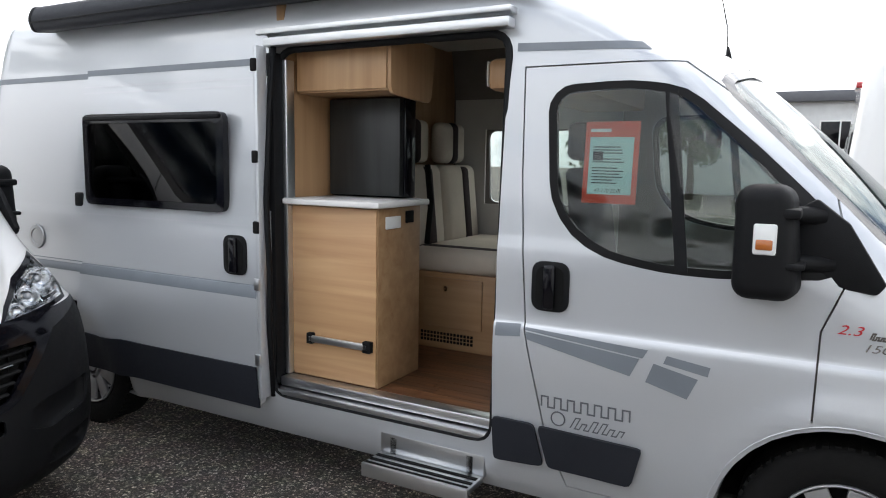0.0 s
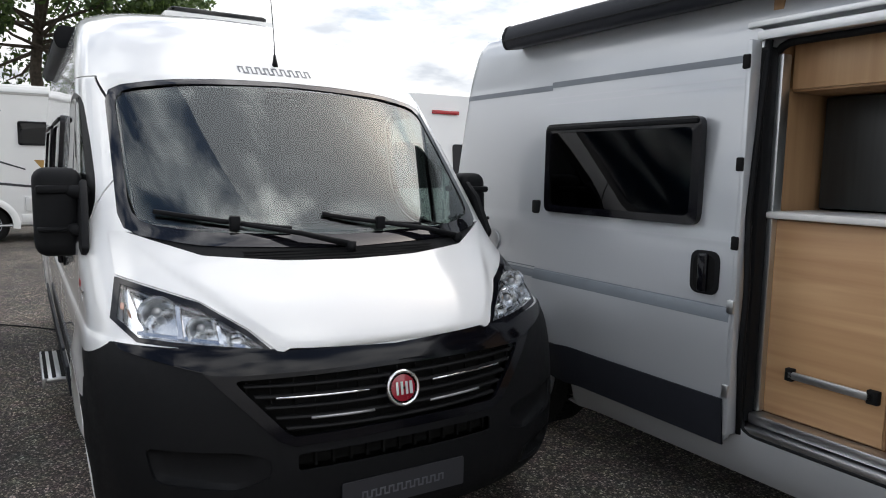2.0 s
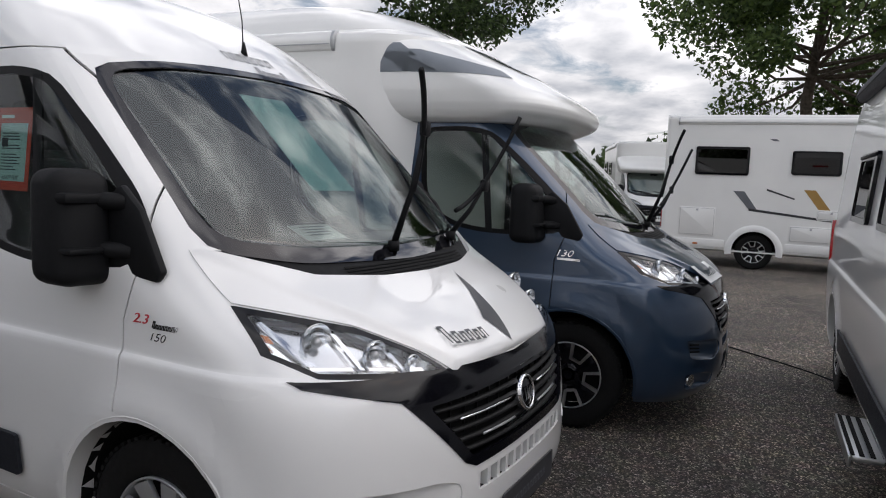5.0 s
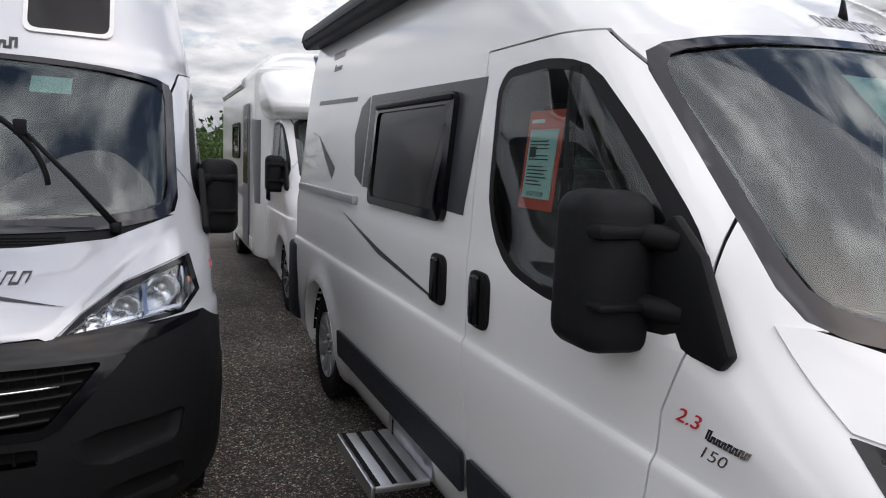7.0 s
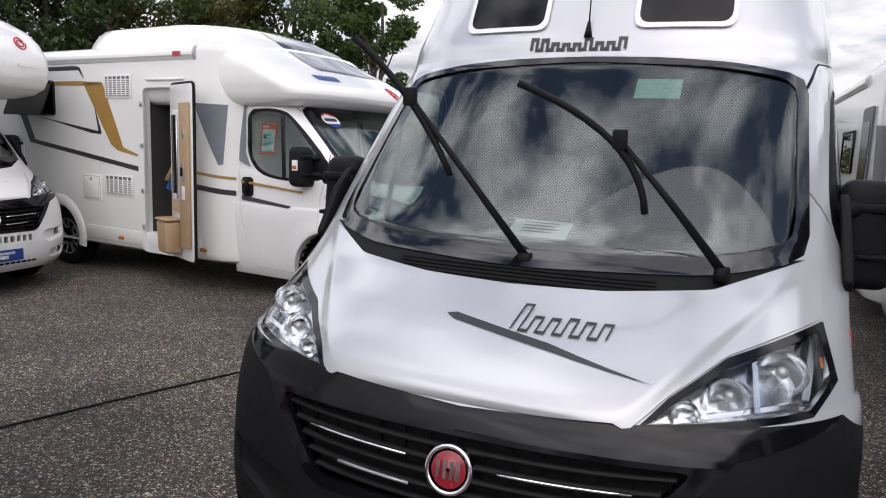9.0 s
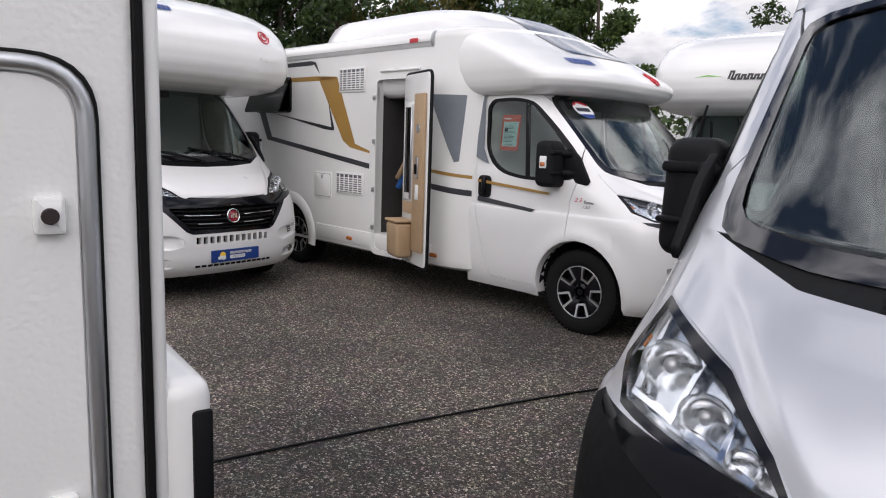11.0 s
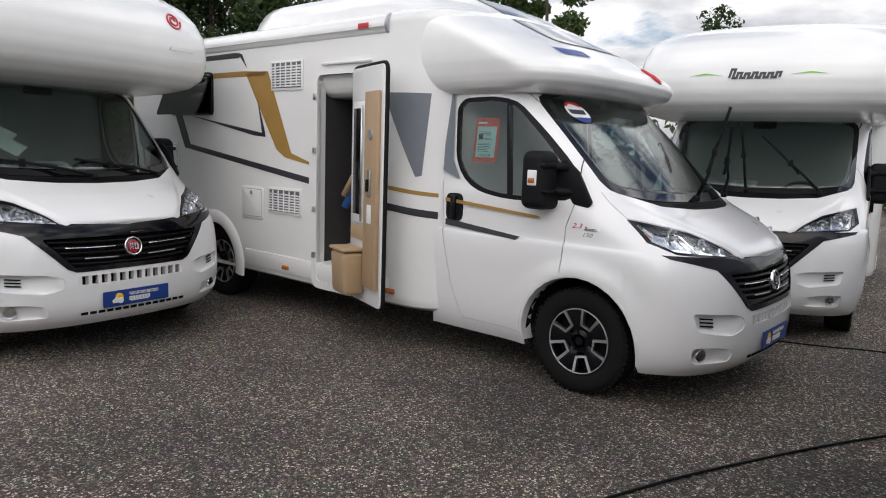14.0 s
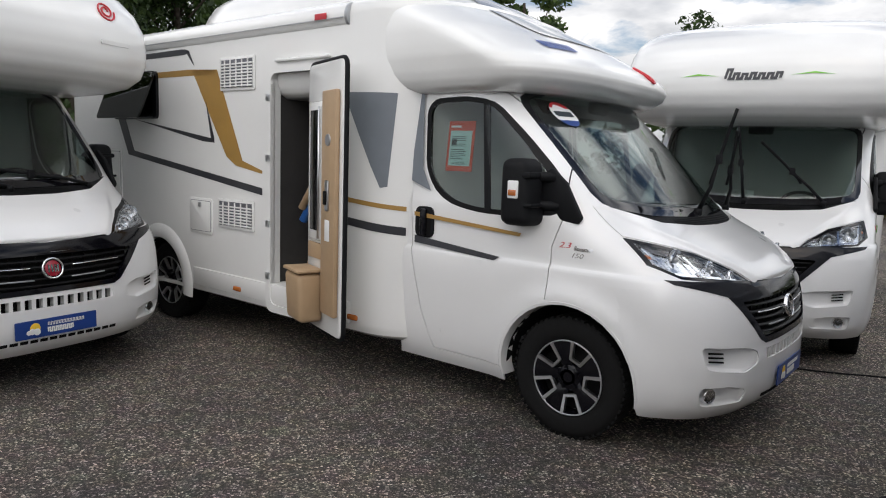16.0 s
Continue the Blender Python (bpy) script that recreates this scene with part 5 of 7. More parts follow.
    part("upper_rail", box(-2.62, -1.28, -0.985, -0.91, 2.235, 2.262, 0.006), ALU, root)
    part("lower_rail", box(-2.52, -1.31, -1.005, -0.93, 0.462, 0.492, 0.006), ALU, root)
    part("sill_plate", box(-2.50, -1.32, -0.97, -0.89, 0.50, 0.548, 0.008), ALU, root)
    # seal round the doorway
    n = OPENING
    ring = [(u, -side_face(u, v) + 0.004, v) for u, v in n]
    part("door_seal", tube(ring + ring[:1], 0.017, 8, caps=False), BLACK_PLASTIC, root, "black rubber door seal")
    part("door_edge", box(-2.548, -2.522, -1.082, -1.012, 0.45, 2.17, 0.008), SILVER, root, "silver edge of the slid door")
    part("slam_post", box(-2.60, -2.50, -0.995, -0.90, 0.50, 2.15, 0.02), BLACK_PLASTIC, root)
    part("inner_post", box(-2.505, -2.475, -0.93, -0.87, 0.55, 2.12, 0.006), ALU, root)
    edge = tube([(-2.515, -1.005, 0.45), (-2.515, -1.03, 0.8), (-2.495, -1.045, 1.1), (-2.515, -1.04, 1.45), (-2.515, -1.005, 1.9), (-2.515, -0.97, 2.2)], 0.014, 8)
    part("door_edge_seal", edge, BLACK_PLASTIC, root)
    for z in (0.62, 1.0, 1.28, 1.62, 2.05):
        part("door_latch", box(-2.56, -2.525, -1.09, -1.04, z, z + 0.06, 0.006), DARK if z > 1 else ALU, root)
    step_board(root, -1.87, -1.34, 1.0, 1.14, 0.30)
    awning(root, -1, -4.32, -1.25, 0.965, 2.44, DARK_CLAD)
    roof_hatch(root, -2.6, -2.1, 0.25, 2.55)
    # living space
    fl = part("camper_floor", box(-4.9, -0.9, -0.93, 0.93, 0.46, 0.525, 0), DARK, root)
    rnd = random.Random(3)
    pm = None
    for j in range(9):
        x = -2.5 - rnd.uniform(0, 0.4)
        y0 = -0.885 + 0.092 * j
        while x < -0.95:
            ln = rnd.uniform(0.3, 0.55)
            o = part("floor_plank", box(0, 1, 0, 0.09, 0, 0.018, 0), PLANK, fl) if pm is None else again(pm, Matrix.Identity(4), fl)
            pm = pm or o
            o.matrix_basis = Matrix.Translation((x, y0, 0.526)) @ Matrix.Diagonal((ln - 0.002, 1, 1, 1))
            x += ln
    kit = new("kitchen_block")
    kit.parent = root
    part("carcass", box(-2.49, -1.965, -0.885, -0.50, 0.545, 1.42, 0.003), OAK, kit, "light oak laminate")
    part("drawer_front", box(-2.475, -1.97, -0.897, -0.886, 0.555, 1.412, 0.002), OAK, kit)
    part("worktop", box(-2.50, -1.925, -0.945, -0.47, 1.42, 1.45, 0.008), WORKTOP, kit, "white worktop")
    hd = part("drawer_handle", box(-2.36, -2.0, -0.925, -0.91, 0.735, 0.77, 0.006), ALU, kit, "aluminium bar handle")
    part("handle_foot", box(-2.37, -2.335, -0.925, -0.895, 0.725, 0.78, 0.004), DARK, hd)
    part("handle_foot", box(-2.03, -1.985, -0.925, -0.895, 0.725, 0.78, 0.004), DARK, hd)
    part("socket", box(-1.964, -1.955, -0.83, -0.70, 1.315, 1.375, 0.004), PAPER, kit, "white power sockets")
    part("socket", box(-1.964, -1.953, -0.65, -0.58, 1.335, 1.395, 0.004), DARK, kit)
    up = new("overhead_cupboard")
    up.parent = root
    part("cupboard_body", box(-2.49, -1.95, -0.83, -0.45, 1.965, 2.20, 0.004), OAK_V, up, "light oak laminate")
    end = plate(rounded([(-0.84, 1.95), (-0.46, 1.93), (-0.42, 2.22), (-0.84, 2.22)], 0.05), 0.02, lambda u, v, t: Vector((-1.95 + t, u, v)), None, 0.004)
    part("cupboard_end", end, OAK_V, up)
    part("cupboard_flap", box(-2.485, -1.955, -0.842, -0.831, 1.975, 2.19, 0.003), OAK_V, up)
    fr = new("fridge")
    fr.parent = root
    part("fridge_door", box(-2.47, -2.03, -0.60, -0.56, 1.46, 1.955, 0.006), BLACK_WOOD, fr, "glossy black fridge door")
    part("fridge_case", box(-2.49, -2.02, -0.56, -0.46, 1.452, 1.96, 0.006), GLOSS_BLACK, fr)
    part("tall_cupboard", box(-2.51, -2.47, -0.5, -0.12, 0.545, 2.3, 0.004), OAK_V, root)
    part("rear_partition", box(-2.56, -2.51, -0.9, 0.9, 0.53, 2.42, 0.003), OAK_V, root, "wood partition")
    be = new("bench_seat")
    be.parent = root
    part("bench_base", box(-2.26, -1.72, -0.07, 0.88, 0.545, 1.0, 0.004), OAK, be)
    part("bench_flap", box(-2.18, -1.80, -0.082, -0.071, 0.68, 0.97, 0.003), OAK, be)
    lk = lathe([(0.016, 0), (0.014, 0.008), (0.004, 0.01)], 16)
    bmesh.ops.rotate(lk, cent=(0, 0, 0), matrix=Euler((0, 0, math.pi)).to_matrix(), verts=lk.verts[:])
    bmesh.ops.translate(lk, vec=(-2.03, -0.082, 0.91), verts=lk.verts[:])
    part("lock", lk, CHROME, be, "chrome push lock")
    vt = bmesh.new()
    for i in range(16):
        for j in range(3):
            box(-2.20 + 0.022 * i, -2.186 + 0.022 * i, -0.0765, -0.0715, 0.585 + 0.022 * j, 0.60 + 0.022 * j, 0, bm=vt)
    part("heater_vent", vt, DARK, be, "dark vent slots")
    part("cushion", box(-2.28, -1.70, -0.09, 0.86, 1.0, 1.14, 0.04, 3), BEIGE_CLOTH, be)
    part("cushion_band", box(-2.275, -1.695, -0.02, 0.10, 1.045, 1.144, 0.03, 3), BROWN_CLOTH, be)
    for y0 in (-0.10, 0.40):
        b = box(-2.42, -2.26, y0, y0 + 0.46, 1.10, 1.62, 0.05, 4)
        for v in b.verts:
            v.co.x -= 0.10 * (v.co.z - 1.1)
        part("backrest", b, BEIGE_CLOTH, be)
        for yb in (0.23,):
            b = box(-2.40, -2.248, y0 + yb, y0 + yb + 0.10, 1.10, 1.61, 0.03, 3)
            for v in b.verts:
                v.co.x -= 0.10 * (v.co.z - 1.1)
            part("backrest_band", b, BROWN_CLOTH, be, "dark brown band")
        b = box(-2.47, -2.36, y0 + 0.06, y0 + 0.40, 1.63, 1.90, 0.05, 4)
        part("headrest", b, BEIGE_CLOTH, be)
        part("headrest_band", box(-2.475, -2.352, y0 + 0.18, y0 + 0.29, 1.628, 1.902, 0.04, 3), BROWN_CLOTH, be)
    belt = tube([(-2.28, 0.12, 1.62), (-2.24, 0.10, 1.4), (-2.22, 0.02, 1.15)], 0.018, 6)
    part("seat_belt", belt, DARK, be, "black seat belt")
    for x0, x1, z0, z1 in ((-2.5, -1.3, 0.53, 1.35), (-2.5, -1.3, 1.87, 2.3), (-2.5, -2.26, 1.35, 1.87), (-1.41, -1.3, 1.35, 1.87)):
        part("wall_lining", box(x0, x1, 0.90, 0.915, z0, z1, 0), TRIM_LIGHT, root)
    part("roof_lining", box(-4.8, -1.5, -0.78, 0.78, 2.40, 2.42, 0), TRIM_LIGHT, root)
    part("overcab_shelf", box(-1.5, -1.12, -0.72, 0.72, 1.96, 2.10, 0.03, 2), OAK_V, root)
    part("shelf_front", box(-1.512, -1.502, -0.7, 0.7, 1.98, 2.09, 0.005), TRIM_LIGHT, root)


silver_camper()


# -- white van with black bumper --
def white_van():
    root = thing("camper_van", VAN_W, "white panel van camper with a black plastic bumper", "camper van", "parked campers")
    skin = cab(root, WHITE, rear=-5.05, bumper="black", plate_col=DARK_DECAL, wheel_style="alloy", cladding=True, cloth=TRIM_GREY)
    part("maker_mark", wordmark(9, 0.40, 0.042, on_front(-0.21, 2.078, 0.003), 0.17, 0.0, 21), GREY_DECAL, root, "grey strokes of the maker's mark")
    step_board(root, -2.2, -1.5, 0.98, 1.12, 0.32)
    roof_hatch(root, -2.3, -1.7, 0.36, 2.545)
    camper_window(root, -1, -2.3, -1.5, 1.4, 1.88, 1.0)
    camper_window(root, -1, -3.6, -2.8, 1.4, 1.88, 1.0)
    awning(root, -1, -4.6, -2.3, 0.88, 2.44, DARK_CLAD)
    for s in (1, -1):
        part("rear_window", plate(rounded(rect(0.09 * s, 0.78 * s, 1.35, 1.92), 0.05), 0.01, lambda u, v, t: Vector((-5.05 + 0.10 * (v - 1.2) - t, u, v))), GLOSS_BLACK, root, "dark rear door window")
        part("tail_lamp", box(-5.03, -4.94, 0.93 * s, 1.025 * s, 0.75, 1.35, 0.012), TAIL_RED, root)
    part("brake_lamp", box(-4.97, -4.92, -0.2, 0.2, 2.30, 2.35, 0.01), TAIL_RED, root, "red high brake lamp")


white_van()


def white_short_van():
    root = thing("camper_van", VAN_X, "white short camper van with raised wipers and grey foil", "camper van", "parked campers")
    skin = cab(root, WHITE, rear=-4.465, wheels=(0.0, -3.45), bumper="paint", wipe="mid", sign="43.677 EUR", plate_col=DARK_DECAL, badge=GLOSS_BLACK, cladding=True)
    for poly in ([(-2.62, 1.955), (-1.198, 1.933), (-1.273, 1.432), (-2.62, 1.465)], [(-2.64, 1.955), (-2.64, 1.468), (-2.80, 1.52), (-2.885, 1.746), (-2.80, 1.90)], [(-3.905, 1.994), (-2.9, 1.967), (-2.91, 1.94), (-3.905, 1.965)],
                 [(-3.27, 1.545), (-3.34, 1.46), (-3.6, 1.62), (-3.93, 1.80)], [(-2.968, 1.30), (-2.90, 1.29), (-2.2, 1.172), (-2.25, 1.148)], [(-2.25, 1.148), (-2.2, 1.172), (-1.477, 1.08), (-1.477, 1.07)]):
        part("foil", skin_patch(skin, poly, "y", right, 0.002), DARK_DECAL, root, "anthracite foil")
    camper_window(root, -1, -2.44, -1.43, 1.39, 1.90, 1.0)
    handle(root, -1.44, 1.165, side_face(-1.44, 1.165) - 0.002, -1)
    part("door_rail", box(-4.2, -2.69, -1.03, -0.995, 1.36, 1.41, 0.008), STEEL_TRIM, root)
    at = on_side(-1, 0.002)
    part("maker_mark", wordmark(7, 0.30, 0.045, at(-3.64, 2.25), 0.13, 0, 31), GREY_DECAL, root)
    part("maker_mark", wordmark(6, 0.20, 0.045, at(-3.58, 2.17), 0.1, 0.4, 32, True), GREY_DECAL, root)
    part("maker_mark", wordmark(7, 0.32, 0.04, on_front(-0.17, 2.09, 0.003), 0.12, 0, 33), GREY_DECAL, root, "grey strokes of the maker's mark")
    part("maker_mark", wordmark(6, 0.20, 0.045, on_front(-0.05, 2.03, 0.003), 0.1, 0.4, 34, True), GREY_DECAL, root)
    part("bonnet_mark", wordmark(6, 0.24, 0.05, on_front(-0.40, 1.035, 0.054, tilt=-0.05), 0.13, 0.1, 35, True), DARK_DECAL, root, "dark script mark on the bonnet")
    bonnet_foil(root, "bonnet_foil", [[(-0.02, 0.985), (0.13, 1.20), (-0.085, 1.07)]], DARK_DECAL, "anthracite foil blade on the bonnet")
    step_board(root, -2.02, -1.45, 1.0, 1.24, 0.32)
    awning(root, -1, -4.2, -1.4, 0.935, 2.455, DARK_CLAD)
    part("rear_bumper", box(-4.52, -4.2, -1.04, 1.04, 0.35, 0.95, 0.04, 2), DARK_CLAD, root)
    front_paper(root, -0.06, -0.08, 1.34)
    # notice behind the windscreen
    b = plate(rect(-0.27, 0.0, 1.53, 1.92), 0.003, lambda u, v, t: Vector((front_face(u, v) - 0.03 + t, u, v)))
    part("notice", b, PAPER_TEAL, root, "pale notice behind the windscreen")


white_short_van()


def high_roof_van():
    root = thing("camper_van", VAN_S, "light silver high-roof camper van with raised wipers", "camper van", "parked campers")
    skin = cab(root, SILVER_LIGHT, roof=ROOF_HIGH, rear=-5.05, bumper="black", wipe="high", plate_col=PLATE_BLUE, wheel_style="alloy")
    part("maker_mark", wordmark(9, 0.42, 0.06, on_front(-0.24, 2.062, 0.003, ROOF_HIGH), 0.22, 0.05, 41, True), DARK_DECAL, root, "dark strokes of the maker's mark")
    part("bonnet_mark", wordmark(6, 0.30, 0.06, on_front(0.07, 1.128, 0.056), 0.09, 0.35, 42, True), DARK_DECAL, root, "thin dark script mark on the bonnet")
    bonnet_foil(root, "bonnet_line", [[(-0.14, 1.142), (-0.11, 1.147), (0.20, 1.108), (0.20, 1.094), (-0.11, 1.132)], [(0.20, 1.108), (0.49, 1.052), (0.20, 1.094)]], DARK_DECAL, "dark line across the bonnet")
    for y0, y1 in ((-0.55, -0.20), (0.20, 0.55)):
        g = new("roof_window")
        g.parent = root
        hull = lambda c: c.x > -1.2
        part("window_rim", skin_patch(skin, rounded(rect(y0 - 0.02, y1 + 0.02, 2.15, 2.60), 0.05), "x", hull, 0.006, 0.006), WHITE_GRP, g)
        part("pane", skin_patch(skin, rounded(rect(y0, y1, 2.17, 2.58), 0.045), "x", hull, 0.010, 0.003), GLOSS_BLACK, g, "dark roof window")
    front_paper(root, -0.06, -0.08, 1.34)
    b = plate(rect(0.23, 0.40, 1.86, 1.94), 0.003, lambda u, v, t: Vector((front_face(u, v) - 0.02 + t, u, v)))
    part("toll_box", b, PAPER_TEAL, root)


high_roof_van()

# ---- coach-built motorhomes on the same cab ----
POD_LOW = [(1.975, -0.34, 0.35, 0.97), (2.005, -0.25, 0.40, 1.03), (2.045, -0.18, 0.42, 1.06), (2.095, -0.155, 0.44, 1.08), (2.14, -0.165, 0.46, 1.09), (2.19, -0.22, 0.48, 1.10), (2.27, -0.36, 0.52, 1.105), (2.37, -0.54, 0.56, 1.105), (2.47, -0.76, 0.6, 1.09),
           (2.58, -1.0, 0.62, 1.06), (2.68, -1.18, 0.65, 1.01), (2.77, -1.38, 0.7, 0.94), (2.84, -1.62, 0.7, 0.84), (2.88, -1.95, 0.6, 0.70), (2.895, -2.3, 0.4, 0.5)]
POD_HIGH = [(1.965, -0.20, 0.35, 0.97), (1.99, 0.10, 0.35, 1.06), (2.03, 0.34, 0.35, 1.11), (2.10, 0.47, 0.33, 1.13), (2.20, 0.52, 0.32, 1.14), (2.32, 0.53, 0.32, 1.14), (2.45, 0.51, 0.34, 1.14), (2.58, 0.43, 0.37, 1.135), (2.70, 0.30, 0.42, 1.125),
            (2.80, 0.10, 0.48, 1.11), (2.88, -0.15, 0.5, 1.08), (2.95, -0.5, 0.5, 1.03), (3.0, -0.95, 0.5, 0.94), (3.02, -1.5, 0.4, 0.8)]


def coach_wheels(root, x):
    for o in root.children:
        if o.name.startswith("wheel") and o.type == "EMPTY" and abs(o.location.x - x) < 0.1:
            o.location.y *= 1.08


def denser(levels, rear, n=3):
    out = []
    for a, b in zip(levels, levels[1:]):
        for i in range(n):
            t = i / n
            out.append(tuple(p + (q - p) * t for p, q in zip(a, b)) + (rear,))
    return out + [levels[-1] + (rear,)]


def vent_grille(root, x0, x1, z0, z1, y, s=-1):
    g = new("fridge_vent")
    g.empty_display_size = 0.05
    g.parent = root
    part("vent_frame", plate(rounded(rect(x0, x1, z0, z1), 0.015), 0.012, lambda u, v, t: Vector((u, s * (y + t), v)), None, 0.003), WHITE_GRP, g)
    part("vent_back", plate(rect(x0 + 0.025, x1 - 0.025, z0 + 0.022, z1 - 0.022), 0.003, lambda u, v, t: Vector((u, s * (y + 0.0125 + t), v))), GREY_DECAL, g)
    n = int((z1 - z0 - 0.05) / 0.024)
    base = None
    for i in range(n):
        z = z0 + 0.028 + i * 0.024
        if base is None:
            base = part("slat", box(x0 + 0.022, x1 - 0.022, s * (y + 0.014), s * (y + 0.024), 0, 0.013, 0.003, 1), WHITE_GRP, g)
            base.location.z = z
        else:
            again(base, Matrix.Translation((0, 0, z)), g)
    for x in (x0 + (x1 - x0) * k / 6 for k in range(1, 6)):
        part("vent_bar", box(x - 0.004, x + 0.004, s * (y + 0.013), s * (y + 0.025), z0 + 0.025, z1 - 0.025, 0), WHITE_GRP, g)


def service_flap(root, x0, x1, z0, z1, y, s=-1, name="service_flap"):
    g = new(name)
    g.empty_display_size = 0.05
    g.parent = root
    put = lambda u, v, t: Vector((u, s * (y + t), v))
    part("flap_frame", plate(rounded(rect(x0, x1, z0, z1), 0.03), 0.010, put, None, 0.003), WHITE_GRP, g)
    part("flap_joint", plate(rounded(rect(x0 + 0.022, x1 - 0.022, z0 + 0.022, z1 - 0.022), 0.02), 0.0115, put), GREY_DECAL, g)
    part("flap_panel", plate(rounded(rect(x0 + 0.026, x1 - 0.026, z0 + 0.026, z1 - 0.026), 0.02), 0.016, put, None, 0.002), WHITE_GRP, g)
    lk = plate(rounded(rect((x0 + x1) / 2 - 0.02, (x0 + x1) / 2 + 0.02, z1 - 0.075, z1 - 0.035), 0.006), 0.024, put, None, 0.002)
    part("flap_lock", lk, STEEL_TRIM, g)


def coach(root, wheels, rear, pod, box_top, opening=None, side=WHITE_GRP):
    """Living box with rounded edges, tapering to the cab, and the hood over the cab."""
    lv = [(0.33, -0.95, 0.6, 1.06), (0.36, -0.95, 0.6, 1.115), (0.42, -0.95, 0.6, 1.13), (0.80, -0.95, 0.6, 1.13), (1.2, -0.95, 0.6, 1.13), (1.6, -0.95, 0.6, 1.13), (2.0, -0.95, 0.6, 1.13), (box_top - 0.10, -0.95, 0.6, 1.13), (box_top - 0.04, -0.96, 0.6, 1.118), (box_top, -1.0, 0.6, 1.07)]
    sh = ring_shell(denser(lv, rear, 2), 16, 0.12, rc=0.10)
    skin = sh.copy()
    for wx in wheels[1:]:
        arch = [(wx + 0.41 * math.cos(a * math.pi / 16), 0.36 + 0.41 * math.sin(a * math.pi / 16)) for a in range(17)] + [(wx - 0.41, 0.1), (wx + 0.41, 0.1)]
        for s in (1, -1):
            bmesh.ops.delete(sh, geom=cut(sh, arch, "y", lambda c: c.y * s > 0.8), context="FACES")
            lip = bmesh.new()
            rows = []
            for i in range(25):
                a = math.pi * (i / 24 * 1.1 - 0.05)
                rows.append([lip.verts.new((wx + r * math.cos(a), s * y, 0.36 + r * math.sin(a))) for r, y in ((0.53, 1.131), (0.51, 1.150), (0.44, 1.158), (0.405, 1.150), (0.40, 1.06))])
            for p, q in zip(rows, rows[1:]):
                for k in range(4):
                    lip.faces.new((p[k], p[k + 1], q[k + 1], q[k]))
            bmesh.ops.recalc_face_normals(lip, faces=lip.faces[:])
            part("arch_lip", lip, WHITE_GRP, root)
            well = bmesh.new()
            rows = [[well.verts.new((wx + r * math.cos(math.pi * i / 16), s * y, 0.36 + r * math.sin(math.pi * i / 16))) for r, y in ((0.40, 1.10), (0.40, 0.65), (0.02, 0.65))] for i in range(17)]
            for p, q in zip(rows, rows[1:]):
                for k in range(2):
                    well.faces.new((p[k], p[k + 1], q[k + 1], q[k]))
            part("wheel_well", well, DARK, root)
    if opening:
        bmesh.ops.delete(sh, geom=cut(sh, opening, "y", right), context="FACES")
    part("living_box", thicken(sh, 0.03), side, root, "white living box")
    top = ring_shell(denser(pod, -3.9, 3), 22, 0.12, rc=0.5)
    pod_skin = top.copy()
    part("overcab_hood", top, WHITE_GRP, root, "white moulded hood over the cab", 1.2)
    part("skirt", box(rear + 0.03, wheels[1] - 0.55, -1.138, 1.138, 0.40, 0.56, 0.01), WHITE_GRP, root)
    part("skirt", box(wheels[1] + 0.55, -1.62, -1.138, 1.138, 0.40, 0.56, 0.01), WHITE_GRP, root)
    part("rear_lamp", box(rear - 0.02, rear + 0.02, -1.0, -0.85, 0.75, 1.2, 0.01), TAIL_RED, root)
    part("rear_lamp", box(rear - 0.02, rear + 0.02, 0.85, 1.0, 0.75, 1.2, 0.01), TAIL_RED, root)
    coach_wheels(root, wheels[1])
    part("rear_bumper", box(rear - 0.06, rear + 0.2, -1.1, 1.1, 0.36, 0.72, 0.05, 3), WHITE_GRP, root)
    return skin, pod_skin


def swirl(root, place, r=0.07):
    b = bmesh.new()
    pts = [(r * (0.25 + 0.75 * i / 30) * math.cos(i * 0.42), r * (0.25 + 0.75 * i / 30) * math.sin(i * 0.42)) for i in range(31)]
    tube([place(u, v, -0.003) for u, v in pts], 0.007, 6, b)
    part("round_mark", b, RED_LETTER, root, "red swirl mark")


def pod_patch(root, skin, poly, axis, keep, mat, name, label="", off=0.003):
    b = skin_patch(skin, poly, axis, keep, off)
    if len(b.verts):
        return part(name, b, mat, root, label)


def sticker(root, y, z, r=0.09):
    def put(u, v, t):
        return Vector((front_face(y + u, z + v) + 0.004 + t, y + u, z + v))
    disc = [(r * math.cos(i * math.pi / 12), r * 0.82 * math.sin(i * math.pi / 12)) for i in range(24)]
    o = part("round_sticker", plate(disc, 0.001, put), PAPER, root, "round red, white and blue sticker")
    hi = [(r * math.cos(i * math.pi / 12), r * 0.82 * math.sin(i * math.pi / 12)) for i in range(2, 11)]
    part("sticker_red", plate(hi, 0.0022, put), RED_LETTER, o)
    part("sticker_blue", plate([(u, -v) for u, v in hi], 0.0022, put), PLATE_BLUE, o)
    part("sticker_print", wordmark(8, r * 1.5, r * 0.35, lambda u, v, t: put(u - r * 0.75, v - r * 0.17, t + 0.003), 0.3, 0, 8), PRINT, o)


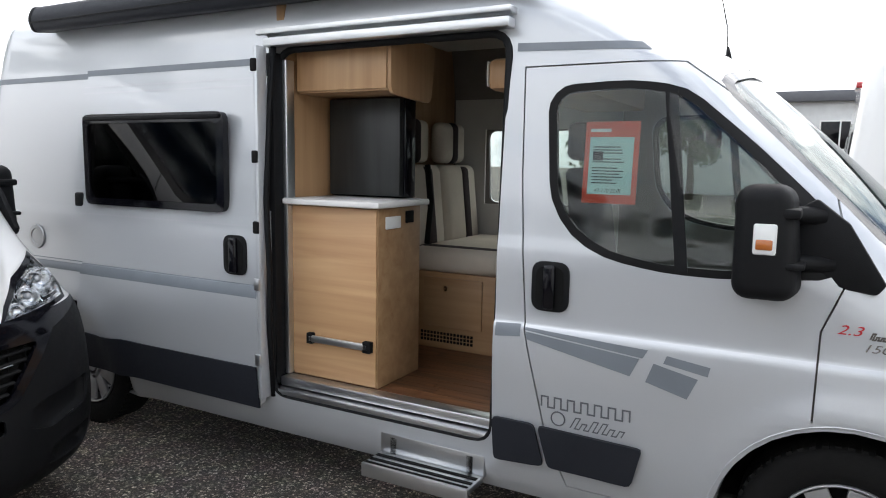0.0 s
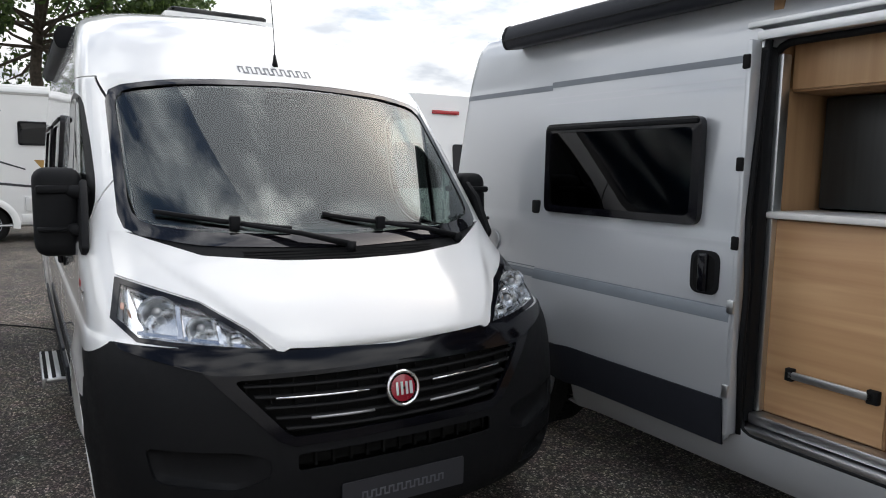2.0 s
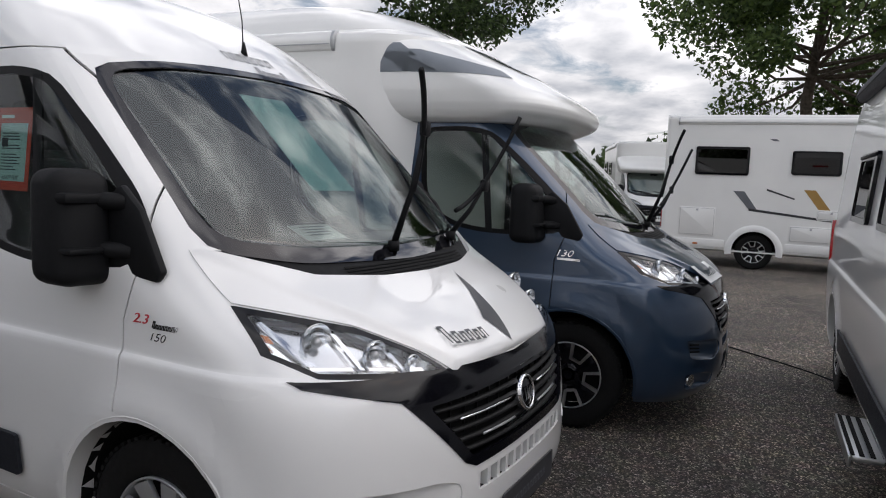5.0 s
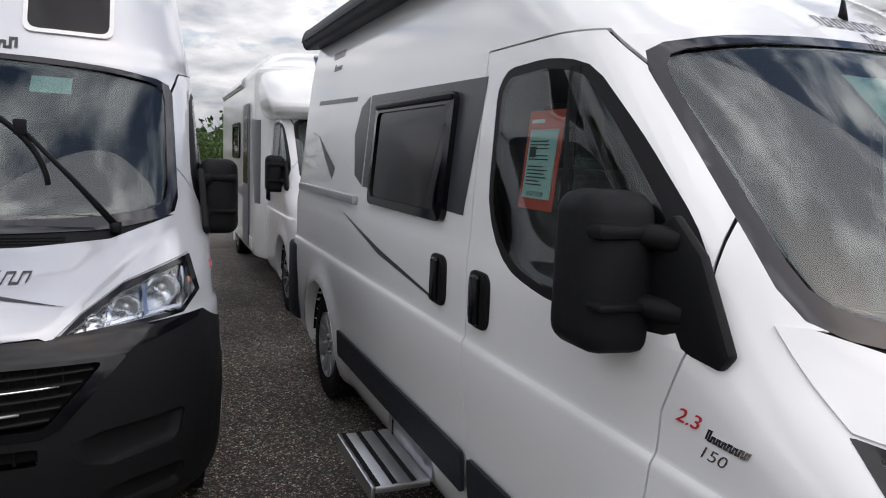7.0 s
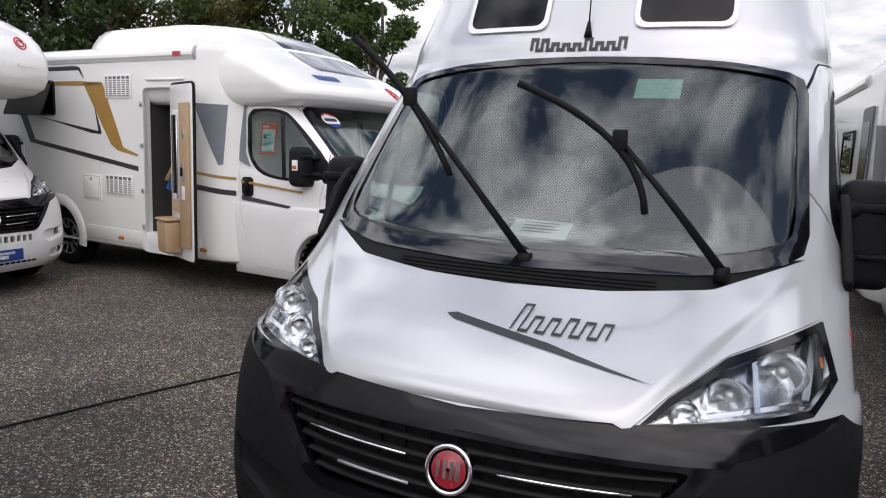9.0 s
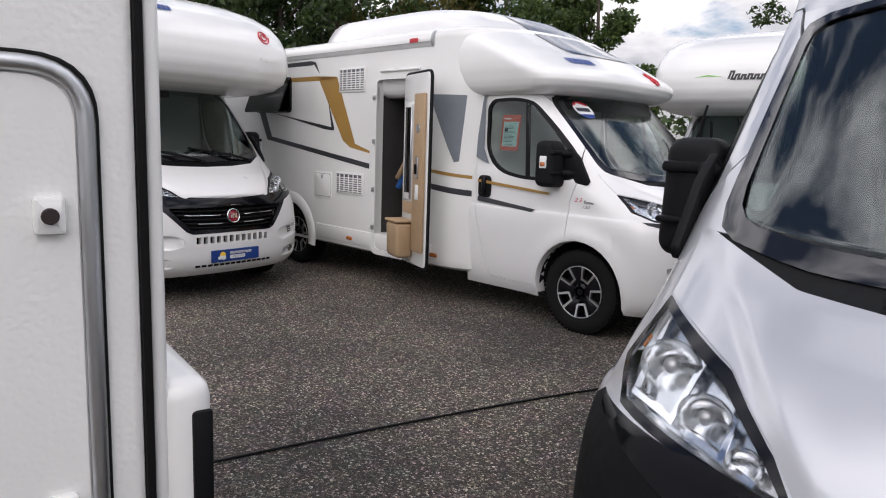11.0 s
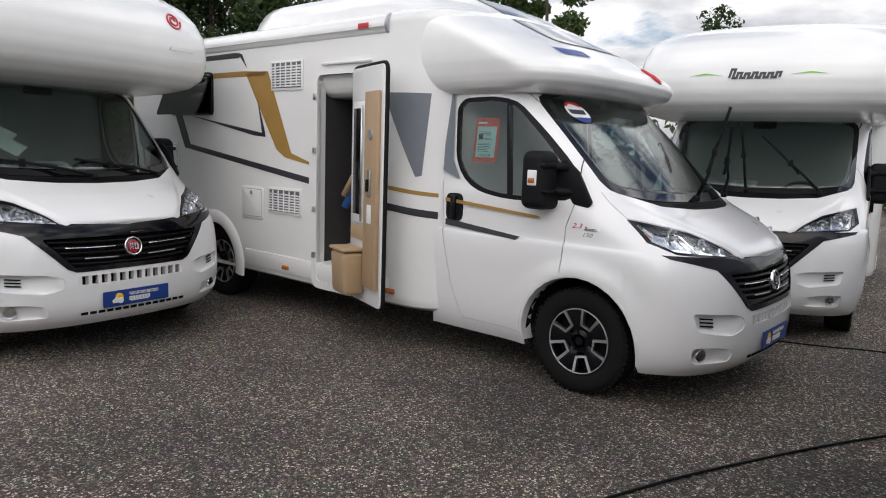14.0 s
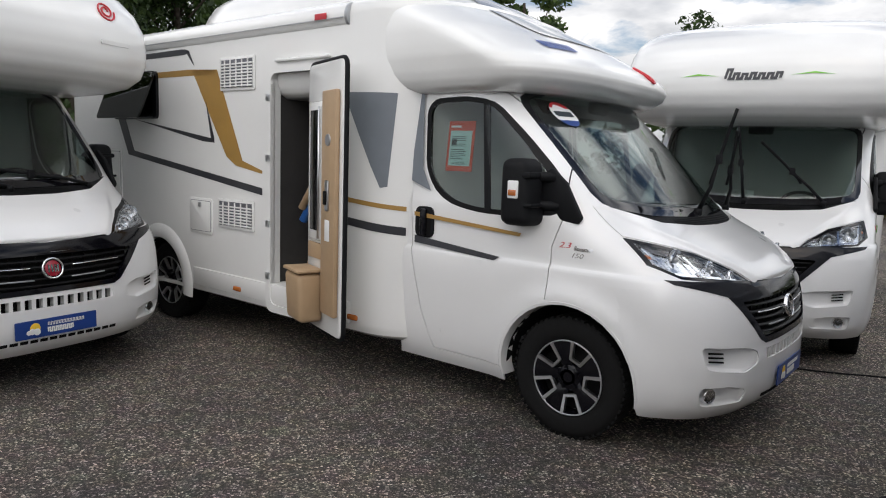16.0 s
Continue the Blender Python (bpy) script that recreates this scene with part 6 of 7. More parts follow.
def home_with_open_door():
    root = thing("motorhome", HOME_H, "white motorhome with its living-room door open", "motorhome", "parked motorhomes")
    W = (0.0, -4.154)
    cab(root, WHITE, rear=-4.0, wheels=W, bumper="paint", top=2.02, cutoff=-1.30, wipe="low", wheel_style="alloy", plate_col=PLATE_BLUE, sign="54.990 EUR", badge=GLOSS_BLACK, aerial=False, cladding=False, interior=TRIM_GREY)
    opening = rounded(rect(-2.51, -1.98, 0.40, 2.15), 0.07)
    skin, pod = coach(root, W, -5.95, POD_LOW, 2.60, opening)
    o = -1.13
    # door frame and what stands inside
    fr = ccw(opening)
    outer = ccw(rounded(rect(-2.565, -1.92, 0.34, 2.20), 0.09))
    b = bmesh.new()
    rows = [[b.verts.new((u, y, v)) for u, v in poly] for poly, y in ((outer, -1.128), (outer, -1.146), (fr, -1.146), (fr, -1.05))]
    n = len(fr)
    for p, q in zip(rows, rows[1:]):
        for k in range(n):
            b.faces.new((p[k], p[(k + 1) % n], q[(k + 1) % n], q[k]))
    bmesh.ops.recalc_face_normals(b, faces=b.faces[:])
    part("door_frame", b, WHITE_GRP, root, "white door frame")
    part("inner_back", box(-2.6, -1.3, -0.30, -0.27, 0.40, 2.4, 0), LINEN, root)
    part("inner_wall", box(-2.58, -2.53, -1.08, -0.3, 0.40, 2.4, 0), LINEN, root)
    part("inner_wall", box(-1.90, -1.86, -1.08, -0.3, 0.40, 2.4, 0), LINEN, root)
    part("inner_floor", box(-2.6, -1.86, -1.10, -0.3, 0.36, 0.42, 0.004), TRIM_GREY, root)
    part("inner_step", box(-2.53, -1.9, -0.75, -0.3, 0.42, 0.62, 0.01), TRIM_GREY, root)
    part("step_trim", box(-2.53, -1.9, -0.765, -0.75, 0.66, 0.70, 0.004), OAK, root)
    for z in (1.30, 1.52, 1.74, 1.95):
        part("wall_pocket", box(-2.50, -2.05, -0.40, -0.31, z, z + 0.16, 0.03, 2), LINEN, root, "grey cloth wall pocket")
    part("screen_roll", tube([(-2.36, -0.95, 1.05), (-2.08, -0.85, 1.62)], 0.032, 10), BLUE_PLASTIC, root, "blue plastic wrapped pole")
    part("pole_card", tube([(-2.33, -0.99, 1.15), (-2.10, -0.9, 1.60)], 0.028, 6), TAN_PLASTIC, root)
    # the open leaf, swung forward
    leaf = new("door_leaf")
    leaf.parent = root
    leaf.matrix_basis = pose(-2.01, -1.165, 0, 0, 0, -19)
    part("leaf_panel", plate(rounded(rect(0, 0.60, 0.36, 2.17), 0.06), 0.045, lambda u, v, t: Vector((u, t - 0.0225, v)), None, 0.008), WHITE_GRP, leaf)
    ring = [(u, 0, v) for u, v in rounded(rect(-0.004, 0.604, 0.352, 2.178), 0.065, 5)]
    part("leaf_seal", tube(ring + ring[:1], 0.016, 8, caps=False), BLACK_PLASTIC, leaf, "black rubber seal")
    part("leaf_lining", box(0.33, 0.56, -0.06, -0.023, 0.50, 1.98, 0.012), TAN_PLASTIC, leaf, "tan plastic door lining")
    part("leaf_window_frame", box(0.06, 0.31, -0.045, -0.023, 0.98, 1.92, 0.015), WHITE_GRP, leaf)
    part("leaf_window", box(0.11, 0.25, -0.05, -0.044, 1.05, 1.86, 0.006), GLASS_DARK, leaf)
    part("blind_rail", tube([(0.285, -0.06, 1.0), (0.285, -0.06, 1.88)], 0.008, 8), ALU, leaf)
    part("leaf_band", box(0.05, 0.31, -0.04, -0.023, 0.85, 0.96, 0.006), TAN_PLASTIC, leaf)
    bn = box(0.03, 0.31, -0.20, -0.024, 0.42, 0.76, 0.035, 3)
    for v in bn.verts:
        if v.co.y < -0.1:
            v.co.y -= 0.05 * (v.co.z - 0.6)
    bin_ = part("waste_bin", bn, TAN_PLASTIC, leaf, "tan plastic waste bin")
    part("bin_lid", box(0.02, 0.32, -0.215, -0.024, 0.765, 0.79, 0.012), TAN_PLASTIC, bin_)
    part("leaf_latch", box(0.42, 0.48, -0.075, -0.058, 1.20, 1.40, 0.012), ALU, leaf)
    part("latch_grip", box(0.435, 0.465, -0.09, -0.07, 1.24, 1.33, 0.006), DARK, leaf)
    part("leaf_card", box(0.41, 0.49, -0.063, -0.061, 1.0, 1.14, 0.001), PAPER, leaf)
    lk = lathe([(0.04, 0.06), (0.038, 0.068), (0.01, 0.068)], 20)
    bmesh.ops.rotate(lk, cent=(0, 0, 0), matrix=Euler((0, 0, math.pi)).to_matrix(), verts=lk.verts[:])
    bmesh.ops.translate(lk, vec=(0.45, 0, 1.66), verts=lk.verts[:])
    part("leaf_disc", lk, STEEL_TRIM, leaf)
    for z in (0.6, 1.0, 1.5, 1.95):
        part("hinge", box(-2.555, -2.515, -1.158, -1.14, z, z + 0.05, 0.004), ALU, root)
    # side fittings
    vent_grille(root, -3.17, -2.71, 2.04, 2.30, 1.131)
    vent_grille(root, -3.21, -2.72, 0.94, 1.18, 1.131)
    service_flap(root, -3.645, -3.30, 0.86, 1.165, 1.131)
    service_flap(root, -5.55, -4.85, 0.75, 1.55, 1.131, name="garage_door")
    part("door_lamp", box(-2.45, -1.85, -1.16, -1.13, 2.225, 2.25, 0.01), WHITE_GRP, root)
    for x in (-2.95, -1.59, -5.4):
        part("side_marker", box(x - 0.05, x + 0.05, -1.152, -1.13, 0.435, 0.475, 0.012, 3), AMBER, root, "amber side marker")
    pt = lathe([(0.07, 0), (0.066, 0.012), (0.05, 0.016), (0.01, 0.016)], 24)
    bmesh.ops.rotate(pt, cent=(0, 0, 0), matrix=Euler((0, 0, math.pi)).to_matrix(), verts=pt.verts[:])
    bmesh.ops.translate(pt, vec=(-1.547, -1.105, 0.823), verts=pt.verts[:])
    part("power_inlet", pt, WHITE_GRP, root)
    camper_window(root, -1, -4.95, -4.15, 1.83, 2.25, 1.131, lean=False)
    b = plate(rounded(rect(0, 0.8, 0, 0.42), 0.05), 0.02, lambda u, v, t: Vector((-4.95 + u, -1.15 - 0.16 * (1 - v / 0.42) - t, 1.83 + v)))
    part("open_pane", b, GLASS_DARK, root, "smoked pane tilted open")
    awning(root, -1, -5.5, -1.70, 1.08, 2.50, WHITE_GRP)
    part("maker_mark", box(-1.98, -1.86, -1.176, -1.172, 2.475, 2.515, 0.001), RED_LETTER, root)
    # foil stripes
    for poly, m in (([(-3.64, 2.235), (-3.227, 2.215), (-3.30, 2.18), (-5.6, 2.20), (-5.6, 2.24)], GOLD_DECAL), ([(-3.60, 2.23), (-3.227, 2.215), (-2.882, 1.493), (-3.10, 1.52)], GOLD_DECAL), ([(-3.10, 1.52), (-2.882, 1.493), (-2.625, 1.425), (-2.625, 1.400), (-2.974, 1.452)], GOLD_DECAL),
                    ([(-5.6, 2.40), (-3.75, 2.41), (-3.64, 2.385), (-3.70, 2.36), (-5.6, 2.36)], DARK_DECAL), ([(-3.72, 2.41), (-3.64, 2.39), (-3.559, 2.26), (-3.585, 2.28)], DARK_DECAL),
                    ([(-5.0, 2.0), (-4.85, 2.0), (-4.60, 1.53), (-4.72, 1.50)], DARK_DECAL), ([(-4.66, 1.545), (-2.625, 1.29), (-2.625, 1.235), (-4.72, 1.50)], DARK_DECAL), ([(-4.636, 1.838), (-3.275, 1.66), (-3.27, 1.63), (-3.45, 1.64)], DARK_DECAL), ([(-3.40, 1.99), (-3.27, 1.66), (-3.32, 1.65)], DARK_DECAL),
                    ([(-1.86, 1.30), (-1.22, 1.243), (-1.22, 1.213), (-1.86, 1.267)], GOLD_DECAL), ([(-1.86, 1.165), (-1.22, 1.105), (-1.22, 1.05), (-1.86, 1.11)], DARK_DECAL), ([(-1.72, 1.99), (-1.28, 1.975), (-1.33, 1.37), (-1.38, 1.36)], MID_DECAL)):
        b = skin_patch(skin, poly, "y", right, 0.0025)
        if len(b.verts):
            part("foil", b, m, root, "coloured foil stripe")
    at = on_side(-1, 0.0025)
    for poly, m in (([(-1.145, 1.222), (-0.317, 1.155), (-0.33, 1.135), (-1.145, 1.195)], GOLD_DECAL), ([(-1.138, 1.068), (-0.46, 1.0), (-0.50, 0.975), (-1.138, 1.022)], DARK_DECAL), ([(-1.20, 1.98), (-1.14, 1.98), (-1.10, 1.5), (-1.02, 1.36), (-1.19, 1.42)], MID_DECAL)):
        b = bmesh.new()
        plate(poly, 0.001, lambda u, v, t: Vector((u, -(side_face(u, v) + 0.0155 + t), v)), b)
        part("foil", b, m, root, "coloured foil stripe")
    # hood marks, roof pane
    pod_patch(root, pod, rounded([(-0.55, 2.36), (0.5, 2.36), (0.42, 2.80), (-0.42, 2.80)], 0.06), "x", lambda c: c.x > -2.0, SOLAR, "roof_pane", "dark roof window", 0.006)
    fx = lambda y, z: float(np.interp(z, [l[0] for l in POD_LOW], [l[1] for l in POD_LOW])) - 0.5 * (1 - (1 - (abs(y) / 1.1) ** 2.5) ** 0.4)
    part("maker_mark", wordmark(9, 0.30, 0.05, lambda u, v, t: Vector((fx(-0.72 + u, 2.25 + v) + 0.012 + t, -0.72 + u, 2.25 + v)), 0.25, 0, 51), PLATE_BLUE, root, "blue strokes of the maker's mark")
    swirl(root, lambda u, v, t: Vector((fx(0.35 + u, 2.2 + v) + 0.012 + t, 0.35 + u, 2.2 + v)))
    sticker(root, -0.62, 1.86)
    part("sun_strip", plate([(-0.74, 1.86), (0.74, 1.86), (0.72, 1.95), (-0.72, 1.95)], 0.003, lambda u, v, t: Vector((front_face(u, v) - 0.03 + t, u, v))), DARK, root)


home_with_open_door()


def alcove_home(m, label, marks):
    root = thing("motorhome", m, label, "motorhome", "parked motorhomes")
    W = (0.0, -4.0)
    cab(root, WHITE, rear=-4.0, wheels=W, bumper="paint", top=2.02, cutoff=-1.30, wipe=False if marks == "red" else "low", wheel_style="alloy", plate_col=PLATE_BLUE, sign="58.900 EUR" if marks == "red" else None, badge=RED, aerial=False, cladding=False)
    skin, pod = coach(root, W, -5.9, POD_HIGH, 2.92)
    fx = lambda y, z: float(np.interp(z, [l[0] for l in POD_HIGH], [l[1] for l in POD_HIGH])) - 0.34 * (1 - (1 - (abs(y) / 1.14) ** 2.5) ** 0.4)
    if marks == "red":
        swirl(root, lambda u, v, t: Vector((fx(0.72 + u, 2.55 + v) + 0.008 + t, 0.72 + u, 2.55 + v)), 0.075)
        part("maker_mark", wordmark(9, 0.36, 0.055, lambda u, v, t: Vector((fx(-0.6 + u, 2.66 + v) + 0.012 + t, -0.6 + u, 2.66 + v)), 0.25, 0, 61), PLATE_BLUE, root, "blue strokes of the maker's mark")
        for y0 in (-0.95, 0.62):
            part("marker_lamp", plate(rounded(rect(0, 0.26, 0, 0.03), 0.012), 0.012, lambda u, v, t: Vector((fx(y0 + u, 2.30 + v) + 0.0 + t, y0 + u, 2.30 + v))), WHITE_GRP, root)
        camper_window(root, -1, -0.95, -0.35, 2.38, 2.70, 1.142, lean=False)
        for poly, mt in (([(-1.86, 1.30), (-1.22, 1.243), (-1.22, 1.213), (-1.86, 1.267)], GOLD_DECAL), ([(-1.86, 1.165), (-1.22, 1.105), (-1.22, 1.05), (-1.86, 1.11)], DARK_DECAL), ([(-1.72, 1.99), (-1.25, 1.975), (-1.25, 1.37), (-1.60, 1.36)], MID_DECAL)):
            part("foil", skin_patch(skin, poly, "y", right, 0.0025), mt, root, "coloured foil stripe")
        for poly, mt in (([(-1.138, 1.068), (-0.66, 1.02), (-0.70, 0.99), (-1.138, 1.022)], DARK_DECAL), ([(-1.145, 1.222), (-0.8, 1.19), (-0.8, 1.17), (-1.145, 1.195)], GOLD_DECAL)):
            part("foil", plate(poly, 0.001, lambda u, v, t: Vector((u, -(side_face(u, v) + 0.0155 + t), v))), mt, root, "coloured foil stripe")
        sticker(root, -0.52, 1.80)
        for k, (y0, z0) in enumerate(((-0.55, 1.62), (-0.46, 1.57), (-0.53, 1.53), (-0.44, 1.48))):
            q = [(y0 + 0.1 * math.cos(a), z0 + 0.07 * math.sin(a)) for a in (0, math.pi / 2, math.pi, 1.5 * math.pi)]
            part("brochure", plate(q, 0.003, lambda u, v, t: Vector((front_face(u, v) - 0.03 + t + 0.004 * k, u, v))), PAPER, root, "white leaflet behind the windscreen")
        front_paper(root, -0.06, -0.08, 1.34)
    else:
        part("maker_mark", wordmark(7, 0.46, 0.10, lambda u, v, t: Vector((fx(-0.23 + u, 2.31 + v) + 0.006 + t, -0.23 + u, 2.31 + v)), 0.22, 0.25, 71, True), DARK_DECAL, root, "dark strokes of the maker's mark")
        for s in (1, -1):
            q = [(s * 0.28, 2.345), (s * 0.45, 2.37), (s * 0.60, 2.345), (s * 0.45, 2.355)]
            part("green_sweep", plate(q, 0.0012, lambda u, v, t: Vector((fx(u, v) + 0.006 + t, u, v))), GREEN_DECAL, root, "green sweep beside the mark")
        part("foil", plate([(-1.1, 1.08), (-0.1, 1.12), (-0.1, 1.06), (-1.1, 0.98)], 0.001, lambda u, v, t: Vector((u, side_face(u, v) + 0.0155 + t, v))), GREEN_DECAL, root, "green foil stripe")
        front_paper(root, -0.1, -0.08, 1.34)
        part("grey_vent", box(-2.9, -2.5, 1.128, 1.14, 1.9, 2.2, 0.004), GREY_DECAL, root)


alcove_home(HOME_I, "white alcove motorhome with leaflets behind its windscreen", "red")
alcove_home(HOME_J, "white alcove motorhome with green sweeps and raised wipers", "green")


def plain_home(m, label, colour, wipe, extra, group="parked motorhomes"):
    root = thing("motorhome", m, label, "motorhome", group)
    W = (0.0, -4.154)
    cab(root, colour, rear=-4.0, wheels=W, bumper="paint", top=2.02, cutoff=-1.30, wipe=wipe, wheel_style="alloy", plate_col=DARK_DECAL, badge=GLOSS_BLACK, aerial=False, cladding=False, badge_text=False)
    skin, pod = coach(root, W, -5.95, POD_LOW, 3.05 if extra == "far" else 2.60)
    if extra == "blue":
        for poly in ([(-1.55, 2.50), (-1.25, 2.50), (-0.95, 2.30), (-1.45, 2.30)], [(-1.45, 2.46), (-1.1, 2.45), (-0.60, 2.33), (-0.50, 2.27), (-1.2, 2.30)]):
            pod_patch(root, pod, poly, "y", lambda c: c.y < -0.6, MID_DECAL, "hood_foil", "slate foil on the hood")
        pod_patch(root, pod, rounded([(-0.55, 2.36), (0.55, 2.36), (0.45, 2.80), (-0.45, 2.80)], 0.06), "x", lambda c: c.x > -2.0, SOLAR, "roof_pane", "dark roof window", 0.006)
        awning(root, -1, -5.5, -1.75, 1.08, 2.52, WHITE_GRP)
        part("dash_sheet", plate(rect(-0.55, -0.1, 0.985, 1.08), 0.004, on_front(0, 0, 0.05)), PAPER, root, "white sheet lying on the bonnet")
        part("sheet_print", wordmark(7, 0.34, 0.035, on_front(-0.5, 1.02, 0.056), 0.2, 0, 81), PRINT, root)
        at = on_side(-1, 0.003)
        part("power_mark", words("130", 0.06, 0.004, lambda u, v, t: at(-0.12, 1.13)(u * 1.3, v, t), 0.35), CHROME, root, "chrome power lettering")
        part("power_bar", plate(rect(0, 0.15, 0, 0.015), 0.004, at(-0.10, 1.105)), CHROME, root)
        part("sun_strip", plate([(-0.74, 1.84), (0.74, 1.84), (0.72, 1.95), (-0.72, 1.95)], 0.003, lambda u, v, t: Vector((front_face(u, v) - 0.03 + t, u, v))), DARK, root)
    if extra == "grey":
        part("open_door_frame", plate(rounded(rect(-2.5, -1.9, 0.4, 2.2), 0.06), 0.02, lambda u, v, t: Vector((u, -1.131 - t, v))), GREY_DECAL, root)
        part("door_pane", plate(rounded(rect(-2.42, -1.98, 1.2, 2.05), 0.05), 0.025, lambda u, v, t: Vector((u, -1.131 - t, v))), GLOSS_BLACK, root)
        camper_window(root, -1, -3.9, -3.0, 1.5, 2.0, 1.131, lean=False)
        part("foil", skin_patch(skin, [(-1.75, 2.0), (-1.3, 1.98), (-1.3, 1.0), (-1.45, 1.0)], "y", right, 0.0025), GREY_DECAL, root)
        part("foil", skin_patch(skin, [(-5.8, 1.15), (-2.6, 1.10), (-2.6, 1.0), (-5.8, 1.05)], "y", right, 0.0025), GREY_DECAL, root)
        pod_patch(root, pod, rounded([(-0.55, 2.36), (0.55, 2.36), (0.45, 2.80), (-0.45, 2.80)], 0.06), "x", lambda c: c.x > -2.0, SOLAR, "roof_pane", "dark roof window", 0.006)
        awning(root, -1, -5.6, -2.6, 1.08, 2.50, WHITE_GRP)
    if extra == "far":
        camper_window(root, -1, -5.35, -4.35, 1.86, 2.42, 1.131, lean=False)
        camper_window(root, -1, -3.6, -2.75, 1.90, 2.36, 1.131, lean=False)
        service_flap(root, -5.6, -4.9, 0.62, 1.2, 1.131, name="garage_door")
        service_flap(root, -3.55, -2.8, 0.6, 0.92, 1.131)
        service_flap(root, -3.1, -2.6, 1.05, 1.25, 1.131)
        for poly, mt in (([(-5.7, 2.60), (-3.9, 2.58), (-3.7, 2.43), (-3.75, 2.42), (-3.95, 2.54), (-5.7, 2.57)], GREY_DECAL), ([(-4.6, 1.55), (-4.4, 1.55), (-4.15, 1.2), (-4.3, 1.2)], GREY_DECAL), ([(-4.3, 1.22), (-2.4, 1.02), (-2.4, 0.98), (-4.3, 1.17)], DARK_DECAL),
                         ([(-3.35, 1.62), (-3.15, 1.62), (-2.8, 1.15), (-3.0, 1.15)], GOLD_DECAL), ([(-4.0, 1.62), (-3.5, 1.45), (-3.5, 1.42), (-4.0, 1.58)], DARK_DECAL)):
            part("foil", skin_patch(skin, poly, "y", right, 0.0025), mt, root, "coloured foil stripe")
        awning(root, -1, -5.7, -1.8, 1.08, 2.92, WHITE_GRP)
        part("side_marker", box(-5.3, -5.2, -1.152, -1.13, 0.44, 0.48, 0.012), AMBER, root)
    return root


plain_home(HOME_C, "motorhome with a dark blue cab and white living box", BLUE, "mid", "blue")
plain_home(HOME_F, "white motorhome with grey foil and an open door", WHITE, False, "grey")
FAR_HOME = plain_home(pose(-13.7, 11.5, 0, 0, 0, 62), "white motorhome with grey and ochre foil across the yard", WHITE, False, "far", "motorhomes across the yard")
for m in (pose(-23.5, 8.6, 0, 0, 0, -12), pose(-23.9, 4.6, 0, 0, 0, -10), pose(-24.2, 0.8, 0, 0, 0, -8), pose(-13.5, -2.4, 0, 0, 0, 60)):
    copy_thing(FAR_HOME, m)["label"] = "white motorhome standing in the far row"
VANS = [o for o in scene.objects if o.name.startswith("camper_van") and o.parent is None]
WHITE_VAN = next(o for o in VANS if o["label"].startswith("white panel"))
for m in (pose(7.86, 3.66, 0, 0, 0, -28.6), pose(-9.4, 10.5, 0, 0, 0, 151)):
    copy_thing(WHITE_VAN, m)["label"] = "white panel van camper parked behind the first row"


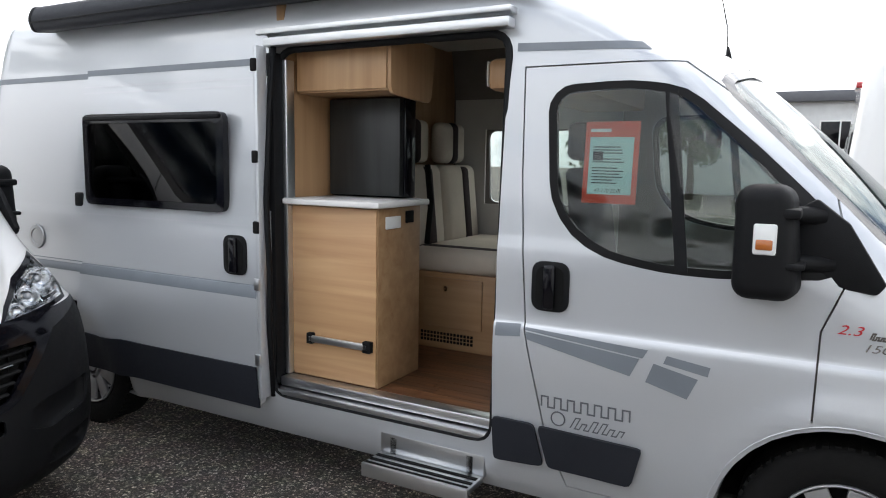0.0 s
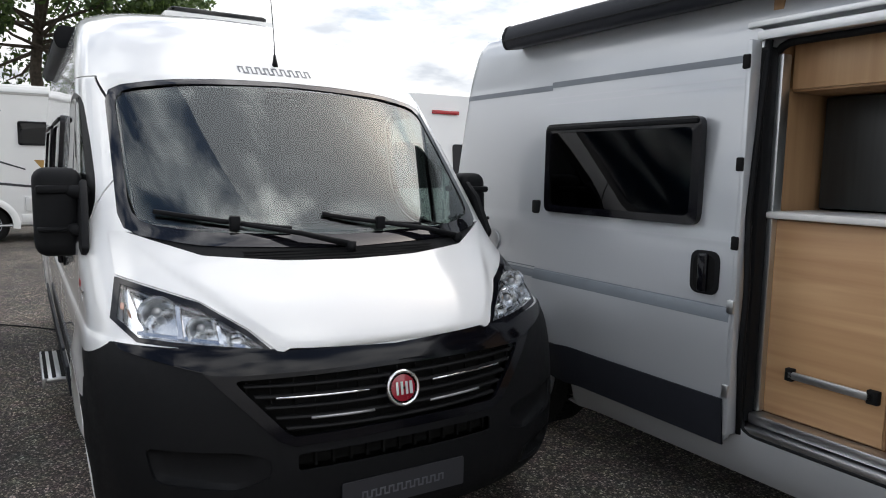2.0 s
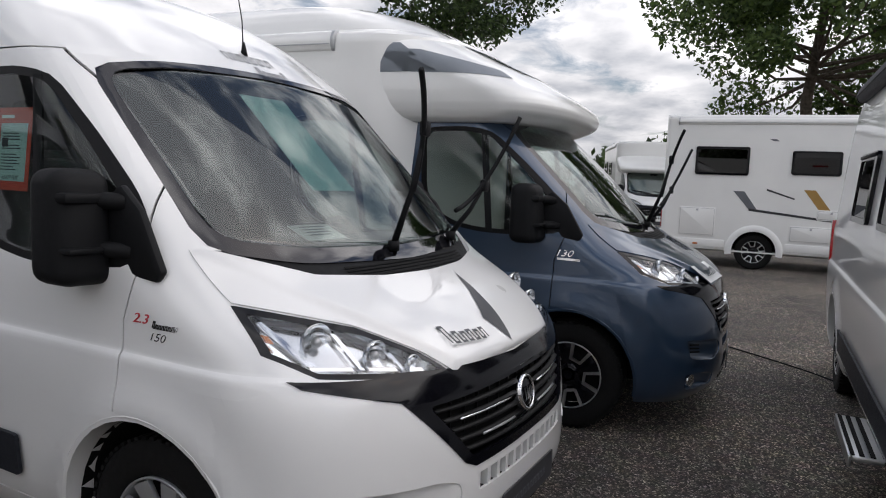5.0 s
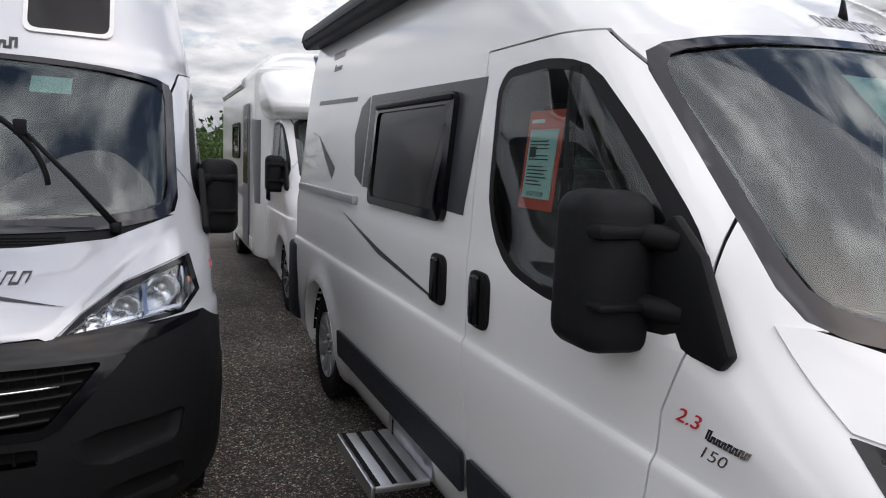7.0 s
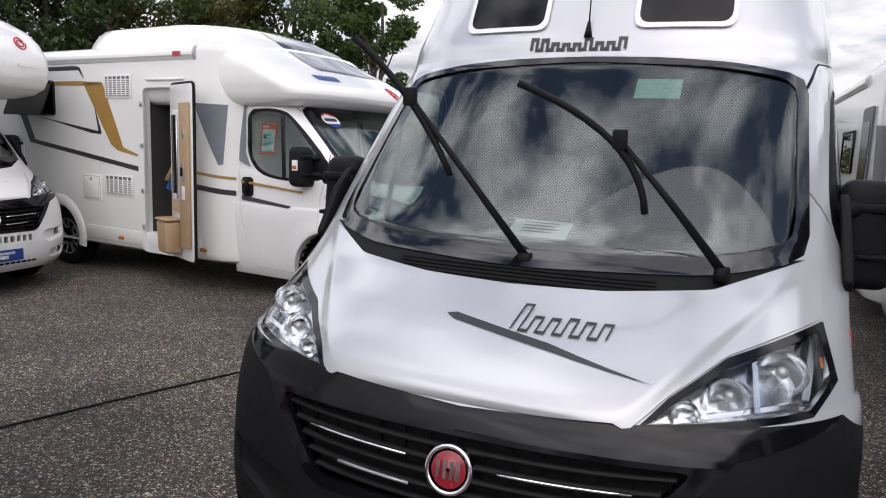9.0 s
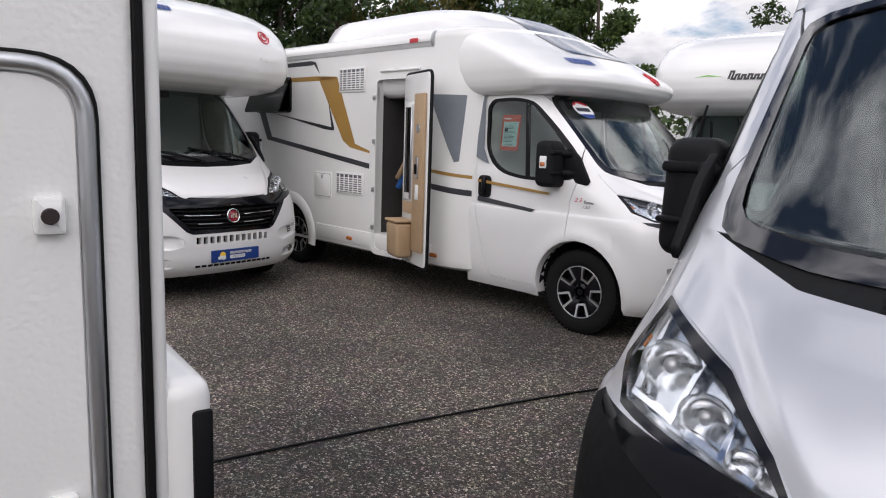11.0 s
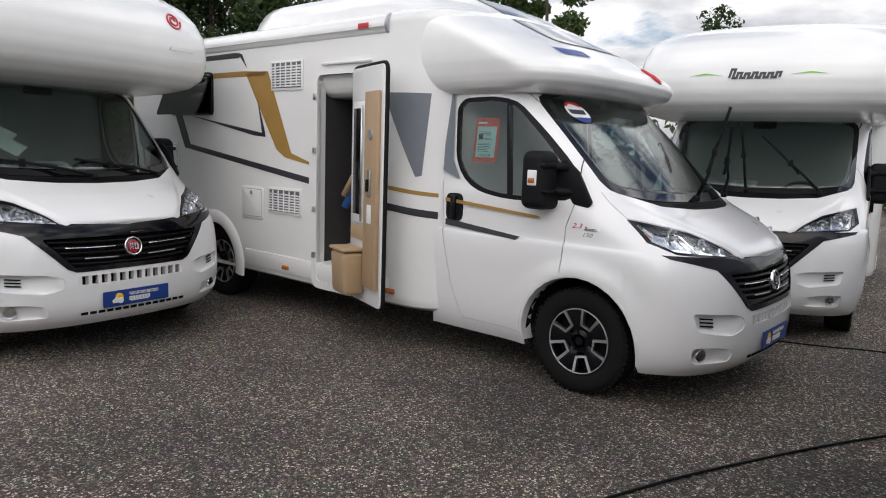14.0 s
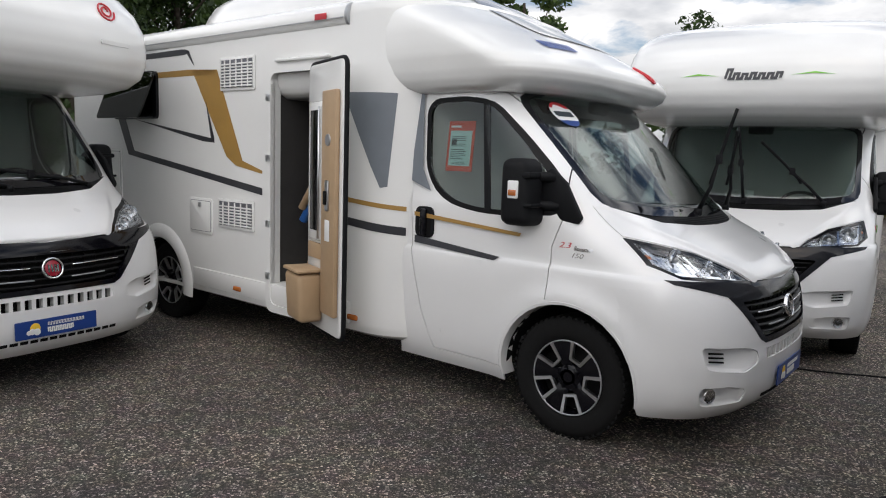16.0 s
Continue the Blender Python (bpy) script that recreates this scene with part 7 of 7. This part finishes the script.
# -- the white motorhome whose rear corner the walk passes --
def corner_home():
    root = thing("motorhome", HOME_K, "white motorhome with dimpled side sheet and a garage door", "motorhome", "parked motorhomes")
    m, nt, b = nodes_of("dimpled_white_sheet")
    co, n = speckle(nt, b, (0.80, 0.80, 0.78), 0.03, 1.5)
    v = nt.nodes.new("ShaderNodeTexVoronoi")
    v.inputs["Scale"].default_value = 105
    v.feature = "SMOOTH_F1"
    nt.links.new(co.outputs["Object"], v.inputs["Vector"])
    b.inputs["Roughness"].default_value = 0.35
    bump(nt, b, v.outputs["Distance"], 0.35, 0.003)
    y = 1.13
    part("living_box", box(-5.2, 1.0, -1.13, 1.13, 0.62, 2.85, 0.02, 2), m, root)
    put = lambda u, w, t: Vector((u, y + t, w))
    def hoop(poly, r, off=0.0):
        return tube([put(u, w, off) for u, w in poly] + [put(*poly[0], off)], r, 8, caps=False)
    part("garage_door_frame", hoop(rounded(rect(-5.1275, -4.1, 0.778, 1.631), 0.08, 7), 0.0135, 0.004), ALU, root, "aluminium door frame")
    part("garage_door_seal", hoop(rounded(rect(-5.139, -4.088, 0.766, 1.643), 0.086, 7), 0.006, 0.004), DARK, root)
    part("garage_door_panel", plate(rounded(rect(-5.112, -4.115, 0.793, 1.616), 0.07, 7), 0.007, put), m, root)
    for z in (1.419, 0.963):
        g = new("door_lock")
        g.parent = root
        part("lock_case", plate(rounded(rect(-5.095, -5.053, z - 0.027, z + 0.027), 0.007), 0.024, put, None, 0.006), WHITE_GRP, g, "white plastic lock")
        c = lathe([(0.013, 0.0), (0.011, 0.014), (0.003, 0.014)], 14)
        bmesh.ops.translate(c, vec=(-5.074, y + 0.018, z), verts=c.verts[:])
        part("lock_barrel", c, BROWN_CLOTH, g)
    part("corner_joint", box(-5.209, -5.196, 1.12, 1.137, 0.40, 2.85, 0.001), DARK, root)
    part("corner_trim", box(-5.235, -5.207, 1.05, 1.128, 0.40, 2.85, 0.012, 3), WHITE_GRP, root)
    part("rear_bumper", box(-5.31, -5.215, -1.05, 1.13, 0.45, 1.135, 0.035, 3), WHITE_GRP, root)
    part("rear_lamp", box(-5.325, -5.305, 0.85, 1.0, 0.75, 1.0, 0.008), TAIL_RED, root)
    part("bumper_rub", box(-5.305, -5.27, 1.122, 1.136, 0.90, 1.08, 0.006), BLACK_PLASTIC, root)
    part("skirt", box(-5.19, 1.0, -1.05, 1.127, 0.42, 0.618, 0.008), m, root)
    for x in (-3.3, 0.4):
        for s in (1, -1):
            wheel(root, x, s, "cap")
    part("nose", box(1.0, 1.9, -1.0, 1.0, 0.4, 2.5, 0.25, 4), WHITE_GRP, root)


corner_home()

# ---- trees, far woods, building, cables ----


def leaf_mesh(name, centres, radii, per, size, seed, flat=0.75):
    """Many small leaves in clumps, as one mesh."""
    rs = np.random.RandomState(seed)
    n = len(centres) * per
    c = np.repeat(np.array(centres), per, 0)
    r = np.repeat(np.array(radii), per)
    d = rs.normal(size=(n, 3))
    d /= np.linalg.norm(d, axis=1)[:, None]
    p = c + d * (r * rs.uniform(0.25, 1.0, n) ** 0.5)[:, None] * np.array([1, 1, flat])
    a = rs.normal(size=(n, 3))
    a /= np.linalg.norm(a, axis=1)[:, None]
    b = np.cross(a, rs.normal(size=(n, 3)))
    b /= np.linalg.norm(b, axis=1)[:, None] + 1e-9
    s = (size * rs.uniform(0.6, 1.35, n))[:, None]
    v = np.stack([p - a * s, p + b * s * 0.5, p + a * s, p - b * s * 0.5], 1).reshape(-1, 3)
    f = np.arange(4 * n).reshape(-1, 4)
    me = bpy.data.meshes.new(name)
    me.from_pydata(v.tolist(), [], f.tolist())
    return me


def tree(x, y, height, crown, trunk_r, mat, label, seed, clumps=46, per=150, size=0.13, bare=0.32, group="trees round the yard"):
    rs = np.random.RandomState(seed)
    root = thing("tree", pose(x, y, 0), label, "tree", group)
    base = height * bare
    tr = [(0, 0, -0.1), (0.05, 0.02, base * 0.5), (rs.uniform(-0.2, 0.2), rs.uniform(-0.2, 0.2), base), (rs.uniform(-0.5, 0.5), rs.uniform(-0.5, 0.5), height * 0.62), (rs.uniform(-0.6, 0.6), 0, height * 0.85)]
    bm = tube(tr, trunk_r, 10, None, trunk_r * 0.25)
    cs, rr = [], []
    for i in range(clumps):
        a = rs.uniform(0, 2 * math.pi)
        h = rs.uniform(0, 1)
        rad = crown * math.sqrt(max(0.05, 1 - (2 * h - 0.85) ** 2 * 0.8)) * rs.uniform(0.25, 1.0) ** 0.6
        cs.append((rad * math.cos(a), rad * math.sin(a), base * 0.95 + h * (height - base)))
        rr.append(crown * rs.uniform(0.16, 0.34))
    for c in cs[::2]:
        k = min(0.95, max(0.2, (c[2] - base) / (height - base)))
        s = Vector((0.1, 0, base + (height * 0.75 - base) * k * 0.75))
        e = Vector(c)
        mid = s.lerp(e, 0.55) + Vector((0, 0, -0.25 + rs.uniform(-0.2, 0.3)))
        tube([s, mid, e], trunk_r * 0.26, 6, bm, trunk_r * 0.05)
    part("trunk", bm, BARK, root)
    me = leaf_mesh("crown", cs, rr, per, size, seed)
    me.materials.append(mat)
    o = new("crown", me)
    o.parent = root
    return root


tree(-26.0, 15.2, 14.0, 5.8, 0.32, LEAF_MID, "tall broad maple in full green leaf", 11, 70, 560, 0.12, 0.34)
tree(-28.8, 2.4, 14.5, 4.2, 0.3, LEAF_DARK, "tall dark green tree behind the motorhomes", 12, 54, 460, 0.105, 0.45)
row = [(17.0, -23.0, 11.0, 4.2, LEAF_DARK), (12.0, -26.5, 11.5, 4.0, LEAF_AUTUMN), (7.0, -29.0, 11.0, 4.0, LEAF_DARK), (2.2, -30.5, 10.2, 3.6, LEAF_AUTUMN), (-1.6, -31.5, 9.2, 3.2, LEAF_MID), (-5.0, -30.5, 8.6, 2.4, LEAF_MID), (9.5, -31.0, 12.0, 4.5, LEAF_MID), (21.0, -18.0, 11.0, 4.2, LEAF_MID), (14.5, -22.0, 9.5, 3.8, LEAF_MID), (9.0, -25.5, 10.0, 3.8, LEAF_DARK), (4.5, -28.0, 9.8, 3.6, LEAF_DARK), (19.0, -15.0, 9.5, 3.6, LEAF_DARK)]
for i, (x, y, h, c, mt) in enumerate(row):
    tree(x, y, h, c, 0.2, mt, {"dark_leaf": "dark green tree in the row behind the motorhomes", "ochre_leaf": "tree with yellowing autumn leaves", "green_leaf": "green tree in the row behind the motorhomes"}[mt.name], 20 + i, 50, 420, 0.11, 0.12)
tree(-10.6, -27.5, 6.6, 1.5, 0.1, LEAF_DARK, "slender sparse young tree", 40, 22, 40, 0.09, 0.45)
tree(12.0, 34.0, 6.8, 3.0, 0.2, LEAF_DARK, "dark green tree in front of the low building", 41, 30, 300, 0.1, 0.3)
for i, (x, y) in enumerate(((-19.7, -24.5), (-17.5, -27.0), (-22.5, -22.0), (-25.0, -19.0))):
    rs = np.random.RandomState(60 + i)
    root = thing("bush", pose(x, y, 0), "yellow-green leafy bush at the edge of the yard", "bush", "bushes at the edge")
    cs = [(rs.uniform(-1.6, 1.6), rs.uniform(-1.6, 1.6), rs.uniform(0.3, 1.7)) for _ in range(22)]
    me = leaf_mesh("foliage", cs, [0.75] * 22, 220, 0.08, 70 + i)
    me.materials.append(LEAF_AUTUMN if i % 2 else LEAF_MID)
    o = new("foliage", me)
    o.parent = root
    part("stem", tube([(0, 0, -0.05), (0.1, 0, 0.8), (0, 0.1, 1.6)], 0.05, 6, None, 0.02), BARK, root)
# woods on the horizon
rs = np.random.RandomState(90)
cs, rr = [], []
for i in range(420):
    a = rs.uniform(0, 2 * math.pi)
    d = rs.uniform(105, 140)
    h = 5 + 4 * math.sin(a * 3.1) * math.sin(a * 7.3 + 1) + rs.uniform(0, 2)
    cs.append((d * math.cos(a), d * math.sin(a), rs.uniform(0.5, max(2, h))))
    rr.append(rs.uniform(2.5, 4.5))
me = leaf_mesh("far_woods", cs, rr, 60, 0.75, 91)
me.materials.append(LEAF_DARK)
tagged(new("far_woods", me), "dark line of far woods on the horizon", "woods", kind="stuff")


def low_building():
    root = thing("building", pose(22.0, 43.0, 0, 0, 0, -27), "low flat-roofed pale building behind the yard", "building")
    part("wall", box(-11, 11, -5, 5, 0, 5.2, 0.02), FACADE, root)
    part("roof", box(-11.4, 11.4, -5.4, 5.4, 5.2, 5.75, 0.03), GREY_DECAL, root)
    for i in range(6):
        x = -9.5 + 3.4 * i
        w = part("window", box(x, x + 2.0, -5.06, -4.98, 2.6, 4.2, 0.01), WHITE_GRP, root)
        part("pane", box(x + 0.08, x + 0.96, -5.08, -5.05, 2.68, 4.12, 0.004), GLOSS_BLACK, w)
        part("pane", box(x + 1.04, x + 1.92, -5.08, -5.05, 2.68, 4.12, 0.004), GLOSS_BLACK, w)


low_building()


def cable(points, label):
    """A black cable lying on the ground in easy bends."""
    pts = [Vector((x, y, 0.011)) for x, y in points]
    out = []
    for i in range(len(pts) - 1):
        p0, p1, p2, p3 = pts[max(i - 1, 0)], pts[i], pts[i + 1], pts[min(i + 2, len(pts) - 1)]
        for k in range(10):
            t = k / 10
            out.append(0.5 * (2 * p1 + (p2 - p0) * t + (2 * p0 - 5 * p1 + 4 * p2 - p3) * t * t + (3 * p1 - p0 - 3 * p2 + p3) * t ** 3))
    ob = part("cable", tube(out + [pts[-1]], 0.007, 8), BLACK_PLASTIC, None)
    tagged(ob, label, "cable")


cable([(1.13, -3.48), (0.23, -4.28), (-0.70, -5.05), (-1.57, -5.71), (-2.47, -6.33), (-3.27, -6.79), (-4.51, -7.33), (-5.47, -7.47)], "black cable lying across the asphalt")
cable([(-3.97, -9.72), (-4.97, -9.30), (-5.52, -9.15), (-6.47, -8.72)], "black cable running under the motorhomes")
cable([(-9.6, 3.1), (-8.42, 3.46), (-7.6, 3.75), (-6.99, 3.92), (-6.0, 4.0)], "black cable lying between two vehicles")
